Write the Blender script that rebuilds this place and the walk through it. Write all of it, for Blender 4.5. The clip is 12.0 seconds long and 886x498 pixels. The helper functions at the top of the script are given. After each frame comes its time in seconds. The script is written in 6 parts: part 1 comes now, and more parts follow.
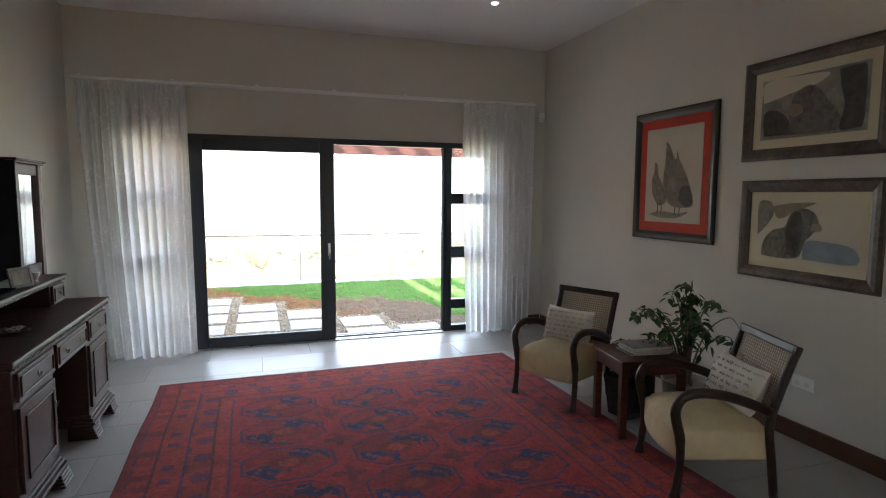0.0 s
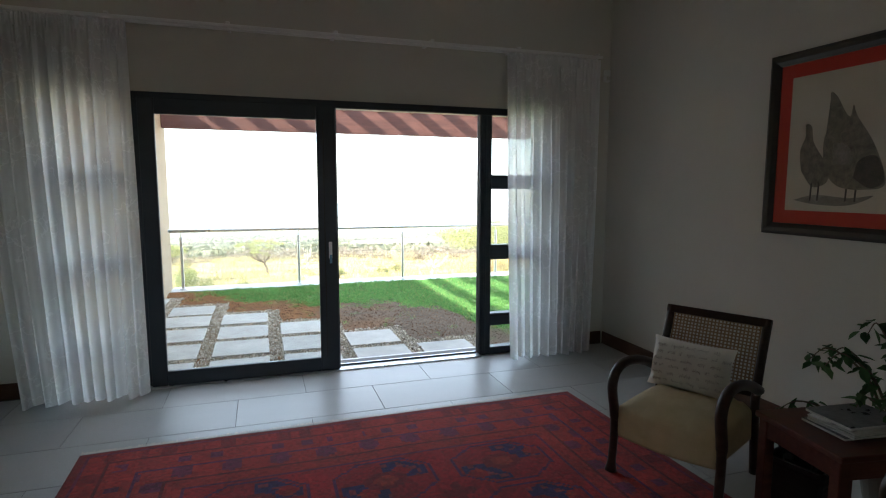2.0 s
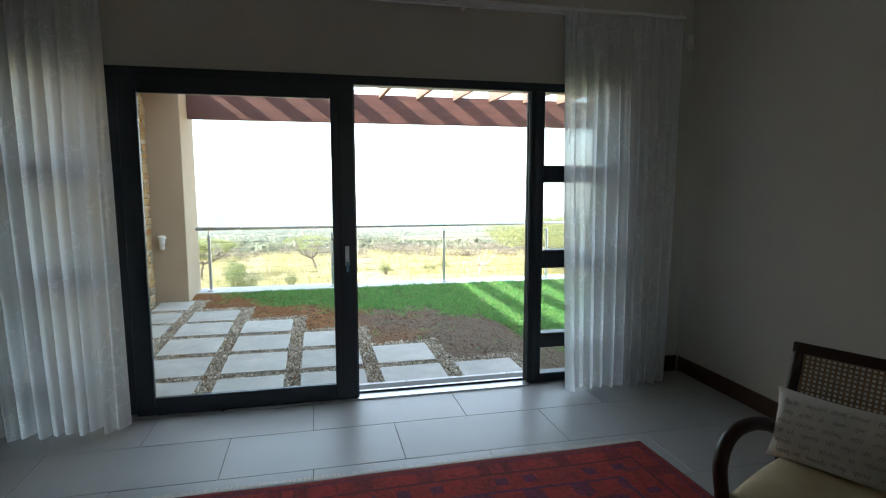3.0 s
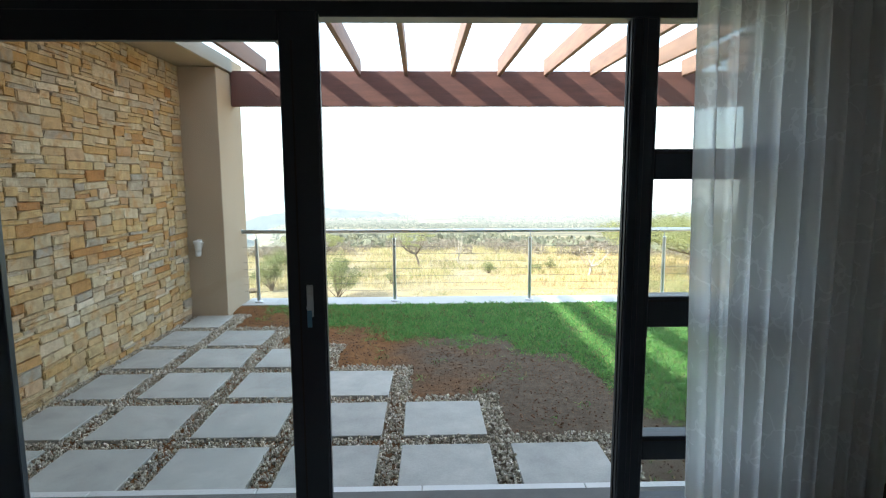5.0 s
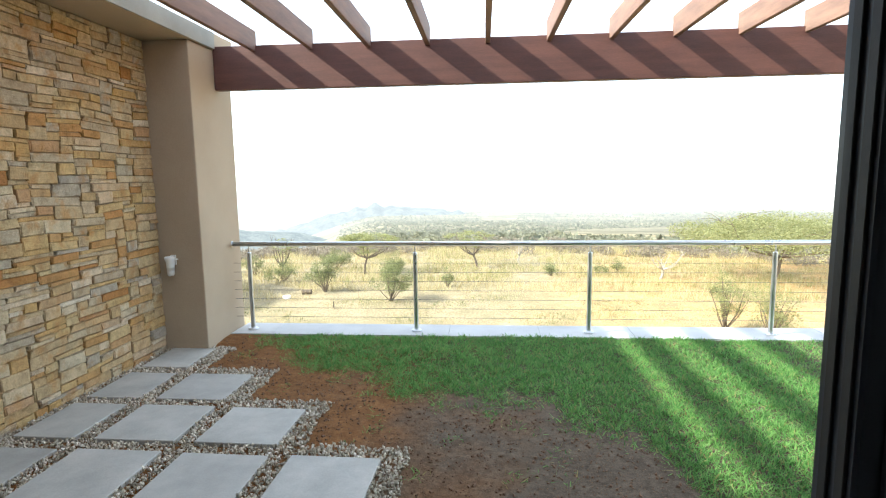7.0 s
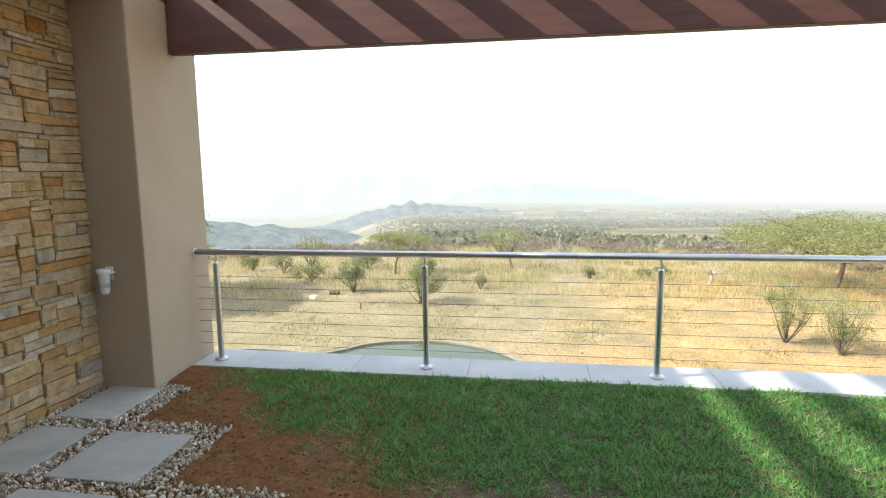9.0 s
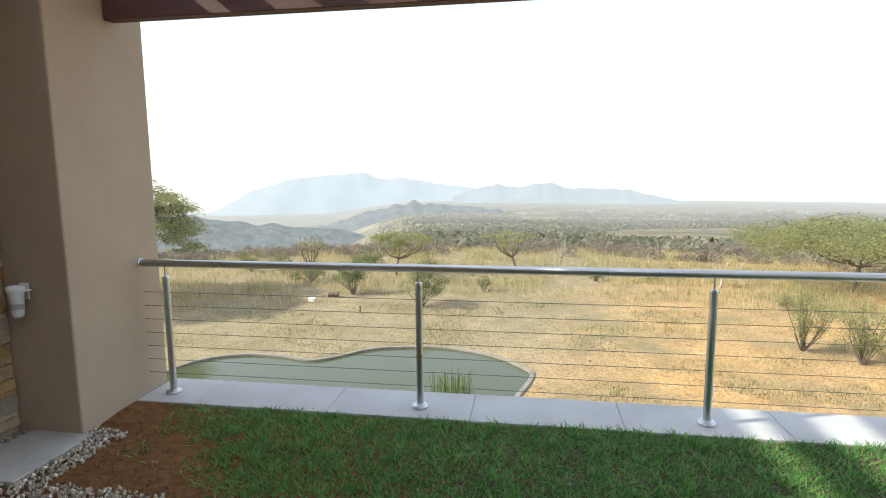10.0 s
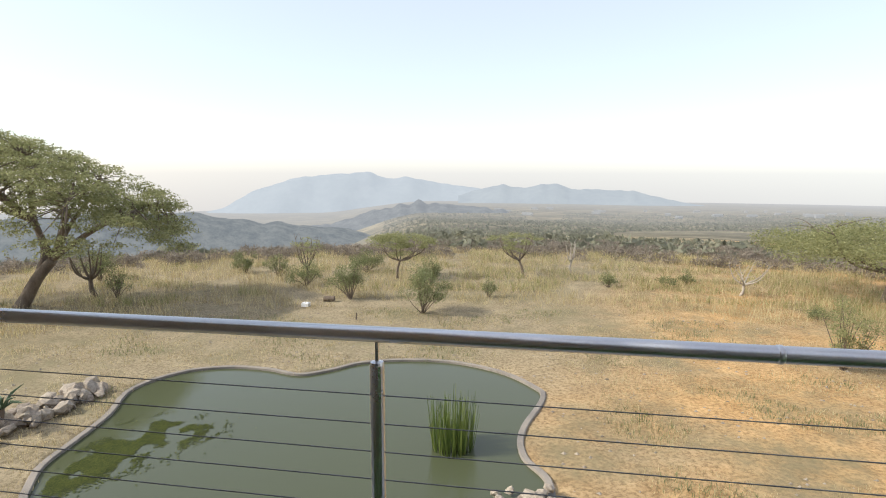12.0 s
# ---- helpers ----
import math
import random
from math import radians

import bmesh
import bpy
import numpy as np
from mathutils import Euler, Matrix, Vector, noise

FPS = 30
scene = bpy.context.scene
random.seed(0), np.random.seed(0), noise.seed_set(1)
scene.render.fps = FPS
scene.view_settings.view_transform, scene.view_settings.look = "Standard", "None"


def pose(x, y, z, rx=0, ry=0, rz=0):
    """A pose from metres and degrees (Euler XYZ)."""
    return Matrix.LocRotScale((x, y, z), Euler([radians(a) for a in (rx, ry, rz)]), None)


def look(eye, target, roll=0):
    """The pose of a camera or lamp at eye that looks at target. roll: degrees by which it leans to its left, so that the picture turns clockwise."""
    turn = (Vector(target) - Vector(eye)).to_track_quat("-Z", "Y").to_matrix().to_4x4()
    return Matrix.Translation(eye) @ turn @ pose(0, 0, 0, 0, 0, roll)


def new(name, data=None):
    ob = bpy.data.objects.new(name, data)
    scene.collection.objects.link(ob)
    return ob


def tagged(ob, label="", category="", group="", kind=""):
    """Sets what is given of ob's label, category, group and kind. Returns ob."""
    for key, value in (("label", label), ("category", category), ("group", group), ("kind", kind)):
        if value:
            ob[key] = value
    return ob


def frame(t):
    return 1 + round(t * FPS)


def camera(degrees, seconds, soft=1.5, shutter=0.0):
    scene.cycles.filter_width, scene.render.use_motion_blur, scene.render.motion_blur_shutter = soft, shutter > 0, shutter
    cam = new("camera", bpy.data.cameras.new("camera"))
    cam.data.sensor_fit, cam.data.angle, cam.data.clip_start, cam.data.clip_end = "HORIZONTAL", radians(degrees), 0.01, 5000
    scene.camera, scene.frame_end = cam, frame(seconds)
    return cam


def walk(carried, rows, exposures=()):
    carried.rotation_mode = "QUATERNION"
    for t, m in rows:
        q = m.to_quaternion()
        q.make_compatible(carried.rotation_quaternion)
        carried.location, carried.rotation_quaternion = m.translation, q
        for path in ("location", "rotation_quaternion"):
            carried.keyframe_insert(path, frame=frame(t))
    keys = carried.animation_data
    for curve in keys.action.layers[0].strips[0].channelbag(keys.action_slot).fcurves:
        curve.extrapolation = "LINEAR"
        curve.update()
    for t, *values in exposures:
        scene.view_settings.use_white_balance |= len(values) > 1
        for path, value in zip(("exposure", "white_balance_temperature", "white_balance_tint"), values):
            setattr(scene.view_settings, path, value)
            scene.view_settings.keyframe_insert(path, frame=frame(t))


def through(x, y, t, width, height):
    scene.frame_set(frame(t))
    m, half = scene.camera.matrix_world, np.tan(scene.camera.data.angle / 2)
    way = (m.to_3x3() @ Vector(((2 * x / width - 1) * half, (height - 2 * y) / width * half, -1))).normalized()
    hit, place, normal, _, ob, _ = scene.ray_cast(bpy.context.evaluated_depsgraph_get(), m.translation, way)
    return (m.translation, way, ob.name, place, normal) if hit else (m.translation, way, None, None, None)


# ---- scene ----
cam = camera(77.0, 12.0, 1.1)
PATH = [
    (0, (0.267, 0.298, 1.669), (0.897, 2.186, 1.478), 0.3),
    (0.5, (0.337, 0.719, 1.644), (0.959, 2.609, 1.44), 0.2),
    (1, (0.335, 1.122, 1.648), (0.964, 3.008, 1.434), 0.2),
    (1.5, (0.371, 1.525, 1.6), (0.997, 3.412, 1.386), 0.3),
    (2, (0.492, 1.922, 1.585), (1.106, 3.812, 1.364), 0.1),
    (2.5, (0.665, 2.318, 1.581), (1.199, 4.232, 1.355), 0.1),
    (3, (0.818, 2.731, 1.565), (1.263, 4.666, 1.329), -0.0),
    (4.8, (1.459, 4.12, 1.577), (1.544, 6.102, 1.325), -0.2),
    (5, (1.541, 4.3, 1.577), (1.592, 6.283, 1.323), -0.2),
    (5.5, (1.714, 4.693, 1.574), (1.674, 6.677, 1.321), -0.63),
    (6, (1.777, 5.106, 1.589), (1.684, 7.086, 1.328), -0.76),
    (6.5, (1.842, 5.493, 1.571), (1.714, 7.472, 1.311), -0.73),
    (7, (1.902, 5.919, 1.583), (1.725, 7.894, 1.322), -0.78),
    (7.5, (1.946, 6.281, 1.592), (1.723, 8.251, 1.329), -0.5),
    (9.5, (1.869, 7.789, 1.489), (1.557, 9.747, 1.222), -0.6),
    (10, (1.809, 8.228, 1.483), (1.496, 10.185, 1.216), -0.4),
    (10.5, (1.749, 8.614, 1.476), (1.433, 10.571, 1.208), -0.7),
    (11, (1.739, 9.021, 1.435), (1.418, 10.977, 1.168), -0.6),
    (11.5, (1.701, 9.491, 1.432), (1.372, 11.445, 1.163), -0.8),
    (12, (1.584, 10.071, 1.388), (1.255, 12.025, 1.12), 0.1),
]
# exposure and light levels; the last is the glow of painted haze
SUN, SKY, HAZE, HAZE_GLOW = 4.3, 0.11, 0.47, 0.60
EXPOSURES = [(0.0, 3.38, 6450, 7), (1.5, 2.68, 6300, 3), (2.5, 2.24, 6050, -2), (3.0, 2.12, 6000, -4), (5.0, 1.68, 6050, -3), (7.5, 1.52, 6350, 0), (9.5, 0.88, 6450, 2), (12.0, 0.25, 6450, 9)]
walk(cam, [(t, look(eye, target, roll)) for t, eye, target, roll in PATH], EXPOSURES)

# ---- world, sun, exposure ----
world = bpy.data.worlds.new("sky")
scene.world = world
world.use_nodes = True
wn = world.node_tree
wn.nodes.clear()
sky = wn.nodes.new("ShaderNodeTexSky")
sky.sky_type = 'NISHITA'
sky.sun_disc = False
SUN_DIR = Vector((1.29, 0.42, -1.0)).normalized()
sky.sun_elevation = math.asin(-SUN_DIR.z)
sky.sun_rotation = math.atan2(-SUN_DIR.x, -SUN_DIR.y)
sky.altitude = 400
sky.air_density = 1.0
sky.dust_density = 1.3
sky.ozone_density = 1.5
wbg = wn.nodes.new("ShaderNodeBackground")
wbg.inputs[1].default_value = SKY
wn.links.new(sky.outputs[0], wbg.inputs[0])
whz = wn.nodes.new("ShaderNodeBackground")
whz.inputs[0].default_value = (0.965, 0.945, 1.0, 1)
whz.inputs[1].default_value = HAZE
wadd = wn.nodes.new("ShaderNodeAddShader")
wout = wn.nodes.new("ShaderNodeOutputWorld")
wn.links.new(wbg.outputs[0], wadd.inputs[0])
wn.links.new(whz.outputs[0], wadd.inputs[1])
wn.links.new(wadd.outputs[0], wout.inputs[0])
sun = new("sun", bpy.data.lights.new("sun", 'SUN'))
sun.data.energy = SUN
sun.data.angle = radians(1.0)
sun.data.color = (1.0, 0.93, 0.82)
sun.matrix_world = look((0, 0, 20), Vector((0, 0, 20)) + SUN_DIR)


# ---- materials ----
def nodes_of(name):
    m = bpy.data.materials.new(name)
    m.use_nodes = True
    nt = m.node_tree
    return m, nt, nt.nodes["Principled BSDF"]


def ramp_node(nt, fac, stops):
    r = nt.nodes.new("ShaderNodeValToRGB")
    while len(r.color_ramp.elements) < len(stops):
        r.color_ramp.elements.new(0.5)
    for e, (p, c) in zip(r.color_ramp.elements, stops):
        e.position, e.color = p, (*c, 1)
    nt.links.new(fac, r.inputs[0])
    return r


def noise_node(nt, vec, scale, detail=6, rough=0.6, stretch=None):
    n = nt.nodes.new("ShaderNodeTexNoise")
    n.inputs["Scale"].default_value, n.inputs["Detail"].default_value, n.inputs["Roughness"].default_value = scale, detail, rough
    if stretch:
        mp = nt.nodes.new("ShaderNodeMapping")
        mp.inputs["Scale"].default_value = stretch
        nt.links.new(vec, mp.inputs[0])
        vec = mp.outputs[0]
    nt.links.new(vec, n.inputs["Vector"])
    return n


def mix_col(nt, fac, a, b, kind='MIX'):
    m = nt.nodes.new("ShaderNodeMix")
    m.data_type, m.blend_type = 'RGBA', kind
    for sock, v in ((m.inputs[0], fac), (m.inputs[6], a), (m.inputs[7], b)):
        if isinstance(v, (int, float)):
            sock.default_value = v
        elif isinstance(v, tuple):
            sock.default_value = (*v, 1)
        else:
            nt.links.new(v, sock)
    return m.outputs[2]


def maths(nt, op, a, b=0.0):
    m = nt.nodes.new("ShaderNodeMath")
    m.operation = op
    for sock, v in ((m.inputs[0], a), (m.inputs[1], b)):
        if isinstance(v, (int, float)):
            sock.default_value = v
        else:
            nt.links.new(v, sock)
    return m.outputs[0]


def surface(name, dark, light, rough=0.6, scale=8.0, fine=120.0, bump=0.15, stretch=None, metal=0.0, world_space=True, vary=0.0, depth=0.01, spec=0.5):
    """A two-scale noisy surface: broad stains and fine grain, with relief."""
    m, nt, b = nodes_of(name)
    if world_space:
        vec = nt.nodes.new("ShaderNodeNewGeometry").outputs["Position"]
    else:
        vec = nt.nodes.new("ShaderNodeTexCoord").outputs["Object"]
    big = noise_node(nt, vec, scale, 5, 0.6, stretch)
    small = noise_node(nt, vec, fine, 4, 0.6, stretch)
    f = maths(nt, 'ADD', maths(nt, 'MULTIPLY', big.outputs[0], 0.65), maths(nt, 'MULTIPLY', small.outputs[0], 0.35))
    r = ramp_node(nt, f, [(0.33, dark), (0.67, light)])
    col = r.outputs[0]
    if vary:
        oi = nt.nodes.new("ShaderNodeObjectInfo")
        isl = nt.nodes.new("ShaderNodeNewGeometry")
        rnd = maths(nt, 'FRACT', maths(nt, 'ADD', oi.outputs["Random"], isl.outputs["Random Per Island"]))
        hsv = nt.nodes.new("ShaderNodeHueSaturation")
        nt.links.new(col, hsv.inputs["Color"])
        nt.links.new(maths(nt, 'ADD', maths(nt, 'MULTIPLY', rnd, 2 * vary), 1 - vary), hsv.inputs["Value"])
        col = hsv.outputs[0]
    nt.links.new(col, b.inputs["Base Color"])
    rr = maths(nt, 'ADD', maths(nt, 'MULTIPLY', big.outputs[0], 0.2), rough - 0.1)
    nt.links.new(rr, b.inputs["Roughness"])
    b.inputs["Metallic"].default_value = metal
    b.inputs["Specular IOR Level"].default_value = spec
    if bump:
        bp = nt.nodes.new("ShaderNodeBump")
        bp.inputs["Strength"].default_value, bp.inputs["Distance"].default_value = bump, depth
        nt.links.new(f, bp.inputs["Height"])
        nt.links.new(bp.outputs[0], b.inputs["Normal"])
    return m


def stone_material(name, stops, bump=0.5, rust=False):
    m, nt, b = nodes_of(name)
    pos = nt.nodes.new("ShaderNodeNewGeometry")
    oi = nt.nodes.new("ShaderNodeObjectInfo")
    rnd = maths(nt, 'FRACT', maths(nt, 'ADD', oi.outputs["Random"], pos.outputs["Random Per Island"]))
    base = ramp_node(nt, rnd, stops)
    base.color_ramp.interpolation = 'LINEAR'
    n1 = noise_node(nt, pos.outputs["Position"], 14, 7, 0.7)
    n2 = noise_node(nt, pos.outputs["Position"], 60, 6, 0.7)
    tint = ramp_node(nt, n1.outputs[0], [(0.34, (0.52, 0.48, 0.42)), (0.5, (0.89, 0.87, 0.82)), (0.64, (1.12, 1.08, 1.01))])
    c = mix_col(nt, 0.75, base.outputs[0], tint.outputs[0], 'MULTIPLY')
    if rust:
        n4 = noise_node(nt, pos.outputs["Position"], 6.5, 6, 0.65)
        st = ramp_node(nt, n4.outputs[0], [(0.52, (0, 0, 0)), (0.66, (0.7, 0.7, 0.7))])
        c = mix_col(nt, st.outputs[0], c, (0.43, 0.24, 0.085))
    g = ramp_node(nt, n2.outputs[0], [(0.3, (0.78, 0.74, 0.68)), (0.7, (1.15, 1.15, 1.15))])
    c = mix_col(nt, 0.7, c, g.outputs[0], 'MULTIPLY')
    nt.links.new(c, b.inputs["Base Color"])
    b.inputs["Roughness"].default_value = 0.85
    b.inputs["Specular IOR Level"].default_value = 0.25
    bp = nt.nodes.new("ShaderNodeBump")
    bp.inputs["Strength"].default_value, bp.inputs["Distance"].default_value = bump, 0.012
    nt.links.new(maths(nt, 'ADD', n2.outputs[0], maths(nt, 'MULTIPLY', n1.outputs[0], 1.5)), bp.inputs["Height"])
    nt.links.new(bp.outputs[0], b.inputs["Normal"])
    return m


def glass_material(name, tint=(1, 1, 1), gloss=1.0):
    m, nt, b = nodes_of(name)
    nt.nodes.remove(b)
    out = nt.nodes["Material Output"]
    tr = nt.nodes.new("ShaderNodeBsdfTransparent")
    tr.inputs[0].default_value = (*tint, 1)
    gl = nt.nodes.new("ShaderNodeBsdfGlossy")
    gl.inputs["Roughness"].default_value = 0.01
    lw = nt.nodes.new("ShaderNodeLayerWeight")
    lw.inputs[0].default_value = 0.5
    mx = nt.nodes.new("ShaderNodeMixShader")
    rim = maths(nt, 'MULTIPLY', maths(nt, 'POWER', lw.outputs["Facing"], 5.0), 0.5)
    nt.links.new(maths(nt, 'MULTIPLY', maths(nt, 'ADD', rim, 0.025), gloss), mx.inputs[0])
    nt.links.new(tr.outputs[0], mx.inputs[1])
    nt.links.new(gl.outputs[0], mx.inputs[2])
    nt.links.new(mx.outputs[0], out.inputs[0])
    return m


def leaf_material(name, dark, light, through=0.35, patch=0.9):
    m, nt, b = nodes_of(name)
    geo = nt.nodes.new("ShaderNodeNewGeometry")
    oi = nt.nodes.new("ShaderNodeObjectInfo")
    rnd = maths(nt, 'FRACT', maths(nt, 'ADD', oi.outputs["Random"], geo.outputs["Random Per Island"]))
    n = noise_node(nt, geo.outputs["Position"], patch, 4)
    f = maths(nt, 'ADD', maths(nt, 'MULTIPLY', rnd, 0.6), maths(nt, 'MULTIPLY', n.outputs[0], 0.4))
    r = ramp_node(nt, f, [(0.2, dark), (0.75, light)])
    nt.links.new(r.outputs[0], b.inputs["Base Color"])
    b.inputs["Roughness"].default_value = 0.6
    b.inputs["Specular IOR Level"].default_value = 0.15
    tl = nt.nodes.new("ShaderNodeBsdfTranslucent")
    nt.links.new(r.outputs[0], tl.inputs[0])
    mx = nt.nodes.new("ShaderNodeMixShader")
    mx.inputs[0].default_value = through
    nt.links.new(b.outputs[0], mx.inputs[1])
    nt.links.new(tl.outputs[0], mx.inputs[2])
    nt.links.new(mx.outputs[0], nt.nodes["Material Output"].inputs[0])
    return m


def haze_by_distance(nt, shader, near=120.0, far=3000.0, most=0.62, tone=(0.50, 0.53, 0.54)):
    """Painted haze over the plain: blends a shader into pale glow by distance."""
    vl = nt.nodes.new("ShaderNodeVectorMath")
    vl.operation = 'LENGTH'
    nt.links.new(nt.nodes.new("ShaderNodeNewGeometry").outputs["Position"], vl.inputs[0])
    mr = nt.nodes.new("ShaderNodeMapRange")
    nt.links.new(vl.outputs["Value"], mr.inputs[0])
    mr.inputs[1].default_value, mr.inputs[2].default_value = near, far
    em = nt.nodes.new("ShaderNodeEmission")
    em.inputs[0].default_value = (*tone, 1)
    em.inputs[1].default_value = HAZE_GLOW
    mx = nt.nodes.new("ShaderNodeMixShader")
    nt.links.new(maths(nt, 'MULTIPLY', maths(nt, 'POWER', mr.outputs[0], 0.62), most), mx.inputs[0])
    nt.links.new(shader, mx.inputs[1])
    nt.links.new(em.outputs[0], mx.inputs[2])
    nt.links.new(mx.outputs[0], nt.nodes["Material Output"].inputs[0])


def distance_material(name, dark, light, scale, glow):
    """Far backdrop with haze put into pale colours that glow; faintly lit."""
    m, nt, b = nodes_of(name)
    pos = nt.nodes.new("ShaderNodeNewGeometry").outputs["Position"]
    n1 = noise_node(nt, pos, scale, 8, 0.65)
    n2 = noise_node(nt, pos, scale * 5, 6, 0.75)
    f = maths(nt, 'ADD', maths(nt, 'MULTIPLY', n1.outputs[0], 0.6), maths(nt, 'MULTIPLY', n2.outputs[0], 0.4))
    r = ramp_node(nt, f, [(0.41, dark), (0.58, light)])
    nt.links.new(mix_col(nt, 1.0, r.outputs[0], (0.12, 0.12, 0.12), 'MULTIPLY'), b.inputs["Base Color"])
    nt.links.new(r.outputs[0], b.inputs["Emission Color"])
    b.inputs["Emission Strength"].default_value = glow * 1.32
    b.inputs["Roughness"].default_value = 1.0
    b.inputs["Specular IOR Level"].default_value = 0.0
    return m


M_wall = surface("painted_plaster", (0.57, 0.55, 0.50), (0.62, 0.60, 0.545), 0.75, 1.5, 220, 0.08, depth=0.002, spec=0.25)
M_ceil = surface("ceiling_paint", (0.72, 0.72, 0.71), (0.77, 0.77, 0.76), 0.8, 1.2, 200, 0.05, depth=0.002, spec=0.2)
M_render = surface("tan_render", (0.36, 0.29, 0.215), (0.44, 0.36, 0.27), 0.85, 1.2, 90, 0.7, depth=0.010, spec=0.2)
M_concrete = surface("pale_concrete", (0.42, 0.42, 0.42), (0.58, 0.58, 0.575), 0.75, 2.2, 150, 0.2, depth=0.003, spec=0.3)
M_fascia = surface("weathered_fascia", (0.25, 0.245, 0.215), (0.36, 0.35, 0.31), 0.85, 2.0, 120, 0.3, depth=0.003, spec=0.2)
M_tile = surface("porcelain_tile", (0.36, 0.362, 0.355), (0.44, 0.44, 0.43), 0.36, 1.6, 90, 0.04, depth=0.001, vary=0.04)
M_grout = surface("grout", (0.12, 0.12, 0.115), (0.18, 0.18, 0.17), 0.9, 5, 200, 0.1)
M_sill = surface("sill_tile", (0.58, 0.58, 0.58), (0.68, 0.68, 0.67), 0.45, 2, 90, 0.04, vary=0.03)
M_alu = surface("charcoal_aluminium", (0.017, 0.024, 0.034), (0.027, 0.037, 0.050), 0.40, 3, 300, 0.03, depth=0.001, spec=0.45)
M_rubber = surface("black_gasket", (0.012, 0.012, 0.012), (0.02, 0.02, 0.02), 0.6, 6, 200, 0.05)
M_steel = surface("brushed_steel", (0.50, 0.51, 0.52), (0.62, 0.63, 0.64), 0.30, 4, 160, 0.05, (1, 1, 1), 1.0, depth=0.001)
M_cable = surface("dull_cable", (0.10, 0.10, 0.10), (0.17, 0.17, 0.17), 0.5, 8, 160, 0.0, metal=0.6)
M_wood = surface("dark_wood", (0.020, 0.008, 0.007), (0.058, 0.020, 0.015), 0.40, 5, 60, 0.12, (1, 7, 7), world_space=False, depth=0.002, spec=0.3)
M_wood_chair = surface("chair_wood", (0.020, 0.011, 0.008), (0.050, 0.026, 0.016), 0.42, 7, 70, 0.1, (1, 1, 4), world_space=False, depth=0.002, spec=0.28)
M_table = surface("mahogany_table", (0.055, 0.018, 0.013), (0.125, 0.042, 0.028), 0.38, 5, 60, 0.1, (1, 7, 7), world_space=False, depth=0.002, spec=0.3)
M_skirt = surface("skirting_wood", (0.055, 0.026, 0.015), (0.10, 0.048, 0.027), 0.4, 4, 60, 0.1, (6, 1, 6))
M_beam = surface("stained_timber", (0.072, 0.028, 0.023), (0.140, 0.058, 0.045), 0.6, 2.2, 45, 0.25, (1, 7, 7), depth=0.003)
M_rafter = surface("stained_rafter", (0.135, 0.076, 0.058), (0.28, 0.165, 0.118), 0.65, 2.2, 45, 0.25, (7, 1, 7), depth=0.003, vary=0.12)
M_cane = surface("woven_cane", (0.19, 0.115, 0.055), (0.30, 0.19, 0.10), 0.55, 20, 200, 0.1, world_space=False)
M_seat = surface("cream_upholstery", (0.47, 0.375, 0.225), (0.60, 0.49, 0.31), 0.9, 9, 420, 0.5, world_space=False, depth=0.003, spec=0.2)
M_pillow = surface("printed_linen", (0.60, 0.56, 0.50), (0.72, 0.68, 0.61), 0.9, 7, 400, 0.3, world_space=False, depth=0.002, spec=0.2)
M_ink = surface("brown_ink", (0.10, 0.07, 0.06), (0.20, 0.15, 0.13), 0.9, 30, 300, 0.0, world_space=False)
M_white = surface("white_plastic", (0.74, 0.74, 0.73), (0.79, 0.79, 0.78), 0.4, 5, 200, 0.03)
M_brass = surface("aged_brass", (0.10, 0.085, 0.06), (0.20, 0.17, 0.12), 0.35, 30, 200, 0.1, metal=0.9)
M_frame_black = surface("black_frame", (0.012, 0.011, 0.010), (0.022, 0.020, 0.018), 0.35, 12, 90, 0.1, world_space=False)
M_frame_bronze = surface("bronze_frame", (0.014, 0.011, 0.010), (0.13, 0.10, 0.085), 0.33, 6, 50, 0.25, world_space=False)
M_mat_red = surface("red_mount", (0.42, 0.030, 0.016), (0.50, 0.045, 0.025), 0.8, 6, 300, 0.05)
M_mat_cream = surface("cream_mount", (0.56, 0.51, 0.36), (0.63, 0.57, 0.41), 0.85, 6, 300, 0.05)
M_paper = surface("print_paper", (0.52, 0.47, 0.38), (0.62, 0.57, 0.47), 0.85, 5, 120, 0.05)
M_print_dark = surface("print_dark", (0.035, 0.033, 0.030), (0.12, 0.11, 0.10), 0.85, 18, 160, 0.0)
M_print_grey = surface("print_grey", (0.13, 0.12, 0.10), (0.36, 0.34, 0.30), 0.85, 9, 110, 0.0)
M_print_feather = surface("print_feather", (0.10, 0.09, 0.075), (0.30, 0.27, 0.22), 0.85, 30, 140, 0.0)
M_print_tan = surface("print_tan", (0.20, 0.16, 0.115), (0.34, 0.29, 0.21), 0.85, 14, 120, 0.0)
M_print_blue = surface("print_blue", (0.20, 0.25, 0.30), (0.34, 0.39, 0.42), 0.85, 10, 100, 0.0)
M_mirror = surface("mirror", (0.86, 0.87, 0.87), (0.9, 0.9, 0.9), 0.1, 1, 1, 0.0, metal=1.0)
for _n in M_mirror.node_tree.nodes:
    if _n.type == 'BSDF_PRINCIPLED':
        for _l in list(_n.inputs["Roughness"].links):
            M_mirror.node_tree.links.remove(_l)
        _n.inputs["Roughness"].default_value = 0.02
M_basket = surface("black_wicker", (0.008, 0.008, 0.009), (0.022, 0.021, 0.021), 0.6, 30, 160, 0.4, world_space=False)
M_pot = surface("plant_pot", (0.30, 0.28, 0.25), (0.42, 0.40, 0.36), 0.5, 6, 120, 0.1)
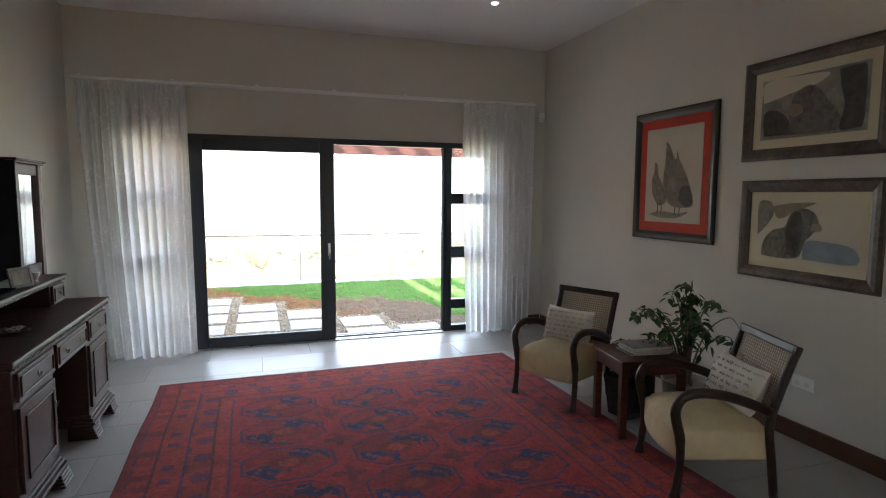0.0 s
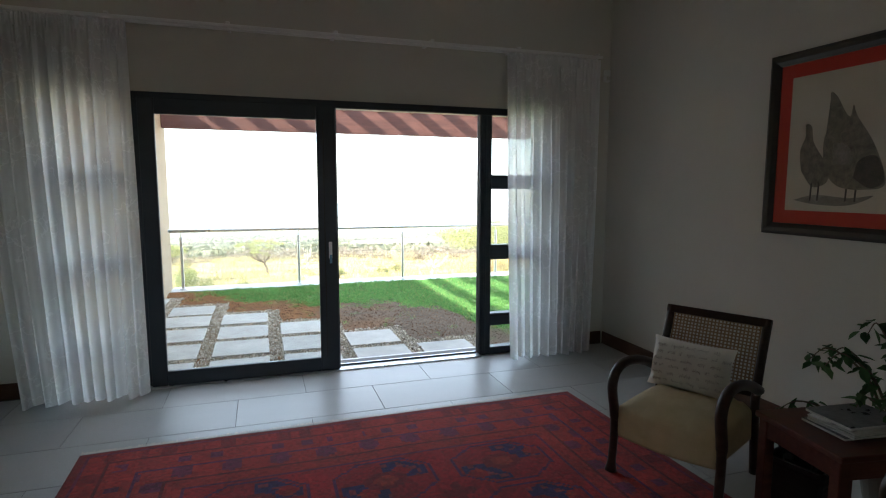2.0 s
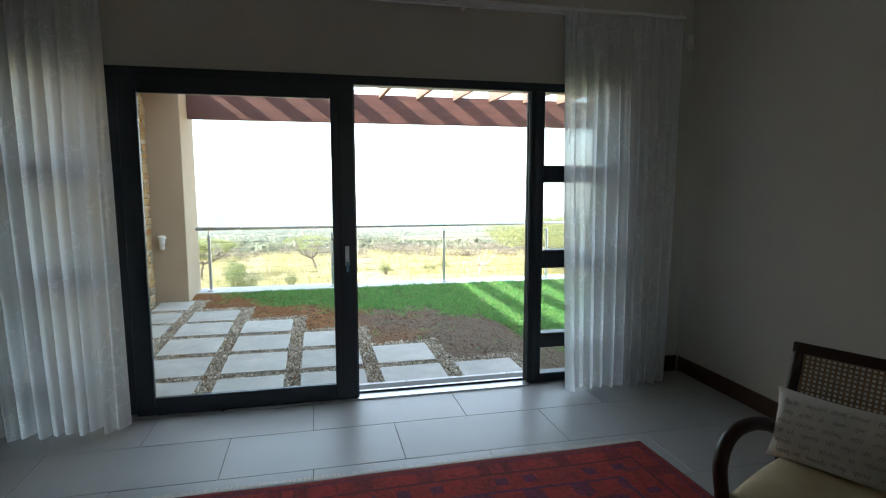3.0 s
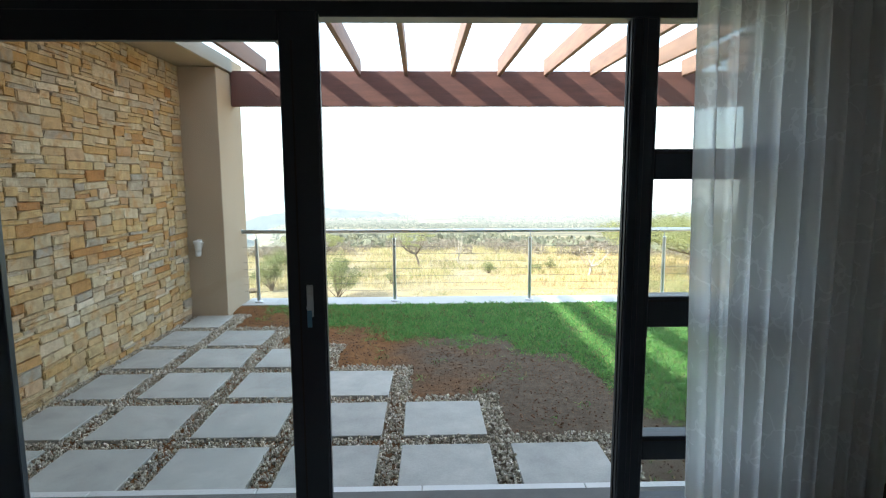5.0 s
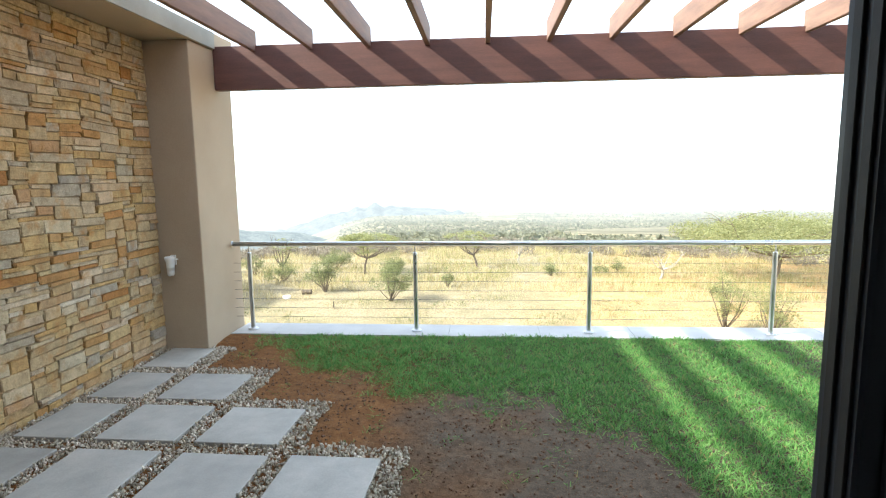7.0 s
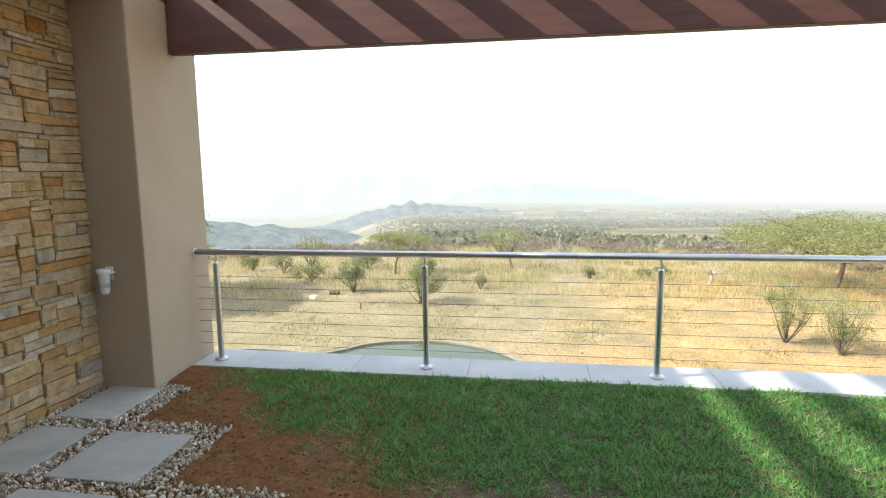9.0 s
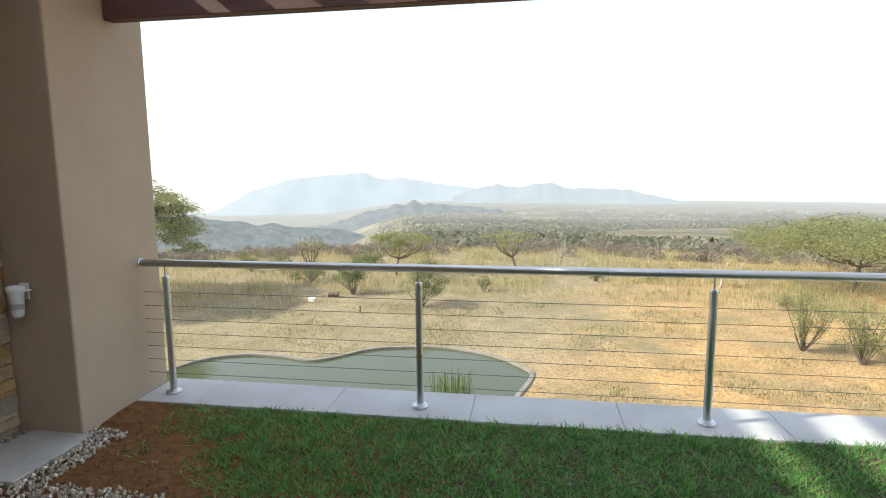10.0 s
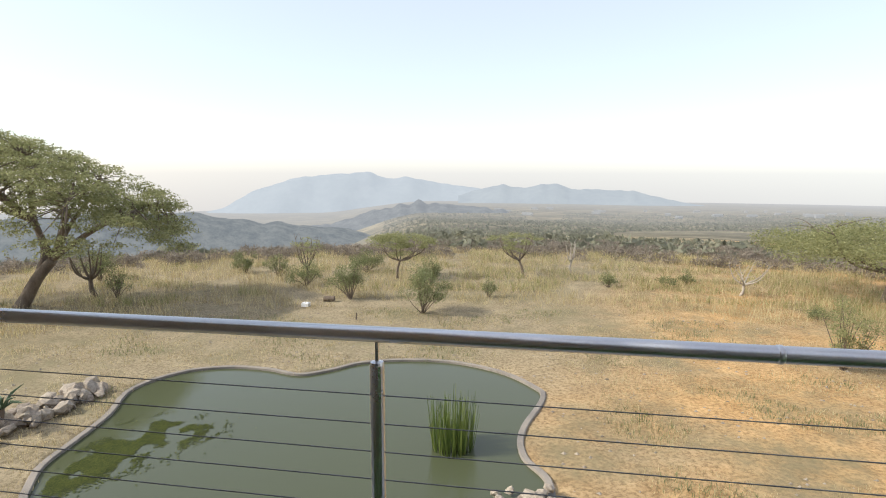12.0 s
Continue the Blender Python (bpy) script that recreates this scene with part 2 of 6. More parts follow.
M_stem = surface("stem_bark", (0.09, 0.075, 0.05), (0.18, 0.15, 0.10), 0.8, 20, 150, 0.3)
M_ficus = leaf_material("ficus_leaf", (0.035, 0.075, 0.030), (0.085, 0.155, 0.065), 0.25)
M_glass = glass_material("clear_glass", (0.97, 0.985, 0.98))
M_picglass = glass_material("picture_glass", (0.98, 0.98, 0.98), 0.2)
M_print_mid = surface("print_mid", (0.06, 0.055, 0.05), (0.24, 0.22, 0.19), 0.85, 26, 120, 0.0)
M_paver = surface("paver_concrete", (0.31, 0.312, 0.295), (0.47, 0.468, 0.44), 0.8, 4.0, 110, 0.25, depth=0.003, vary=0.07, spec=0.3)
M_gravel = stone_material("gravel", [(0.0, (0.22, 0.20, 0.16)), (0.2, (0.50, 0.47, 0.40)), (0.4, (0.68, 0.66, 0.60)), (0.6, (0.36, 0.34, 0.30)), (0.75, (0.56, 0.52, 0.42)), (0.9, (0.80, 0.78, 0.74)), (1.0, (0.86, 0.85, 0.82))], 0.3)
M_grass = leaf_material("lawn_blade", (0.070, 0.200, 0.052), (0.25, 0.45, 0.140), 0.5, 5.0)
M_straw = leaf_material("dry_blade", (0.26, 0.22, 0.09), (0.46, 0.40, 0.18), 0.45)
M_stone = stone_material("ledge_stone", [(0.0, (0.46, 0.34, 0.19)), (0.09, (0.60, 0.53, 0.40)), (0.18, (0.50, 0.35, 0.17)), (0.27, (0.44, 0.40, 0.34)), (0.36, (0.58, 0.46, 0.27)), (0.46, (0.52, 0.36, 0.16)), (0.54, (0.66, 0.60, 0.50)), (0.62, (0.47, 0.28, 0.11)), (0.70, (0.55, 0.45, 0.30)), (0.78, (0.40, 0.37, 0.33)), (0.86, (0.54, 0.38, 0.18)), (0.94, (0.42, 0.21, 0.075)), (1.0, (0.64, 0.57, 0.44))], 1.0, True)
M_mortar = surface("recessed_mortar", (0.25, 0.19, 0.12), (0.36, 0.28, 0.19), 0.95, 8, 80, 0.4)
M_rock = stone_material("rock", [(0.0, (0.26, 0.22, 0.18)), (0.5, (0.36, 0.32, 0.27)), (1.0, (0.44, 0.39, 0.32))], 0.5)
M_bark = surface("acacia_bark", (0.085, 0.062, 0.042), (0.21, 0.165, 0.12), 0.9, 3, 25, 0.6, (1, 1, 0.4), depth=0.04)
M_dead = surface("bleached_wood", (0.30, 0.26, 0.21), (0.46, 0.41, 0.34), 0.9, 4, 30, 0.4, depth=0.02)
M_acacia = leaf_material("acacia_leaf", (0.20, 0.21, 0.09), (0.37, 0.37, 0.18), 0.5)
M_bush = leaf_material("bush_leaf", (0.13, 0.148, 0.065), (0.27, 0.285, 0.135), 0.4)
M_drygrass = leaf_material("dry_grass", (0.34, 0.265, 0.13), (0.62, 0.53, 0.31), 0.4)
M_greengrass = leaf_material("green_dry_grass", (0.20, 0.205, 0.075), (0.40, 0.385, 0.17), 0.35)
M_scrub = leaf_material("far_scrub", (0.15, 0.155, 0.11), (0.25, 0.245, 0.17), 0.3)
# far scrub fades into the same painted haze glow
haze_by_distance(M_scrub.node_tree, M_scrub.node_tree.nodes["Material Output"].inputs[0].links[0].from_socket, 120, 4200, 0.88, (0.78, 0.80, 0.83))
M_reed = leaf_material("reed_blade", (0.055, 0.10, 0.022), (0.19, 0.23, 0.06), 0.3)
M_aloe = leaf_material("aloe_leaf", (0.06, 0.10, 0.06), (0.12, 0.17, 0.10), 0.1)


def curtain_material():
    m, nt, b = nodes_of("sheer_voile")
    pos = nt.nodes.new("ShaderNodeNewGeometry").outputs["Position"]
    col = (0.93, 0.94, 0.95)
    b.inputs["Base Color"].default_value = (*col, 1)
    b.inputs["Roughness"].default_value = 0.9
    tl = nt.nodes.new("ShaderNodeBsdfTranslucent")
    tl.inputs[0].default_value = (*col, 1)
    mx = nt.nodes.new("ShaderNodeMixShader")
    mx.inputs[0].default_value = 0.85
    nt.links.new(b.outputs[0], mx.inputs[1])
    nt.links.new(tl.outputs[0], mx.inputs[2])
    tr = nt.nodes.new("ShaderNodeBsdfTransparent")
    # embroidered vines: the thread is denser than the voile round it
    w = nt.nodes.new("ShaderNodeTexVoronoi")
    w.feature = 'DISTANCE_TO_EDGE'
    w.inputs["Scale"].default_value = 7.0
    warp = noise_node(nt, pos, 6, 3)
    vm = nt.nodes.new("ShaderNodeVectorMath")
    vm.operation = 'MULTIPLY_ADD'
    nt.links.new(warp.outputs["Color"], vm.inputs[0])
    vm.inputs[1].default_value = (0.25, 0.25, 0.25)
    nt.links.new(pos, vm.inputs[2])
    nt.links.new(vm.outputs[0], w.inputs["Vector"])
    vine = maths(nt, 'LESS_THAN', w.outputs["Distance"], 0.035)
    patch = noise_node(nt, pos, 3.2, 2)
    vine = maths(nt, 'MULTIPLY', vine, maths(nt, 'GREATER_THAN', patch.outputs[0], 0.5))
    weave = noise_node(nt, pos, 220, 2, 0.5)
    op = maths(nt, 'ADD', maths(nt, 'MULTIPLY', vine, 0.14), maths(nt, 'ADD', maths(nt, 'MULTIPLY', weave.outputs[0], 0.04), 0.87))
    m2 = nt.nodes.new("ShaderNodeMixShader")
    nt.links.new(op, m2.inputs[0])
    nt.links.new(tr.outputs[0], m2.inputs[1])
    nt.links.new(mx.outputs[0], m2.inputs[2])
    nt.links.new(m2.outputs[0], nt.nodes["Material Output"].inputs[0])
    return m


M_sheer = curtain_material()


# ---- building helpers ----
def part(name, bm, material, parent=None, label="", smooth=False):
    me = bpy.data.meshes.new(name)
    bm.to_mesh(me)
    bm.free()
    if smooth:
        me.polygons.foreach_set("use_smooth", [True] * len(me.polygons))
    if material:
        me.materials.append(material)
    ob = new(name, me)
    if parent:
        ob.parent = parent
    if label:
        ob["label"] = label
    return ob


def mesh_part(name, verts, faces, material, parent=None, label="", smooth=False):
    me = bpy.data.meshes.new(name)
    me.from_pydata(verts, [], faces)
    if smooth:
        me.polygons.foreach_set("use_smooth", [True] * len(me.polygons))
    me.materials.append(material)
    ob = new(name, me)
    if parent:
        ob.parent = parent
    if label:
        ob["label"] = label
    return ob


def shared(name, me, parent, m):
    ob = new(name, me)
    ob.parent = parent
    ob.matrix_basis = m
    return ob


def thing(name, m, label, category, group="", kind=""):
    ob = new(name)
    ob.empty_display_size = 0.1
    ob.matrix_basis = m
    return tagged(ob, label, category, group, kind)


def box(bm, x0, x1, y0, y1, z0, z1, bev=0.0, seg=1, m=None):
    mat = Matrix.Translation(((x0 + x1) / 2, (y0 + y1) / 2, (z0 + z1) / 2)) @ Matrix.Diagonal((abs(x1 - x0), abs(y1 - y0), abs(z1 - z0), 1))
    if m is not None:
        mat = m @ mat
    vs = bmesh.ops.create_cube(bm, size=1, matrix=mat)["verts"]
    if bev:
        es = list({e for v in vs for e in v.link_edges})
        bmesh.ops.bevel(bm, geom=es, offset=bev, segments=seg, affect='EDGES', profile=0.5)
    return bm


def cuboid(x0, x1, y0, y1, z0, z1, bev=0.0, seg=1):
    return box(bmesh.new(), x0, x1, y0, y1, z0, z1, bev, seg)


def smooth_line(pts, steps=6):
    """Points along a Catmull-Rom line through pts."""
    p = [Vector(q) for q in pts]
    p = [p[0] * 2 - p[1]] + p + [p[-1] * 2 - p[-2]]
    out = []
    for i in range(1, len(p) - 2):
        for k in range(steps):
            t = k / steps
            a, b, c, d = p[i - 1], p[i], p[i + 1], p[i + 2]
            out.append(0.5 * (2 * b + (c - a) * t + (2 * a - 5 * b + 4 * c - d) * t * t + (3 * b - a - 3 * c + d) * t ** 3))
    out.append(p[-2])
    return out


def tube(bm, pts, radii, n=8, flat=1.0):
    """Sweep a round (or flattened) section along pts."""
    pts = [Vector(p) for p in pts]
    if isinstance(radii, (int, float)):
        radii = [radii] * len(pts)
    rings, side = [], None
    for i, p in enumerate(pts):
        d = (pts[min(i + 1, len(pts) - 1)] - pts[max(i - 1, 0)]).normalized()
        if side is None:
            side = d.orthogonal().normalized()
        side = (side - d * side.dot(d)).normalized()
        up = d.cross(side)
        rings.append([bm.verts.new(p + (side * math.cos(a) + up * math.sin(a) * flat) * radii[i]) for a in (2 * math.pi * k / n for k in range(n))])
    for a, b in zip(rings, rings[1:]):
        for k in range(n):
            bm.faces.new((a[k], a[(k + 1) % n], b[(k + 1) % n], b[k]))
    bm.faces.new(rings[0][::-1])
    bm.faces.new(rings[-1])
    return bm


def lathe(bm, profile, n=20, m=None):
    rings = []
    for r, z in profile:
        ring = [Vector((r * math.cos(2 * math.pi * k / n), r * math.sin(2 * math.pi * k / n), z)) for k in range(n)]
        rings.append([bm.verts.new(m @ v if m is not None else v) for v in ring])
    for a, b in zip(rings, rings[1:]):
        for k in range(n):
            bm.faces.new((a[k], a[(k + 1) % n], b[(k + 1) % n], b[k]))
    bm.faces.new(rings[0][::-1])
    bm.faces.new(rings[-1])
    return bm


# ---- the plan ----
X0, X1 = -1.48, 3.77        # side walls of the room
YW, YB = 6.74, -4.2         # window wall, back wall
ZC = 3.48                   # ceiling
ZT = -0.115                 # terrace ground
YE = 7.0                    # outer face of the window wall
XS = -1.40                  # face of the stone wall
LAWN_X1 = 7.4


def wall(name, pieces, material, label):
    bm = bmesh.new()
    for p in pieces:
        box(bm, *p)
    return tagged(part(name, bm, material), label, "wall", kind="structure")


OX0, OX1, OZ = -1.0, 3.06, 2.30
wall("wall_window", [(X0 - 0.3, OX0, YW, YE, -0.3, 3.75), (OX1, 8.2, YW, YE, -0.3, 3.75), (OX0, OX1, YW, YE, OZ, 3.75)], M_wall, "greige painted wall with a wide glazed opening")
wall("wall_right", [(X1, X1 + 0.25, YB, YW - 0.002, -0.3, 3.75)], M_wall, "greige painted plaster wall hung with pictures")
wall("wall_left", [(X0 - 0.25, X0, YB, YW - 0.002, -0.3, 3.75)], M_wall, "greige painted plaster wall behind the dresser")
# unseen back wall; the opening is added to light the room from behind
BW = [(X0 - 0.25, 0.4, YB - 0.25, YB, -0.3, 3.75), (1.5, X1 + 0.25, YB - 0.25, YB, -0.3, 3.75), (0.4, 1.5, YB - 0.25, YB, 2.1, 3.75)]
wall("wall_back", BW, M_wall, "unseen greige back wall with an opening added to admit daylight")
tagged(part("ceiling", cuboid(X0 - 0.25, X1 + 0.25, YB - 0.25, YW - 0.001, ZC, ZC + 0.2), M_ceil), "smooth white plastered ceiling with a shadow line", "ceiling", kind="structure")
tagged(part("roof", cuboid(X0 - 0.6, 8.3, YB - 0.6, YE + 0.12, 3.76, 3.95), M_concrete), "flat concrete roof over the room", "roof", kind="structure")

# skirting
for nm, p in (("baseboard_right", (X1 - 0.018, X1 - 0.001, YB, YW - 0.03, 0.0, 0.125)), ("baseboard_window_right", (OX1 + 0.02, X1 - 0.02, YW - 0.018, YW - 0.001, 0, 0.125)),
              ("baseboard_window_left", (X0 + 0.02, OX0 - 0.02, YW - 0.018, YW - 0.001, 0, 0.125)), ("baseboard_left", (X0 + 0.001, X0 + 0.018, YB, YW - 0.03, 0.0, 0.125))):
    tagged(part(nm, cuboid(*p, bev=0.004), M_skirt), "brown varnished wooden skirting board along the wall", "skirting", kind="structure")

# floor bed under the tiles
floor = tagged(part("floor", cuboid(X0 - 0.25, X1 + 0.25, YB - 0.25, YE - 0.04, -0.3, -0.004), M_grout), "grey floor of large porcelain tiles in running bond", "floor", kind="structure")


# ---- sliding door and side lights ----
door = thing("door_1", pose(0, 0, 0), "charcoal aluminium sliding glass door, half open, with side lights", "sliding door", kind="structure")
FY0, FY1 = 6.70, 6.80


def bar(name, x0, x1, y0, y1, z0, z1, parent=door, mat=None, bev=0.005):
    return part(name, cuboid(x0, x1, y0, y1, z0, z1, bev), mat or M_alu, parent)


bar("head_frame", OX0 + 0.001, OX1 - 0.001, FY0, FY1, 2.235, OZ - 0.002)
bar("threshold", -0.42, 2.41, FY0 - 0.06, FY1 + 0.02, -0.002, 0.012, mat=M_steel, bev=0.003)
bar("track", -0.42, 2.41, 6.752, 6.764, 0.012, 0.024, mat=M_alu, bev=0.002)
bar("jamb", -0.46, -0.35, FY0, FY1, 0.0, 2.235)
bar("mullion", 2.407, 2.515, FY0, FY1, 0.0, 2.235)
bar("cover_strip", 2.440, 2.462, FY0 - 0.009, FY0 - 0.0005, 0.0, 2.235, bev=0.003)
bar("cover_strip", 2.500, 2.512, FY0 - 0.006, FY0 - 0.0005, 0.0, 2.235, bev=0.002)
bar("gasket", 2.402, 2.407, 6.715, 6.735, 0.02, 2.235, mat=M_rubber, bev=0.001)
bar("gasket", 2.402, 2.407, 6.755, 6.775, 0.02, 2.235, mat=M_rubber, bev=0.001)
bar("jamb", OX1 - 0.08, OX1 - 0.001, FY0, FY1, 0.0, 2.235)
bar("jamb", OX0 + 0.001, OX0 + 0.08, FY0, FY1, 0.0, 2.235)
for sx0, sx1 in ((2.515, OX1 - 0.08), (OX0 + 0.08, -0.46)):
    bar("sill_rail", sx0, sx1, FY0, FY1, 0.0, 0.07)
    for z0, z1 in ((1.566, 1.697), (0.91, 1.049), (0.28, 0.395)):
        bar("transom", sx0, sx1, FY0, FY1, z0, z1)
        bar("glazing_bead", sx0, sx1, FY0 - 0.004, FY0 + 0.01, z1 - 0.022, z1 - 0.012, mat=M_rubber, bev=0.001)
    for z0, z1 in ((0.07, 0.28), (0.395, 0.91), (1.049, 1.566), (1.697, 2.235)):
        ob = part("pane", cuboid(sx0 + 0.001, sx1 - 0.001, 6.744, 6.75, z0 + 0.001, z1 - 0.001), M_glass, door, "clear glass pane")
        ob.visible_shadow = False
leaf = bar("sliding_leaf", 0.937, 1.092, 6.655, 6.695, 0.013, 2.25)
bar("interlock", 1.0925, 1.100, 6.662, 6.690, 0.02, 2.24, leaf, M_alu, 0.001)
bar("groove", 0.985, 0.993, 6.6515, 6.6545, 0.13, 2.13, leaf, M_rubber, 0.0008)
bar("stile", -0.372, -0.258, 6.655, 6.695, 0.013, 2.25, leaf)
bar("top_rail", -0.2575, 0.9365, 6.656, 6.694, 2.13, 2.25, leaf)
bar("bottom_rail", -0.2575, 0.9365, 6.656, 6.694, 0.013, 0.13, leaf)
ob = part("leaf_pane", cuboid(-0.2575, 0.9365, 6.672, 6.678, 0.1305, 2.1295), M_glass, leaf, "clear glass pane")
ob.visible_shadow = False
bm = cuboid(1.018, 1.046, 6.644, 6.656, 0.985, 1.125, 0.004)
box(bm, 1.022, 1.042, 6.632, 6.646, 1.02, 1.09, 0.003)
part("handle", bm, M_steel, leaf, "small steel latch handle")
# key on a blue tag hanging at the latch
key = thing("key_tag", pose(1.032, 6.630, 1.03), "small key with a blue tag hanging from the latch", "key")
bm = bmesh.new()
tube(bm, [(0.012 * math.cos(a), 0, 0.012 * math.sin(a)) for a in [k * math.pi / 6 for k in range(13)]], 0.0015, 5)
part("ring", bm, M_steel, key)
M_tag = surface("blue_tag", (0.10, 0.22, 0.34), (0.14, 0.28, 0.42), 0.4, 10, 100, 0.0)
part("tag", cuboid(-0.010, 0.010, -0.003, 0.003, -0.085, -0.012, 0.002), M_tag, key, "blue plastic tag")

# outer sill tiles
for k in range(5):
    tagged(part("door_sill", cuboid(-1.05 + 0.85 * k, -1.05 + 0.85 * k + 0.845, 6.83, 7.03, -0.14, -0.015, 0.004), M_sill), "pale tile sill outside the sliding door", "door sill", kind="structure")


# ---- terrace structure ----
plinth = tagged(part("plinth", cuboid(-8, 8.3, YB - 1, 11.95, -8.0, -0.32), M_render), "rendered retaining base under house and terrace", "retaining wall", kind="structure")
stone_wall = tagged(part("wall_stone", cuboid(-1.75, XS - 0.02, YE, 11.30, -0.4, 2.89), M_mortar), "dry-stacked ledge stone wall in tan, ochre and grey", "stone wall", kind="structure")
tagged(part("pillar", cuboid(-1.80, -0.955, 11.14, 11.98, -0.4, 2.89, 0.012, 2), M_render), "tan textured plaster pillar at the terrace corner", "pillar", kind="structure")
tagged(part("canopy_slab", cuboid(-2.6, -0.935, YE + 0.01, 12.02, 2.892, 3.06, 0.01), M_render), "rendered slab canopy over the stone wall", "canopy", kind="structure")
tagged(part("canopy_fascia", cuboid(-0.933, -0.921, YE + 0.01, 11.6, 2.895, 3.055), M_fascia), "grey weathered edge of the canopy slab", "fascia", kind="structure")

pergola = thing("pergola", pose(0, 0, 0), "red-brown stained timber pergola over the lawn", "pergola")
part("beam", cuboid(-0.95, 8.2, 11.608, 11.70, 2.487, 2.922, 0.004), M_beam, pergola)
rafter_me = None
for k in range(15):
    x = -0.52 + 0.595 * k
    if rafter_me is None:
        ob = part("rafter", cuboid(-0.025, 0.025, YE - 11.56, 0.02, 0.0, 0.20, 0.004), M_rafter, pergola)
        rafter_me = ob.data
        ob.matrix_basis = pose(x, 11.62, 2.865, 0, 0, 0.9)
    else:
        shared("rafter", rafter_me, pergola, pose(x, 11.62, 2.865, 0, 0, 0.9))

# kerb slabs
kerb = thing("kerb", pose(0, 0, 0), "pale concrete coping slabs along the lawn edge", "kerb", kind="structure")
for k in range(10):
    x0 = 0.46 + 0.972 * (k - 2)
    part("coping_slab", cuboid(max(x0, -0.95), x0 + 0.969, 11.62, 12.06, -0.33, -0.095, 0.002), M_concrete, kerb)

# ---- railing ----
railing = thing("railing", pose(0, 0, 0), "brushed stainless steel railing with thin cables", "railing")
PX = [-0.769 + 1.8435 * k for k in range(5)]
bm = bmesh.new()
tube(bm, [(-0.955, 11.776, 0.868), (7.6, 11.776, 0.868)], 0.0265, 18)
part("handrail", bm, M_steel, railing, "polished steel handrail", True)
bm = bmesh.new()
lathe(bm, [(0.034, 0), (0.034, 0.006), (0.028, 0.009)], 18, pose(-0.953, 11.776, 0.868, 0, 90, 0))
part("wall_flange", bm, M_steel, railing)
bm = bmesh.new()
lathe(bm, [(0.0268, -0.009), (0.0288, -0.006), (0.0288, 0.006), (0.0268, 0.009)], 20, pose(2.29, 11.776, 0.868, 0, 90, 0))
part("joint_collar", bm, M_steel, railing, "steel sleeve at the rail joint", True)
post_parts = None
for x in PX:
    if post_parts is None:
        bm = bmesh.new()
        lathe(bm, [(0.0245, 0.0), (0.0245, 0.855), (0.022, 0.866), (0.008, 0.870)], 16)
        a = part("post", bm, M_steel, railing, smooth=False)
        a.location = (x, 11.786, -0.095)
        bm = bmesh.new()
        lathe(bm, [(0.055, 0.0), (0.055, 0.012), (0.05, 0.02), (0.03, 0.026), (0.0246, 0.03)], 18)
        b = part("flange", bm, M_steel, a)
        bm = bmesh.new()
        lathe(bm, [(0.007, 0.868), (0.007, 0.94)], 8)
        c = part("pin", bm, M_steel, a)
        post_parts = (a.data, b.data, c.data)
    else:
        a = shared("post", post_parts[0], railing, pose(x, 11.786, -0.095))
        shared("flange", post_parts[1], a, pose(0, 0, 0))
        shared("pin", post_parts[2], a, pose(0, 0, 0))
for k in range(7):
    z = 0.655 - 0.1 * k
    bm = bmesh.new()
    tube(bm, [(-0.955, 11.786, z), (7.6, 11.786, z)], 0.0022, 6)
    part("cable", bm, M_cable, railing, "thin steel cable")

# rain gauge on the pillar
gauge = thing("rain_gauge", pose(-1.255, 11.14, 0.64), "clear plastic rain gauge in a white bracket on the pillar", "rain gauge")
M_clear = surface("clear_plastic", (0.70, 0.72, 0.73), (0.78, 0.79, 0.80), 0.25, 8, 100, 0.0)
bm = bmesh.new()
lathe(bm, [(0.028, 0.0), (0.034, 0.02), (0.042, 0.15), (0.052, 0.165), (0.052, 0.19), (0.044, 0.19), (0.036, 0.05)], 18, pose(0, -0.065, 0))
part("cup", bm, M_clear, gauge, "translucent measuring cup", True)
bm = cuboid(-0.03, 0.03, -0.012, -0.001, 0.10, 0.20, 0.003)
box(bm, -0.055, 0.055, -0.07, -0.012, 0.155, 0.165, 0.002)
part("bracket", bm, M_white, gauge)


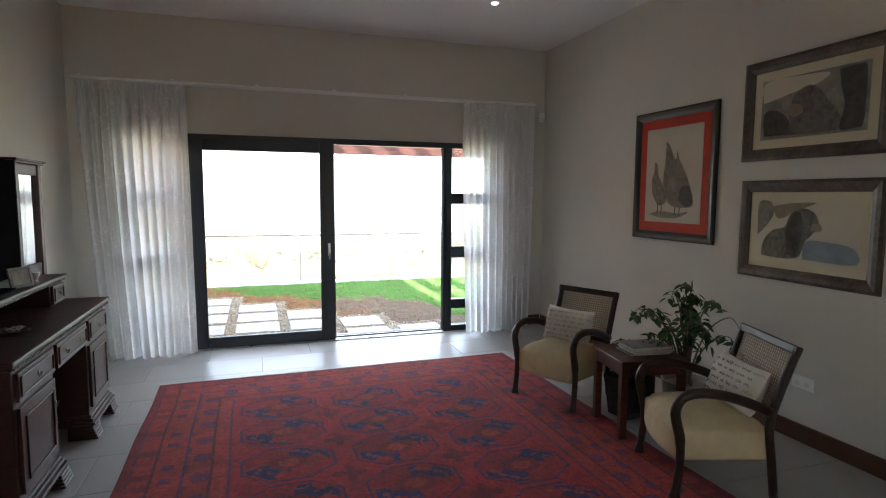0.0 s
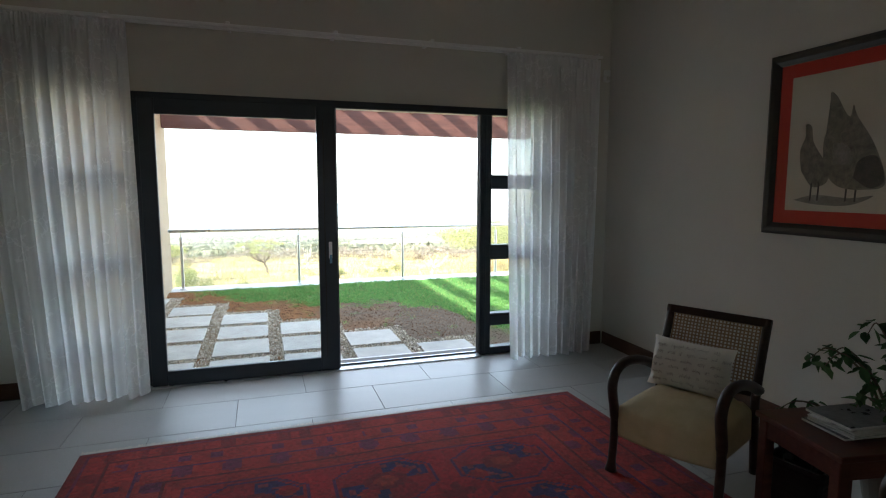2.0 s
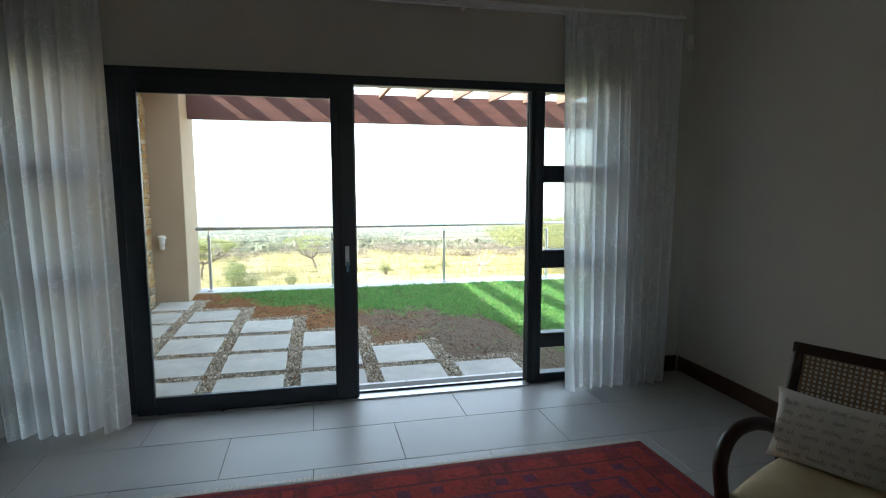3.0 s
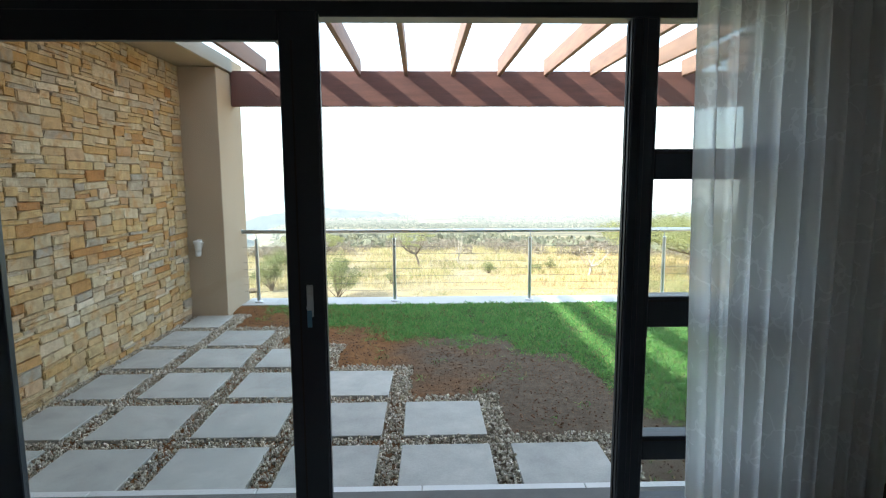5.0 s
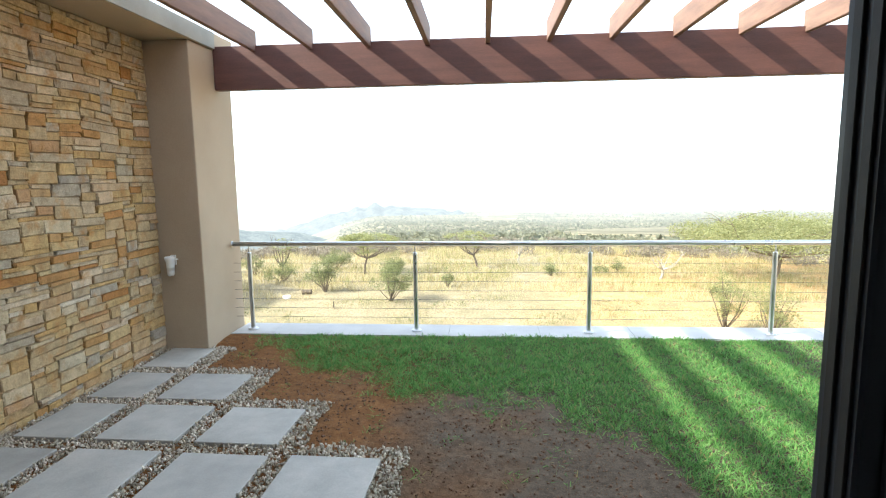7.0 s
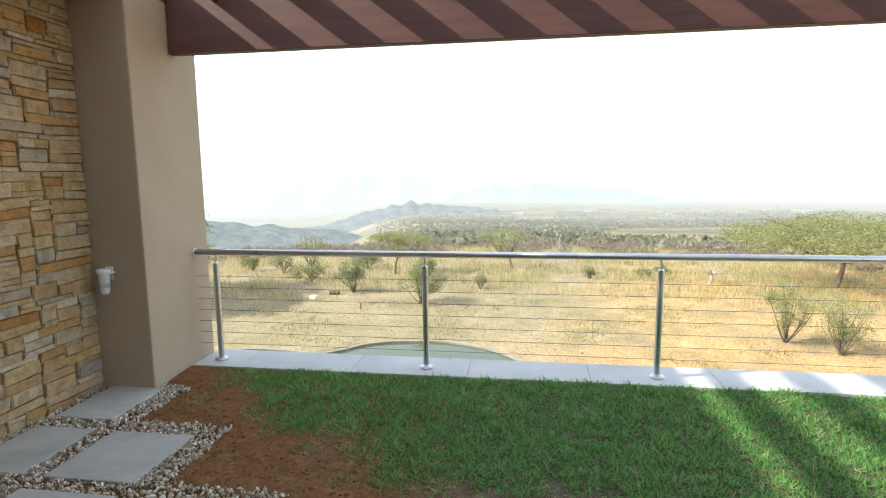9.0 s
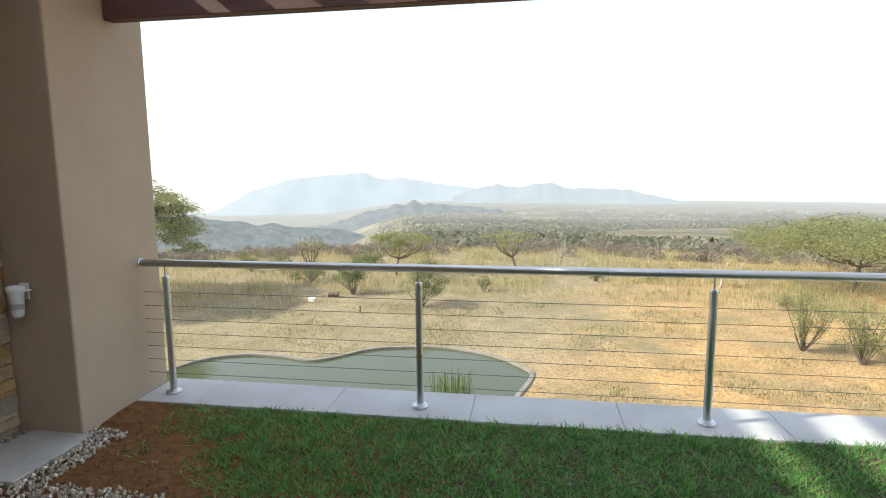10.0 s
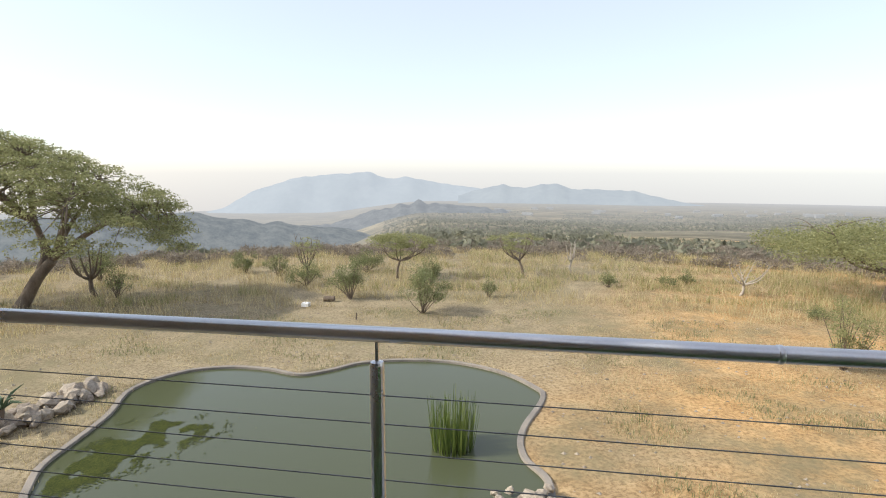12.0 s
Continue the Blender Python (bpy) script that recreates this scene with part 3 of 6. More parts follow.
# ---- room furniture ----
def rug():
    """Hand-knotted red rug: the design is dyed into the pile."""
    W, L = 3.29, 4.15
    nx, ny = 190, 240
    u = (np.arange(nx) + 0.5) / nx * W
    v = (np.arange(ny) + 0.5) / ny * L
    U, V = np.meshgrid(u, v)
    rng = np.random.default_rng(4)
    red, dark, blue, orange, wine = (np.array(c) for c in ((0.30, 0.006, 0.011), (0.085, 0.005, 0.010), (0.012, 0.010, 0.075), (0.31, 0.028, 0.014), (0.155, 0.005, 0.010)))
    C = np.ones((ny, nx, 3)) * red
    ex = np.minimum(U, W - U)
    ey = np.minimum(V, L - V)
    e = np.minimum(ex, ey)

    def paint(mask, c, w=1.0):
        C[mask] = C[mask] * (1 - w) + c * w

    paint(e < 0.62, orange, 0.45)
    paint((e > 0.60) & (e < 0.625), blue, 0.6)
    paint((e > 0.50) & (e < 0.52), dark, 0.8)
    paint((e > 0.36) & (e < 0.50) & (np.sin(V * 24) * np.sin(U * 24) > 0.2), blue, 0.55)
    paint((e > 0.34) & (e < 0.36), blue, 0.7)
    along = np.where(ex < ey, V, U)
    across = e
    paint((across > 0.20) & (across < 0.33) & (np.abs((along / 0.17) % 1 - 0.5) < 0.20) & (np.abs(across - 0.265) < 0.035) & (np.sin(along * 11.3) > -0.5), blue, 0.6)
    paint((e > 0.17) & (e < 0.19), dark, 0.8)
    paint((e > 0.07) & (e < 0.17) & (np.sin(along * 40) + np.sin(along * 17) > 0.5), wine, 0.7)
    paint((e > 0.05) & (e < 0.065), blue, 0.5)
    paint(e < 0.05, wine, 0.6)
    # rows of octagonal medallions
    for i in range(3):
        for j in range(6):
            cx = 0.62 + (i + 0.5) * (W - 1.24) / 3
            cy = 0.62 + (j + 0.5) * (L - 1.24) / 6
            dx, dy = np.abs(U - cx), np.abs(V - cy)
            o = np.maximum(np.maximum(dx / 0.285, dy / 0.222), (dx / 0.285 + dy / 0.222) / 1.42)
            paint((o < 1.0) & (o > 0.94), blue, 0.75)
            paint((o < 0.93), wine, 0.35)
            q = (U - cx) * (V - cy) > 0
            paint((o < 0.88) & (o > 0.40) & q & (np.sin(U * 31 + 1) + np.sin(V * 37) > -0.7), blue, 0.9)
            paint((o < 0.75) & (o > 0.6) & q & (np.sin(U * 60) * np.sin(V * 60) > 0), orange, 0.6)
            paint((o < 0.40), dark, 0.5)
            paint((o < 0.22), orange, 0.7)
            # small cross between medallions
            dx2, dy2 = np.abs(U - cx - (W - 1.24) / 6), np.abs(V - cy - (L - 1.24) / 12)
            if i < 2 and j < 5:
                paint((dx2 + dy2 < 0.11) & ((dx2 < 0.03) | (dy2 < 0.03)), dark, 0.6)
    # faded dye lots in bands across the weave, and single knots
    band = np.interp(v, np.linspace(0, L, 40), rng.uniform(0.82, 1.12, 40))
    C *= band[:, None, None]
    C *= rng.uniform(0.72, 1.25, (ny, nx, 1))
    verts, faces = [], []
    xs = np.linspace(-W / 2, W / 2, nx + 1)
    ys = np.linspace(-L / 2, L / 2, ny + 1)
    for y in ys:
        for x in xs:
            edge = min(W / 2 - abs(x), L / 2 - abs(y))
            verts.append((x + 0.004 * math.sin(y * 5), y + 0.006 * math.sin(x * 4), 0.011 * min(1, 0.25 + edge / 0.03) + 0.0008 * math.sin(x * 9 + y * 4)))
    for j in range(ny):
        for i in range(nx):
            a = j * (nx + 1) + i
            faces.append((a, a + 1, a + nx + 2, a + nx + 1))
    m, nt, b = nodes_of("wool_pile")
    at = nt.nodes.new("ShaderNodeVertexColor")
    at.layer_name = "dye"
    pos = nt.nodes.new("ShaderNodeNewGeometry").outputs["Position"]
    n1 = noise_node(nt, pos, 5, 5)
    n2 = noise_node(nt, pos, 260, 3)
    w = ramp_node(nt, n1.outputs[0], [(0.3, (0.72, 0.70, 0.70)), (0.7, (1.1, 1.05, 1.05))])
    nt.links.new(mix_col(nt, 1.0, at.outputs[0], w.outputs[0], 'MULTIPLY'), b.inputs["Base Color"])
    b.inputs["Roughness"].default_value = 0.95
    b.inputs["Specular IOR Level"].default_value = 0.1
    b.inputs["Sheen Weight"].default_value = 0.15
    bp = nt.nodes.new("ShaderNodeBump")
    bp.inputs["Strength"].default_value, bp.inputs["Distance"].default_value = 0.5, 0.004
    nt.links.new(n2.outputs[0], bp.inputs["Height"])
    nt.links.new(bp.outputs[0], b.inputs["Normal"])
    th = thing("rug", pose(1.10, 3.515, 0.001, 0, 0, 0.8), "red hand-knotted wool rug with blue octagon medallions on the tiles", "rug")
    ob = mesh_part("woven_field", verts, faces, m, th)
    col = ob.data.color_attributes.new("dye", 'FLOAT_COLOR', 'CORNER')
    flat = np.repeat(np.concatenate([C.reshape(-1, 3), np.ones((nx * ny, 1))], 1), 4, axis=0)
    col.data.foreach_set("color", flat.astype(np.float32).ravel())
    # cream fringe at both ends
    M_fr = surface("cotton_fringe", (0.55, 0.50, 0.42), (0.68, 0.63, 0.54), 0.95, 20, 200, 0.1)
    for s in (-1, 1):
        bm = bmesh.new()
        for k in range(300):
            x = -W / 2 + W * (k + 0.5) / 300
            dx = random.uniform(-0.006, 0.006)
            ln = random.uniform(0.03, 0.055)
            y0 = s * (L / 2 - 0.004)
            q = [(x - 0.0045, y0, 0.009), (x + 0.0045, y0, 0.009), (x + 0.003 + dx, y0 + s * ln, 0.003), (x - 0.003 + dx, y0 + s * ln, 0.003)]
            bm.faces.new([bm.verts.new(p) for p in q])
        part("fringe", bm, M_fr, th, "cream cotton fringe")


rug()


def curtain(x0, x1, flare0, flare1, label):
    th = thing("curtain", pose(0, 0, 0), label, "curtain", "sheer curtains")
    n = 300
    rows = 26
    verts, faces = [], []
    for j in range(rows + 1):
        t = j / rows
        z = 2.745 - t * 2.715
        for i in range(n + 1):
            s = i / n
            fade = min(1.0, 0.35 + t * 1.6)
            xa = x0 + flare0 * t ** 1.5
            xb = x1 + flare1 * t ** 1.5
            y = 6.50 + 0.045 * fade * math.sin(s * 2 * math.pi * 11 + 0.7 * math.sin(s * 9) + 0.5 * t) + 0.010 * math.sin(s * 2 * math.pi * 19 + 2 * t + 2 * math.sin(s * 5)) + 0.002 * math.sin(s * 2 * math.pi * 47 + 5 * math.sin(s * 7) + t) - 0.05 * t
            if t < 0.06:
                y += 0.008 * math.sin(s * 2 * math.pi * 40)
            x = xa + (xb - xa) * s + 0.012 * fade * math.cos(s * 2 * math.pi * 11)
            verts.append((x, y, z - (0.012 * math.sin(s * 30) if j == rows else 0)))
    for j in range(rows):
        for i in range(n):
            a = j * (n + 1) + i
            faces.append((a, a + 1, a + n + 2, a + n + 1))
    mesh_part("voile", verts, faces, M_sheer, th, smooth=True)
    bm = bmesh.new()
    hw = x1 - x0
    for k in range(int(hw / 0.045)):
        xx = x0 + 0.02 + k * 0.045
        box(bm, xx, xx + 0.014, 6.478, 6.492, 2.66, 2.75, 0.003)
    tagged(part("heading_tape", bm, M_sheer, th, "pinch-pleated white heading"), kind="stuff")


curtain(-1.345, -0.385, 0.16, 0.02, "white sheer embroidered curtain gathered beside the door")
curtain(2.565, 3.495, 0.05, -0.06, "white sheer embroidered curtain gathered beside the side light")
crail = thing("curtain_rail", pose(0, 0, 0), "white double curtain rail across the opening", "curtain rail")
bm = cuboid(-1.36, 3.51, 6.47, 6.495, 2.755, 2.78, 0.004)
part("front_track", bm, M_white, crail)
part("rear_track", cuboid(-1.36, 3.51, 6.55, 6.575, 2.755, 2.78, 0.004), M_white, crail)
for k in range(7):
    part("bracket", cuboid(-1.30 + k * 0.79, -1.27 + k * 0.79, 6.46, YW - 0.001, 2.7805, 2.795, 0.003), M_white, crail)


# armchairs: front is +x
def armchair(m, label):
    th = thing("armchair", m, label, "armchair", "pair of cane-backed armchairs")
    side = [(0.285, 0, 0.0), (0.272, 0, 0.10), (0.262, 0, 0.22), (0.268, 0, 0.34), (0.290, 0, 0.43), (0.298, 0, 0.50), (0.265, 0, 0.565), (0.18, 0, 0.595), (0.05, 0, 0.585), (-0.09, 0, 0.545), (-0.215, 0, 0.49)]
    for s in (-1, 1):
        bm = bmesh.new()
        pts = smooth_line([(x, s * 0.285, z) for x, y, z in side], 5)
        rad = [0.030 if p.z > 0.30 else 0.025 + 0.012 * max(0.0, 1 - p.z / 0.05) for p in pts]
        tube(bm, pts, rad, 12, 0.9)
        part("arm", bm, M_wood_chair, th, "curved dark wooden arm running down into the front leg", True)
        bm = bmesh.new()
        tube(bm, smooth_line([(-0.27, s * 0.268, 0.0), (-0.245, s * 0.268, 0.22), (-0.225, s * 0.268, 0.42), (-0.275, s * 0.268, 0.62), (-0.355, s * 0.268, 0.85)], 4), 0.024, 8)
        part("rear_post", bm, M_wood_chair, th, smooth=True)
    # back frame leans with the posts
    lean = Matrix.Translation((-0.232, 0, 0.44)) @ Euler((0, radians(-16), 0)).to_matrix().to_4x4()
    bm = bmesh.new()
    box(bm, -0.018, 0.018, -0.29, 0.29, 0.385, 0.432, 0.006, 2, lean)
    part("top_rail", bm, M_wood_chair, th)
    bm = bmesh.new()
    box(bm, -0.014, 0.014, -0.245, 0.245, 0.0, 0.04, 0.004, 1, lean)
    part("lower_rail", bm, M_wood_chair, th)
    bm = bmesh.new()
    for k in range(25):
        y = -0.24 + 0.48 * k / 24
        box(bm, -0.002, 0.002, y - 0.0042, y + 0.0042, 0.03, 0.39, 0, 1, lean)
    for k in range(19):
        z = 0.04 + 0.345 * k / 18
        box(bm, -0.0035, 0.0005, -0.245, 0.245, z - 0.0042, z + 0.0042, 0, 1, lean)
    tagged(part("cane_panel", bm, M_cane, th, "open woven cane panel"), kind="stuff")
    # deep upholstered seat with a bowed front
    bm = bmesh.new()
    n = 14
    for j in range(n + 1):
        for i in range(n + 1):
            x, y = -0.235 + 0.50 * i / n, -0.258 + 0.516 * j / n
            ed = min(1, min(i, n - i, j, n - j) / 2.5)
            bow = 0.035 * (1 - (2 * j / n - 1) ** 2) * (i / n)
            bm.verts.new((x + bow, y, 0.375 + 0.055 * math.sin(ed * math.pi / 2) + 0.012 * math.sin(math.pi * i / n)))
    bm.verts.ensure_lookup_table()
    top = [[bm.verts[j * (n + 1) + i] for i in range(n + 1)] for j in range(n + 1)]
    for j in range(n):
        for i in range(n):
            bm.faces.new((top[j][i], top[j][i + 1], top[j + 1][i + 1], top[j + 1][i]))
    rim = [top[0][i] for i in range(n + 1)] + [top[j][n] for j in range(1, n + 1)] + [top[n][i] for i in range(n - 1, -1, -1)] + [top[j][0] for j in range(n - 1, 0, -1)]
    rings = [rim]
    for zz_, f_ in ((0.362, 1.012), (0.345, 1.015), (0.225, 1.01), (0.205, 1.0)):
        rings.append([bm.verts.new((v.co.x * f_, v.co.y * f_, zz_)) for v in rim])
    for ra, rb in zip(rings, rings[1:]):
        for k in range(len(rim)):
            bm.faces.new((ra[k], rb[k], rb[(k + 1) % len(rim)], ra[(k + 1) % len(rim)]))
    bm.faces.new(rings[-1])
    bmesh.ops.recalc_face_normals(bm, faces=bm.faces[:])
    part("seat", bm, M_seat, th, "deep cream textured upholstered seat", True)
    bm = bmesh.new()
    for s in (-1, 1):
        for k in range(9):
            lathe(bm, [(0.006, 0), (0.004, 0.004), (0.001, 0.005)], 6, pose(0.262, s * 0.262, 0.235 + 0.017 * k, 0, 90, 0))
    tagged(part("upholstery_nails", bm, M_brass, th), kind="stuff")
    return th


def pillow(m, label):
    th = thing("cushion", m, label, "cushion", "script-printed cushions")
    w, h, d, n = 0.46, 0.29, 0.07, 16
    verts, faces = [], []

    def bulge(u, v):
        return d * (max(0, 1 - u ** 4) * max(0, 1 - v ** 4)) ** 0.5

    for s in (1, -1):
        for j in range(n + 1):
            for i in range(n + 1):
                u, v = 2 * i / n - 1, 2 * j / n - 1
                pin = 1 - 0.07 * (1 - v * v) if abs(u) > 0.9 else 1
                pin2 = 1 - 0.08 * (1 - u * u) if abs(v) > 0.9 else 1
                verts.append((s * bulge(u, v) + 0.004 * math.sin(7 * u + 3 * v), u * w / 2 * pin, v * h / 2 * pin2))
    N = (n + 1) ** 2
    for s in range(2):
        for j in range(n):
            for i in range(n):
                a = s * N + j * (n + 1) + i
                f = (a, a + 1, a + n + 2, a + n + 1)
                faces.append(f if s == 0 else f[::-1])
    mesh_part("cover", verts, faces, M_pillow, th, smooth=True)
    bm = bmesh.new()
    for r in range(6):
        v = -0.68 + 0.27 * r
        u = -0.85 + random.uniform(0, 0.1)
        while u < 0.8:
            ln = random.uniform(0.10, 0.32)
            pts = []
            for k in range(int(ln / 0.012)):
                uu = u + k * 0.012
                vv = v + 0.075 * math.sin(k * 1.7 + r) * random.uniform(0.3, 1.3) + 0.05 * uu
                pts.append((bulge(uu, vv) + 0.0035 + 0.004 * math.sin(7 * uu + 3 * vv), uu * w / 2, vv * h / 2))
            if len(pts) > 3:
                tube(bm, pts, 0.0009, 3)
            u += ln + random.uniform(0.04, 0.12)
    tagged(part("script_print", bm, M_ink, th, "rows of illegible brown script"), kind="stuff")


CA = pose(2.68, 4.31, 0.013, 0, 0, 205)
CB = pose(2.775, 2.85, 0.013, 0, 0, 161)
armchair(CA, "dark wooden armchair with cane back and cream seat, front on rug")
armchair(CB, "dark wooden armchair with pale cane back beside the table")
pillow(CA @ pose(-0.125, -0.045, 0.560, 0, -18, 0), "cream cushion printed with script leaning on a cane back")
pillow(CB @ pose(-0.185, -0.03, 0.550, 0, -24, 4), "cream cushion printed with script, slumped on the seat")

# side table
TB = pose(2.83, 3.47, 0.0, 0, 0, -9)
tb = thing("side_table", TB, "small square dark wooden side table between the armchairs", "side table")
part("tabletop", cuboid(-0.25, 0.25, -0.14, 0.33, 0.535, 0.562, 0.006, 2), M_table, tb)
for a in (-1, 1):
    part("apron", cuboid(a * 0.225 - 0.01, a * 0.225 + 0.01, -0.076, 0.266, 0.455, 0.5345, 0.002), M_table, tb)
    part("apron", cuboid(-0.19, 0.19, 0.095 + a * 0.205 - 0.01, 0.095 + a * 0.205 + 0.01, 0.455, 0.5345, 0.002), M_table, tb)
    for b in (-1, 1):
        part("leg", cuboid(a * 0.215 - 0.024, a * 0.215 + 0.024, 0.095 + b * 0.195 - 0.024, 0.095 + b * 0.195 + 0.024, 0.013, 0.5345, 0.003), M_table, tb)
M_cover = [surface("magazine_cover_%s" % n, a, b, 0.3, 12, 60, 0.0) for n, a, b in (("dark", (0.05, 0.05, 0.055), (0.22, 0.22, 0.21)), ("pale", (0.45, 0.44, 0.42), (0.62, 0.61, 0.58)), ("grey", (0.20, 0.20, 0.20), (0.40, 0.39, 0.37)))]
M_pages = surface("paper_edges", (0.60, 0.58, 0.54), (0.72, 0.70, 0.66), 0.8, 200, 400, 0.0)
zz = 0.563
for k in range(6):
    t = random.choice((0.006, 0.009, 0.012))
    mg = thing("magazine", TB @ pose(0.03 + random.uniform(-0.015, 0.015), 0.08 + random.uniform(-0.015, 0.015), zz, 0, 0, 9 + random.uniform(-7, 7)), "glossy magazine in a stack on the side table", "magazine", "stack of magazines")
    part("page_block", cuboid(-0.148, 0.148, -0.108, 0.108, 0.0008, t - 0.0008), M_pages, mg)
    part("cover", cuboid(-0.15, 0.15, -0.11, 0.11, t - 0.0007, t, 0.0002), M_cover[0 if k == 5 else k % 3], mg)
    zz += t + 0.0006

# wicker basket under the table: square, tapered, with woven bands
bk = thing("basket", pose(2.93, 3.79, 0.0, 0, 0, 12), "square black woven waste basket standing under the side table", "basket")
bm = bmesh.new()
loops = []
for k in range(19):
    r = 0.098 + 0.034 * k / 18 + (0.003 if k % 2 else 0)
    loops.append([bm.verts.new((r * a, r * b, 0.001 + 0.30 * k / 18)) for a, b in ((1, 0.9), (0.9, 1), (-0.9, 1), (-1, 0.9), (-1, -0.9), (-0.9, -1), (0.9, -1), (1, -0.9))])
for r, z in ((0.120, 0.301), (0.090, 0.02)):
    loops.append([bm.verts.new((r * a, r * b, z)) for a, b in ((1, 0.9), (0.9, 1), (-0.9, 1), (-1, 0.9), (-1, -0.9), (-0.9, -1), (0.9, -1), (1, -0.9))])
for a, b in zip(loops, loops[1:]):
    for k in range(8):
        bm.faces.new((a[k], a[(k + 1) % 8], b[(k + 1) % 8], b[k]))
bm.faces.new(loops[0][::-1])
bm.faces.new(loops[-1])
part("woven_body", bm, M_basket, bk)
bm = bmesh.new()
tube(bm, [(0.129 * a, 0.129 * b, 0.302) for a, b in ((1, 0), (1, 0.88), (0.88, 1), (-0.88, 1), (-1, 0.88), (-1, -0.88), (-0.88, -1), (0.88, -1), (1, -0.88), (1, 0))], 0.008, 6)
part("rim", bm, M_basket, bk)
bm = bmesh.new()
for k in range(5):
    a = k * 1.3
    tube(bm, [(0.03 * math.cos(a), 0.03 * math.sin(a), 0.06), (0.09 * math.cos(a), 0.09 * math.sin(a), 0.24), (0.12 * math.cos(a + 0.3), 0.12 * math.sin(a + 0.3), 0.33)], 0.022, 6)
part("crumpled_bag", bm, M_rubber, bk)

# ficus in a pot
fic = thing("potted_plant", pose(3.32, 3.62, 0.0), "leafy ficus in a grey pot against the wall", "potted plant")
bm = bmesh.new()
lathe(bm, [(0.12, 0.001), (0.15, 0.12), (0.17, 0.27), (0.175, 0.29), (0.16, 0.29), (0.15, 0.25), (0.01, 0.245)], 22)
part("pot", bm, M_pot, fic)
bm = bmesh.new()
bm.faces.new([bm.verts.new(p) for p in ((0, 0, 0), (0.021, 0.028, 0.006), (0.023, 0.056, 0.002), (0, 0.098, -0.012))])
bm.faces.new([bm.verts.new(p) for p in ((0, 0, 0), (0, 0.098, -0.012), (-0.023, 0.056, 0.002), (-0.021, 0.028, 0.006))])
leaf_me = bpy.data.meshes.new("leaf")
bm.to_mesh(leaf_me)
bm.free()
leaf_me.materials.append(M_ficus)
rng = random.Random(11)
count = 0
for k in range(24):
    a = rng.uniform(0, 2 * math.pi)
    out = rng.uniform(0.05, 0.62)
    if math.cos(a) > 0.2:
        out *= 0.55
    hgt = 1.06 - 0.72 * out + rng.uniform(-0.12, 0.03)
    side = 0.8 if math.sin(a) < 0 else 1.0
    tip = Vector((out * math.cos(a) * 0.75, out * math.sin(a) * side * 1.2, hgt))
    mid = Vector((tip.x * 0.45, tip.y * 0.45, hgt * 0.80))
    pts = smooth_line([(rng.uniform(-0.04, 0.04), rng.uniform(-0.04, 0.04), 0.245), mid, tip, tip + Vector((tip.x * 0.3, tip.y * 0.3, -0.07))], 7)
    bm = bmesh.new()
    tube(bm, pts, [0.007 * (1 - i / len(pts)) + 0.0015 for i in range(len(pts))], 5)
    part("stem", bm, M_stem, fic)
    for i in range(6, len(pts)):
        for _ in range(1):
            if count >= 295 or pts[i].z < 0.42:
                continue
            q = pts[i] + Vector((rng.uniform(-0.03, 0.03), rng.uniform(-0.03, 0.03), rng.uniform(-0.02, 0.02)))
            shared("leaf", leaf_me, fic, Matrix.Translation(q) @ Euler((radians(rng.uniform(-75, 10)), radians(rng.uniform(-40, 40)), rng.uniform(0, 6.28))).to_matrix().to_4x4() @ Matrix.Scale(rng.uniform(0.6, 0.95), 4))
            count += 1


# framed pictures on the right wall; local x runs along the wall, z up
def picture(y0, y1, z0, z1, fw, frame_mat, mount_mat, mount, label, art):
    w, h = y1 - y0, z1 - z0
    th = thing("picture", pose(X1 - 0.001, y1, z0, 0, 0, -90), label, "framed picture", "pictures on the wall")
    bm = bmesh.new()
    sec = [(0.0, 0.0), (0.0, 0.022), (fw * 0.25, 0.032), (fw * 0.6, 0.028), (fw * 0.85, 0.018), (fw, 0.014), (fw, 0.0)]
    loops = []
    for d, t in sec:
        loops.append([bm.verts.new(p) for p in ((d, -t, d), (w - d, -t, d), (w - d, -t, h - d), (d, -t, h - d))])
    for a, b in zip(loops, loops[1:]):
        for k in range(4):
            bm.faces.new((a[k], a[(k + 1) % 4], b[(k + 1) % 4], b[k]))
    bm.faces.new(loops[0][::-1])
    part("frame", bm, frame_mat, th)
    part("mount", cuboid(fw, w - fw, -0.008, -0.003, fw, h - fw), mount_mat, th)
    i = fw + mount
    part("print", cuboid(i, w - i, -0.010, -0.0081, i, h - i), M_paper, th)
    art(th, i, w - i, i, h - i)
    ob = part("glass", cuboid(fw + 0.001, w - fw - 0.001, -0.0145, -0.0135, fw + 0.001, h - fw - 0.001), M_picglass, th)
    ob.visible_shadow = False


def blot(th, name, pts, x0, x1, z0, z1, mat, depth=-0.0104, n=6):
    """A plain printed silhouette inside the sheet."""
    ring = smooth_line([(x0 + (x1 - x0) * u, depth, z0 + (z1 - z0) * v) for u, v in pts + pts[:1]], n)[:-1]
    bm = bmesh.new()
    bm.faces.new([bm.verts.new(p) for p in ring])
    bmesh.ops.triangulate(bm, faces=bm.faces[:])
    part(name, bm, mat, th)


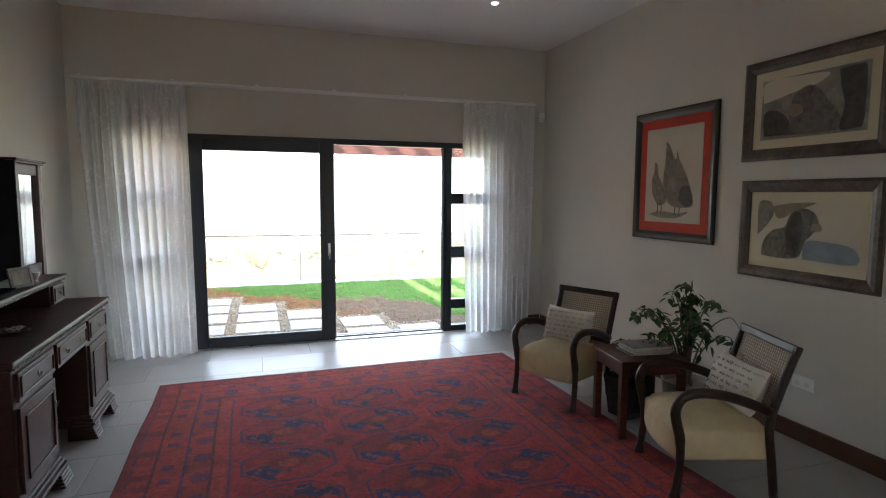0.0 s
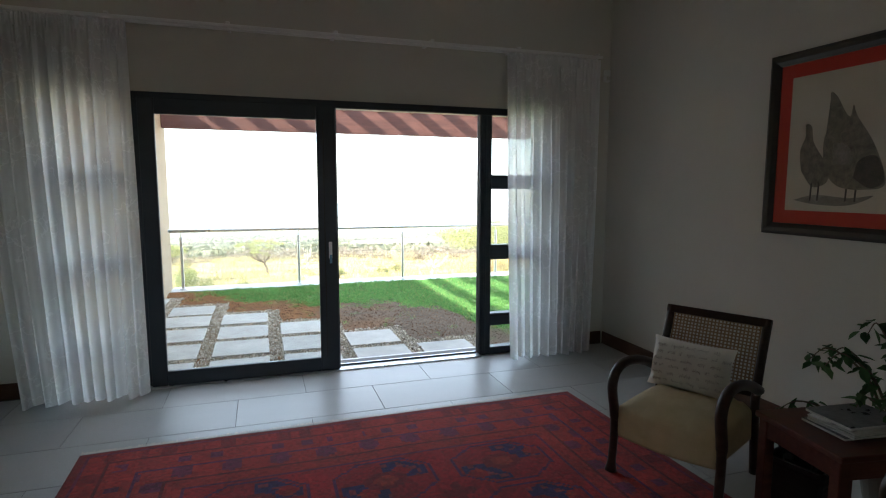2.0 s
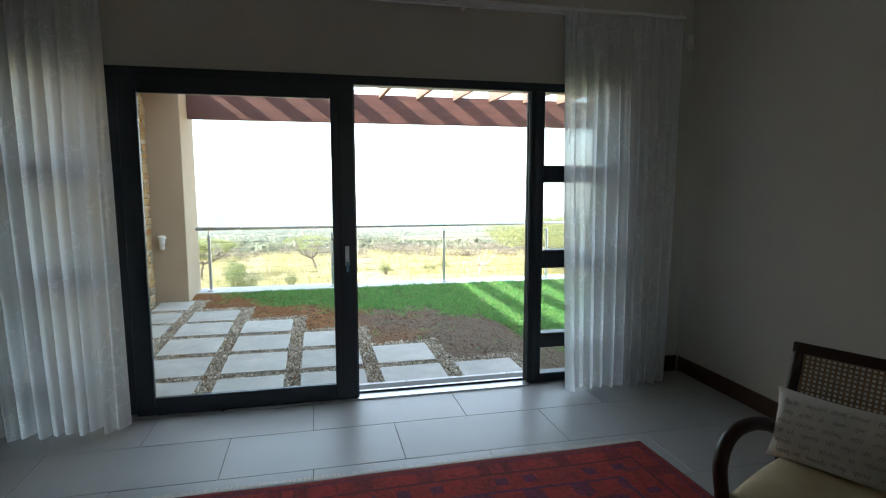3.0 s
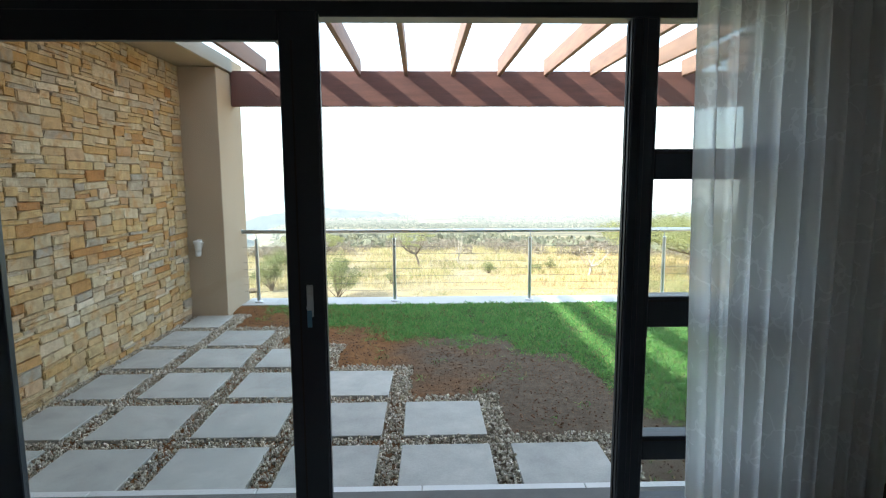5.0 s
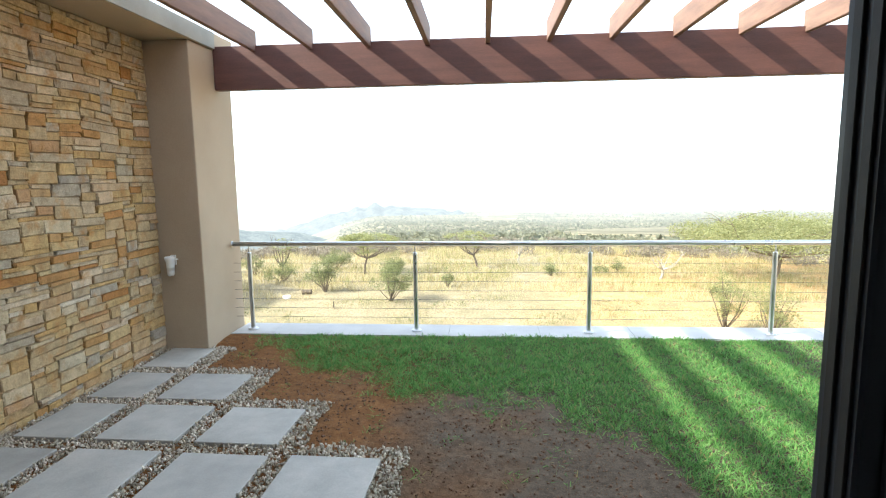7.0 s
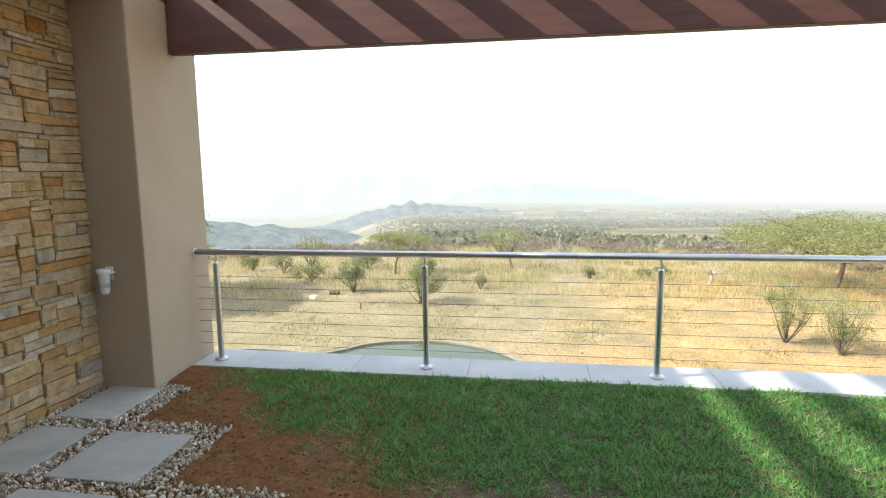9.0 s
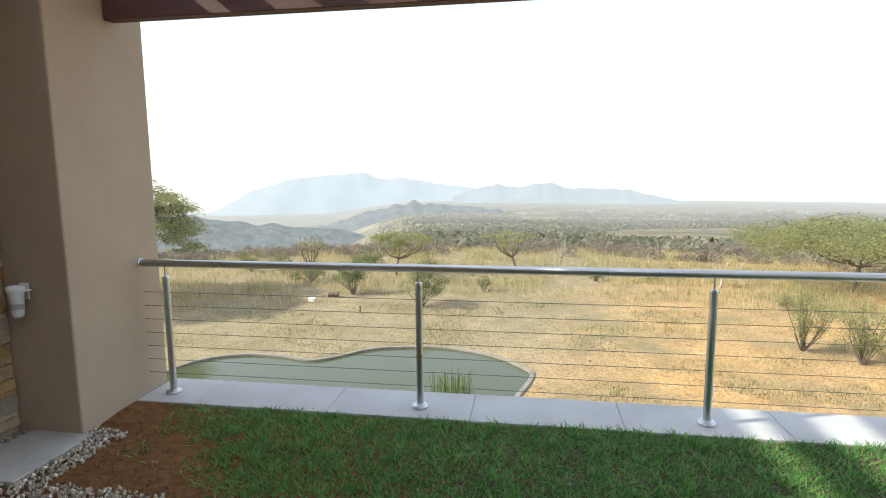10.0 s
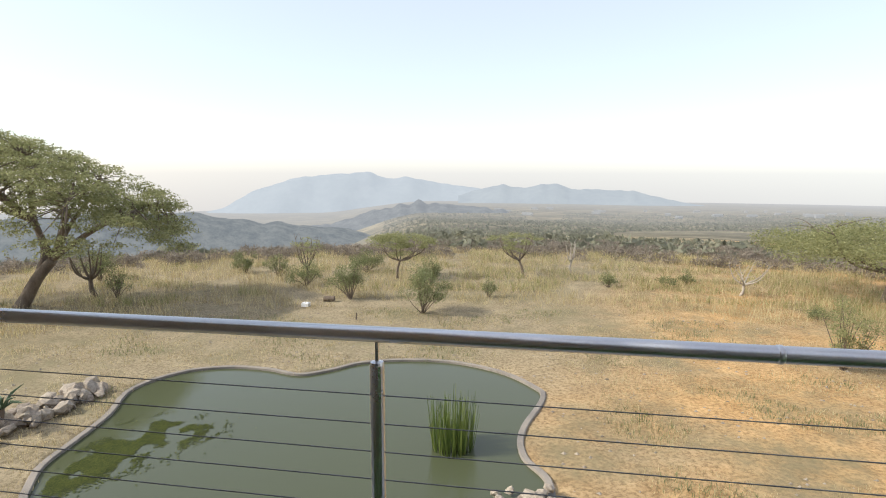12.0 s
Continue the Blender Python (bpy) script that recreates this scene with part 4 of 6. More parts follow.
def birds(th, *r):
    blot(th, "silhouette", [(0.14, 0.30), (0.12, 0.45), (0.18, 0.58), (0.16, 0.64), (0.22, 0.62), (0.25, 0.50), (0.36, 0.36), (0.40, 0.22), (0.26, 0.18)], *r, M_print_feather, -0.0104)
    blot(th, "silhouette", [(0.36, 0.28), (0.34, 0.50), (0.40, 0.70), (0.37, 0.84), (0.43, 0.82), (0.55, 0.66), (0.58, 0.74), (0.62, 0.66), (0.78, 0.45), (0.88, 0.20), (0.70, 0.16), (0.50, 0.18)], *r, M_print_feather, -0.0108)
    blot(th, "wing_patch", [(0.62, 0.24), (0.66, 0.36), (0.80, 0.38), (0.87, 0.22), (0.76, 0.17)], *r, M_print_dark, -0.0112)
    blot(th, "wing_patch", [(0.44, 0.34), (0.43, 0.48), (0.56, 0.46), (0.60, 0.34)], *r, M_print_grey, -0.0112)
    for u in (0.24, 0.31, 0.56, 0.64):
        blot(th, "leg_line", [(u, 0.08), (u + 0.005, 0.20), (u + 0.02, 0.20), (u + 0.015, 0.08)], *r, M_print_dark, -0.0106, 2)
    blot(th, "ground_wash", [(0.08, 0.08), (0.3, 0.12), (0.6, 0.10), (0.8, 0.12), (0.6, 0.05), (0.3, 0.05)], *r, M_print_grey, -0.0103)


def full_sheet(th, x0, x1, z0, z1, mat):
    part("tinted_sheet", cuboid(x0 + 0.002, x1 - 0.002, -0.01025, -0.01002, z0 + 0.002, z1 - 0.002), mat, th)


def cat_one(th, *r):
    full_sheet(th, *r, M_print_grey)
    blot(th, "pale_wash", [(0.02, 0.62), (0.04, 0.97), (0.45, 0.97), (0.66, 0.93), (0.55, 0.80), (0.30, 0.72)], *r, M_paper, -0.0104)
    blot(th, "branch_shape", [(0.04, 0.07), (0.03, 0.40), (0.10, 0.50), (0.24, 0.40), (0.34, 0.20), (0.46, 0.06)], *r, M_print_dark, -0.0106)
    blot(th, "silhouette", [(0.30, 0.16), (0.30, 0.46), (0.35, 0.70), (0.47, 0.80), (0.57, 0.72), (0.66, 0.52), (0.76, 0.30), (0.76, 0.06), (0.40, 0.05)], *r, M_print_mid, -0.0107)
    blot(th, "pale_muzzle", [(0.27, 0.42), (0.30, 0.54), (0.40, 0.52), (0.43, 0.40), (0.34, 0.34)], *r, M_print_tan, -0.0109)
    blot(th, "tree_shape", [(0.74, 0.95), (0.76, 0.70), (0.80, 0.40), (0.77, 0.06), (0.90, 0.05), (0.96, 0.10), (0.97, 0.5), (0.96, 0.92), (0.90, 0.96)], *r, M_print_dark, -0.0109)


def cat_two(th, *r):
    blot(th, "background_wash", [(0.01, 0.4), (0.01, 0.95), (0.14, 0.98), (0.18, 0.80), (0.12, 0.6)], *r, M_print_grey, -0.0103)
    blot(th, "pale_wash", [(0.16, 0.90), (0.34, 0.96), (0.60, 0.97), (0.45, 0.86), (0.24, 0.70)], *r, M_print_tan, -0.0103)
    blot(th, "silhouette", [(0.06, 0.05), (0.08, 0.30), (0.18, 0.50), (0.30, 0.56), (0.36, 0.78), (0.48, 0.88), (0.60, 0.80), (0.64, 0.60), (0.58, 0.46), (0.50, 0.30), (0.46, 0.08), (0.28, 0.03)], *r, M_print_mid, -0.0106)
    blot(th, "dark_mane", [(0.34, 0.10), (0.32, 0.50), (0.38, 0.78), (0.46, 0.80), (0.48, 0.50), (0.44, 0.10)], *r, M_print_dark, -0.0108)
    blot(th, "pale_muzzle", [(0.56, 0.52), (0.58, 0.64), (0.66, 0.62), (0.66, 0.52)], *r, M_print_tan, -0.0110)
    blot(th, "water_wash", [(0.50, 0.05), (0.52, 0.34), (0.75, 0.36), (0.97, 0.28), (0.97, 0.05)], *r, M_print_blue, -0.0103)


picture(3.861, 4.876, 1.28, 2.44, 0.075, M_frame_black, M_mat_red, 0.085, "black framed print of dark bird shapes on a red mount", birds)
picture(2.57, 3.62, 1.93, 2.64, 0.085, M_frame_bronze, M_mat_cream, 0.06, "bronze framed grey print of a resting animal shape", cat_one)
picture(2.57, 3.60, 1.085, 1.79, 0.085, M_frame_bronze, M_mat_cream, 0.06, "bronze framed print of a dark animal shape by water", cat_two)

# socket, sensor and downlight
so = thing("wall_socket", pose(X1 - 0.001, 3.10, 0.37, 0, 0, -90), "white double wall socket above the skirting", "wall socket")
part("plate", cuboid(0, 0.16, -0.010, 0, 0, 0.085, 0.003), M_white, so)
for k in range(2):
    part("outlet", cuboid(0.025 + 0.07 * k, 0.06 + 0.07 * k, -0.012, -0.0101, 0.018, 0.05, 0.001), M_pages, so)
    part("switch", cuboid(0.035 + 0.07 * k, 0.05 + 0.07 * k, -0.0135, -0.0101, 0.060, 0.076, 0.001), M_white, so)
se = thing("motion_sensor", pose(X1 - 0.05, YW - 0.001, 2.60), "small white alarm sensor high in the corner", "sensor")
part("housing", cuboid(-0.03, 0.03, -0.045, 0, 0.0, 0.115, 0.012, 3), M_white, se)
part("lens", cuboid(-0.02, 0.02, -0.049, -0.0451, 0.012, 0.05, 0.002), M_pages, se)
dl = thing("downlight", pose(2.447, 5.32, ZC), "small lit recessed ceiling downlight", "ceiling light")
bm = bmesh.new()
lathe(bm, [(0.045, -0.004), (0.052, -0.003), (0.052, -0.0005), (0.030, -0.0005), (0.030, -0.002)], 24)
part("bezel", bm, M_white, dl)
M_lamp, nt_, b_ = nodes_of("lamp_glow")
b_.inputs["Emission Color"].default_value = (1.0, 0.85, 0.65, 1)
b_.inputs["Emission Strength"].default_value = 12.0
bm = bmesh.new()
lathe(bm, [(0.026, -0.005), (0.024, -0.0045), (0.01, -0.0042)], 20)
part("bulb", bm, M_lamp, dl)


# dresser against the left wall, front faces +x; y runs along the wall
def ring_pull(parent, x, y, z):
    bm = bmesh.new()
    lathe(bm, [(0.012, 0), (0.012, 0.003), (0.006, 0.006)], 10, pose(x, y, z, 0, 90, 0))
    tube(bm, [(x + 0.011 + 0.004 * math.sin(a), y + 0.014 * math.cos(a), z - 0.008 + 0.014 * math.sin(a)) for a in [k * math.pi / 7 for k in range(15)]], 0.0022, 5)
    part("ring_pull", bm, M_brass, parent, "aged metal ring pull")


def panel(name, parent, x, y0, y1, z0, z1, arch=False):
    """A framed door or drawer front with raised mouldings."""
    p = part(name, cuboid(x - 0.018, x, y0, y1, z0, z1, 0.002), M_wood, parent)
    bm = bmesh.new()
    g = 0.018 if z1 - z0 < 0.2 else 0.05
    for a in ((y0 + g, y0 + g + 0.012, z0 + g, z1 - g), (y1 - g - 0.012, y1 - g, z0 + g, z1 - g), (y0 + g + 0.012, y1 - g - 0.012, z0 + g, z0 + g + 0.012), (y0 + g + 0.012, y1 - g - 0.012, z1 - g - 0.012, z1 - g)):
        box(bm, x + 0.0002, x + 0.009, *a, 0.003, 2)
    part("moulding", bm, M_wood, p)
    return p


DF = -0.86          # front of the carcass
ds = thing("dresser", pose(0, 0, 0), "dark mahogany pedestal desk with upper shelf and ring pulls", "desk")
ds.matrix_basis = Matrix.Diagonal((1, 1, 1.054, 1))
part("desk_top", cuboid(X0 + 0.02, DF + 0.030, 3.33, 5.15, 0.81, 0.835, 0.008, 3), M_wood, ds)
bm = bmesh.new()
box(bm, X0 + 0.03, DF + 0.022, 3.345, 5.105, 0.792, 0.8095, 0.005, 2)
for k in range(110):
    y = 3.35 + 1.745 * k / 110
    box(bm, DF + 0.022, DF + 0.029, y, y + 0.009, 0.794, 0.807)
part("carved_edge", bm, M_wood, ds, "beaded carved edge moulding")
for y0, y1 in ((3.38, 3.93), (4.57, 5.07)):
    part("pedestal", cuboid(X0 + 0.04, DF, y0, y1, 0.13, 0.7915, 0.003), M_wood, ds)
    d = panel("pedestal_door", ds, DF + 0.019, y0 + 0.03, y1 - 0.03, 0.19, 0.60)
    ring_pull(d, DF + 0.02, y0 + 0.05 if y0 > 4 else y1 - 0.05, 0.47)
    d = panel("drawer", ds, DF + 0.019, y0 + 0.03, y1 - 0.03, 0.63, 0.765)
    ring_pull(d, DF + 0.022, (y0 + y1) / 2, 0.70)
    bm = bmesh.new()
    for k, (o, za, zb) in enumerate(((0.012, 0.13, 0.15), (0.026, 0.108, 0.1295), (0.042, 0.088, 0.1075))):
        box(bm, X0 + 0.04, DF + o, y0 - o, y1 + o, za, zb, 0.005, 2)
    part("plinth_moulding", bm, M_wood, ds, "stepped plinth moulding")
    for ya, yb in ((y0 - 0.05, y0 + 0.10), (y1 - 0.10, y1 + 0.05)):
        bm = bmesh.new()
        for k in range(5):
            t = k / 5
            o = 0.03 + 0.035 * t
            box(bm, DF - 0.12, DF + o, ya + (0 if ya < y0 else 0.02 * (1 - t)), yb - (0 if yb > y1 else 0.03 * t), 0.0875 - 0.0175 * (k + 1), 0.0874 - 0.0175 * k, 0.003)
        part("bracket_foot", bm, M_wood, ds, "stepped bracket foot")
        part("rear_foot", cuboid(X0 + 0.05, X0 + 0.15, ya + 0.02, yb - 0.02, 0.0, 0.0875, 0.003), M_wood, ds)
part("knee_rail", cuboid(DF - 0.03, DF - 0.001, 3.931, 4.569, 0.62, 0.7915, 0.002), M_wood, ds)
d = panel("drawer", ds, DF + 0.019, 3.96, 4.54, 0.63, 0.765)
ring_pull(d, DF + 0.022, 4.11, 0.70)
ring_pull(d, DF + 0.022, 4.39, 0.70)
part("back_panel", cuboid(X0 + 0.035, X0 + 0.05, 3.93, 4.57, 0.15, 0.7915), M_wood, ds)
# upper shelf with small drawers
part("upper_top", cuboid(X0 + 0.02, -1.085, 3.42, 5.09, 1.00, 1.022, 0.007, 3), M_wood, ds)
bm = bmesh.new()
box(bm, X0 + 0.03, -1.097, 3.435, 5.075, 0.984, 0.9995, 0.004, 2)
for k in range(95):
    y = 3.44 + 1.62 * k / 95
    box(bm, -1.097, -1.091, y, y + 0.009, 0.986, 0.997)
part("carved_edge", bm, M_wood, ds, "beaded carved edge moulding")
for y0, y1 in ((3.46, 3.72), (4.80, 5.06)):
    part("drawer_box", cuboid(X0 + 0.04, -1.120, y0, y1, 0.8355, 0.9838, 0.002), M_wood, ds)
    d = panel("small_drawer", ds, -1.101, y0 + 0.015, y1 - 0.015, 0.845, 0.97)
    ring_pull(d, -1.099, (y0 + y1) / 2, 0.915)
part("upper_back", cuboid(X0 + 0.03, X0 + 0.045, 3.722, 4.798, 0.8355, 0.9838), M_wood, ds)

# wood-framed mirror standing on the upper shelf, parallel to the wall
ZS = 1.078
mr = thing("dressing_mirror", pose(-1.25, 4.88, ZS, 0, 0, 90), "dark wooden framed mirror standing on the desk shelf", "mirror")
mr.matrix_basis = mr.matrix_basis @ Matrix.Diagonal((0.94, 1, 0.95, 1))
for n_, a in (("side_post", (-0.25, -0.185, -0.028, 0.022, 0, 0.835)), ("side_post", (0.185, 0.25, -0.028, 0.022, 0, 0.835)), ("lower_rail", (-0.1845, 0.1845, -0.018, 0.018, 0.0, 0.10)), ("upper_rail", (-0.1845, 0.1845, -0.018, 0.018, 0.755, 0.83)), ("cornice", (-0.27, 0.27, -0.04, 0.03, 0.8355, 0.850)), ("cornice_cap", (-0.285, 0.285, -0.052, 0.036, 0.8505, 0.866)), ("back_board", (-0.1845, 0.1845, 0.004, 0.012, 0.10, 0.755))):
    part(n_, cuboid(*a, bev=0.004, seg=2), M_wood, mr)
part("mirror_glass", cuboid(-0.1845, 0.1845, -0.004, 0.003, 0.1005, 0.7545), M_mirror, mr, "silvered mirror glass")
M_black = surface("matt_black_plastic", (0.006, 0.006, 0.007), (0.010, 0.010, 0.011), 0.9, 6, 200, 0.02, spec=0.0)
tv = thing("flat_screen", pose(-1.235, 4.19, ZS, 0, 0, 90), "black flat screen standing on the desk shelf", "television")
part("screen_panel", cuboid(-0.42, 0.42, -0.03, 0.01, 0.06, 0.80, 0.006, 2), M_black, tv)
part("screen_neck", cuboid(-0.05, 0.05, -0.012, 0.02, 0.012, 0.0599, 0.003), M_black, tv)
part("screen_foot", cuboid(-0.17, 0.17, -0.08, 0.08, 0.0, 0.0118, 0.004), M_black, tv)
pf = thing("photo_frame", pose(-1.145, 4.43, 1.0785, -12, 0, 66), "small silver photo frame standing on the shelf", "photo frame")
bm = bmesh.new()
for a in ((-0.085, -0.065, 0.0, 0.13), (0.065, 0.085, 0.0, 0.13), (-0.065, 0.065, 0.0, 0.02), (-0.065, 0.065, 0.11, 0.13)):
    box(bm, a[0], a[1], -0.008, 0.006, a[2], a[3], 0.002)
part("frame", bm, M_frame_bronze, pf)
part("photo", cuboid(-0.065, 0.065, -0.003, 0.004, 0.02, 0.11), M_print_grey, pf)
gb = thing("glass_ornament", pose(-1.13, 4.60, 1.0785), "small cut glass ornament on the shelf", "ornament")
bm = bmesh.new()
lathe(bm, [(0.018, 0), (0.02, 0.01), (0.008, 0.025), (0.022, 0.05), (0.028, 0.07), (0.012, 0.075)], 10)
part("body", bm, M_clear, gb)
tr = thing("trinket_dish", pose(-1.05, 3.98, 0.881), "small dark metal trinket dish with clutter on the desk", "dish")
bm = bmesh.new()
lathe(bm, [(0.05, 0), (0.075, 0.012), (0.08, 0.022), (0.072, 0.020), (0.045, 0.006)], 20)
part("dish", bm, M_brass, tr)
bm = bmesh.new()
for k in range(9):
    a = k * 2.4
    tube(bm, [(0.03 * math.cos(a), 0.03 * math.sin(a), 0.02), (0.05 * math.cos(a + 1), 0.05 * math.sin(a + 1), 0.035), (0.02 * math.cos(a + 2), 0.02 * math.sin(a + 2), 0.03)], 0.003, 4)
part("trinkets", bm, M_steel, tr)


# ---- open country ----
ORG = Vector((1.5, 10.0))
PZ = -5.0
PROFILE_D = [0.0, 30, 46, 60, 100, 300, 1000, 3000, 7000]
PROFILE_Z = [PZ, PZ, PZ - 0.3, -6.6, -10.6, -28.5, -74, -165, -300]
POND = smooth_line([(-8.33, 18.9, 0), (-8.95, 19.9, 0), (-9.2, 21.1, 0), (-9.5, 22.5, 0), (-10.15, 24.2, 0), (-9.6, 25.7, 0), (-8.4, 26.4, 0), (-7.0, 26.43, 0), (-5.8, 26.15, 0), (-5.0, 26.65, 0), (-4.1, 27.6, 0), (-2.7, 28.1, 0), (-1.1, 28.15, 0), (0.5, 27.5, 0), (1.55, 26.45, 0), (1.85, 25.6, 0), (1.32, 23.4, 0), (1.4, 22.1, 0), (1.95, 21.0, 0), (1.6, 19.2, 0), (-1, 18.0, 0), (-4.5, 17.6, 0), (-7.2, 17.9, 0), (-8.33, 18.9, 0)], 6)[:-1]
PA = np.array([(p.x, p.y) for p in POND])


def in_pond(x, y):
    a, b = PA, np.roll(PA, -1, axis=0)
    c = ((a[:, 1] > y) != (b[:, 1] > y)) & (x < (b[:, 0] - a[:, 0]) * (y - a[:, 1]) / (b[:, 1] - a[:, 1] + 1e-9) + a[:, 0])
    return c.sum() % 2 == 1


def ground_z(x, y):
    d = math.hypot(x - ORG.x, y - ORG.y)
    z = float(np.interp(d, PROFILE_D, PROFILE_Z))
    west = min(1.0, max(0.0, (-math.degrees(math.atan2(x - ORG.x, y - ORG.y)) - 11) / 12))
    if d > 58 and west > 0:
        z -= west * west * (3 - 2 * west) * float(np.interp(d, [58, 90, 300, 1000, 3000, 7000], [0, 5, 30, 62, 90, 90]))
    if d > 35:
        amp = min(1.0, (d - 35) / 60)
        z += amp * (0.010 * min(d, 1500)) * noise.noise(Vector((x / (40 + d * 0.25), y / (40 + d * 0.25), 3.0)))
    z += 0.05 * noise.noise(Vector((x / 1.7, y / 1.7, 0))) + 0.018 * noise.noise(Vector((x / 0.4, y / 0.4, 7)))
    return z


def ground_material():
    m, nt, b = nodes_of("dry_earth")
    pos = nt.nodes.new("ShaderNodeNewGeometry").outputs["Position"]
    n1 = noise_node(nt, pos, 0.16, 6, 0.6)
    n2 = noise_node(nt, pos, 1.3, 6, 0.65)
    n3 = noise_node(nt, pos, 9, 7, 0.75)
    sand = ramp_node(nt, n2.outputs[0], [(0.3, (0.43, 0.255, 0.105)), (0.7, (0.64, 0.42, 0.195))])
    straw = ramp_node(nt, n2.outputs[0], [(0.3, (0.25, 0.205, 0.13)), (0.7, (0.38, 0.32, 0.21))])
    sep = nt.nodes.new("ShaderNodeSeparateXYZ")
    nt.links.new(pos, sep.inputs[0])
    # the bare sandy ground lies to the east of the pond
    east = nt.nodes.new("ShaderNodeMapRange")
    nt.links.new(maths(nt, 'SUBTRACT', sep.outputs[0], maths(nt, 'MULTIPLY', sep.outputs[1], 0.35)), east.inputs[0])
    east.inputs[1].default_value, east.inputs[2].default_value = -10.5, -3.0
    f = maths(nt, 'MULTIPLY', east.outputs[0], ramp_node(nt, n1.outputs[0], [(0.30, (0.15, 0.15, 0.15)), (0.56, (1, 1, 1))]).outputs[0])
    c = mix_col(nt, maths(nt, 'MULTIPLY', f, 0.85), straw.outputs[0], sand.outputs[0])
    sp = ramp_node(nt, n3.outputs[0], [(0.38, (0.45, 0.42, 0.37)), (0.56, (1.08, 1.06, 1.02))])
    c = mix_col(nt, 0.85, c, sp.outputs[0], 'MULTIPLY')
    veg = noise_node(nt, pos, 0.35, 5, 0.7)
    c = mix_col(nt, ramp_node(nt, veg.outputs[0], [(0.46, (0, 0, 0)), (0.64, (0.75, 0.75, 0.75))]).outputs[0], c, (0.20, 0.175, 0.10))
    nt.links.new(c, b.inputs["Base Color"])
    b.inputs["Roughness"].default_value = 0.95
    b.inputs["Specular IOR Level"].default_value = 0.1
    bp = nt.nodes.new("ShaderNodeBump")
    bp.inputs["Strength"].default_value, bp.inputs["Distance"].default_value = 0.5, 0.05
    nt.links.new(n3.outputs[0], bp.inputs["Height"])
    nt.links.new(bp.outputs[0], b.inputs["Normal"])
    return m


def savanna_material():
    m, nt, b = nodes_of("far_savanna")
    pos = nt.nodes.new("ShaderNodeNewGeometry").outputs["Position"]
    n1 = noise_node(nt, pos, 0.009, 9, 0.68)
    n2 = noise_node(nt, pos, 0.09, 7, 0.7)
    f = maths(nt, 'ADD', maths(nt, 'MULTIPLY', n1.outputs[0], 0.55), maths(nt, 'MULTIPLY', n2.outputs[0], 0.45))
    r = ramp_node(nt, f, [(0.41, (0.11, 0.105, 0.082)), (0.50, (0.18, 0.165, 0.12)), (0.60, (0.33, 0.285, 0.19))])
    nt.links.new(r.outputs[0], b.inputs["Base Color"])
    b.inputs["Roughness"].default_value = 1.0
    b.inputs["Specular IOR Level"].default_value = 0.0
    # pale emitted haze painted over the plain, strongest far off
    haze_by_distance(nt, b.outputs[0], 150, 6000, 0.93, (0.86, 0.87, 0.90))
    return m


def build_ground():
    angs = list(np.radians(np.concatenate([np.arange(-68, 60, 0.45), np.arange(60, 292, 8)])))
    rad = list(np.concatenate([np.arange(1.5, 24, 0.28), np.geomspace(24, 7000, 95)]))
    verts, faces, far = [], [], []
    for r in rad:
        for a in angs:
            x, y = ORG.x + r * math.sin(a), ORG.y + r * math.cos(a)
            z = ground_z(x, y)
            if 16 < y < 30 and -12 < x < 4 and in_pond(x, y):
                z = PZ - 0.7
            verts.append((x, y, z))
    n = len(angs)
    for j in range(len(rad) - 1):
        for i in range(n):
            a, b = j * n + i, j * n + (i + 1) % n
            faces.append((a, a + n, b + n, b))
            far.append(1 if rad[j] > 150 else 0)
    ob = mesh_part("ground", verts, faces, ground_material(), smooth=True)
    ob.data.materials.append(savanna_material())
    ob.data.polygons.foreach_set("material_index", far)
    tagged(ob, "dry sandy savanna ground falling away to the valley", "ground", kind="structure")


build_ground()

# pond
m_, nt_, b_ = nodes_of("pond_water")
b_.inputs["Base Color"].default_value = (0.075, 0.085, 0.045, 1)
b_.inputs["Roughness"].default_value = 0.06
b_.inputs["IOR"].default_value = 1.33
wv = noise_node(nt_, nt_.nodes.new("ShaderNodeNewGeometry").outputs["Position"], 3.0, 4)
bp_ = nt_.nodes.new("ShaderNodeBump")
bp_.inputs["Strength"].default_value, bp_.inputs["Distance"].default_value = 0.06, 0.05
nt_.links.new(wv.outputs[0], bp_.inputs["Height"])
nt_.links.new(bp_.outputs[0], b_.inputs["Normal"])
bm = bmesh.new()
bm.faces.new([bm.verts.new((p.x, p.y, PZ - 0.02)) for p in POND])
bmesh.ops.triangulate(bm, faces=bm.faces[:])
bmesh.ops.recalc_face_normals(bm, faces=bm.faces[:])
if sum(f.normal.z for f in bm.faces) < 0:
    bmesh.ops.reverse_faces(bm, faces=bm.faces[:])
tagged(part("water", bm, m_), "still green-brown water of the garden pond", "pond", kind="structure")
bm = bmesh.new()
cen = Vector((-4, 23, 0))
rings = []
for i, p in enumerate(POND):
    d = POND[(i + 1) % len(POND)] - POND[i - 1]
    nrm = Vector((d.y, -d.x, 0)).normalized()
    if in_pond(p.x + nrm.x * 0.1, p.y + nrm.y * 0.1):
        nrm = -nrm
    rings.append([bm.verts.new(p + nrm * o + Vector((0, 0, PZ + z))) for o, z in ((-0.04, -0.7), (-0.04, 0.045), (-0.03, 0.055), (0.10, 0.055), (0.12, 0.04), (0.22, -0.5))])
for i in range(len(rings)):
    a, b = rings[i], rings[(i + 1) % len(rings)]
    for k in range(5):
        bm.faces.new((a[k], b[k], b[k + 1], a[k + 1]))
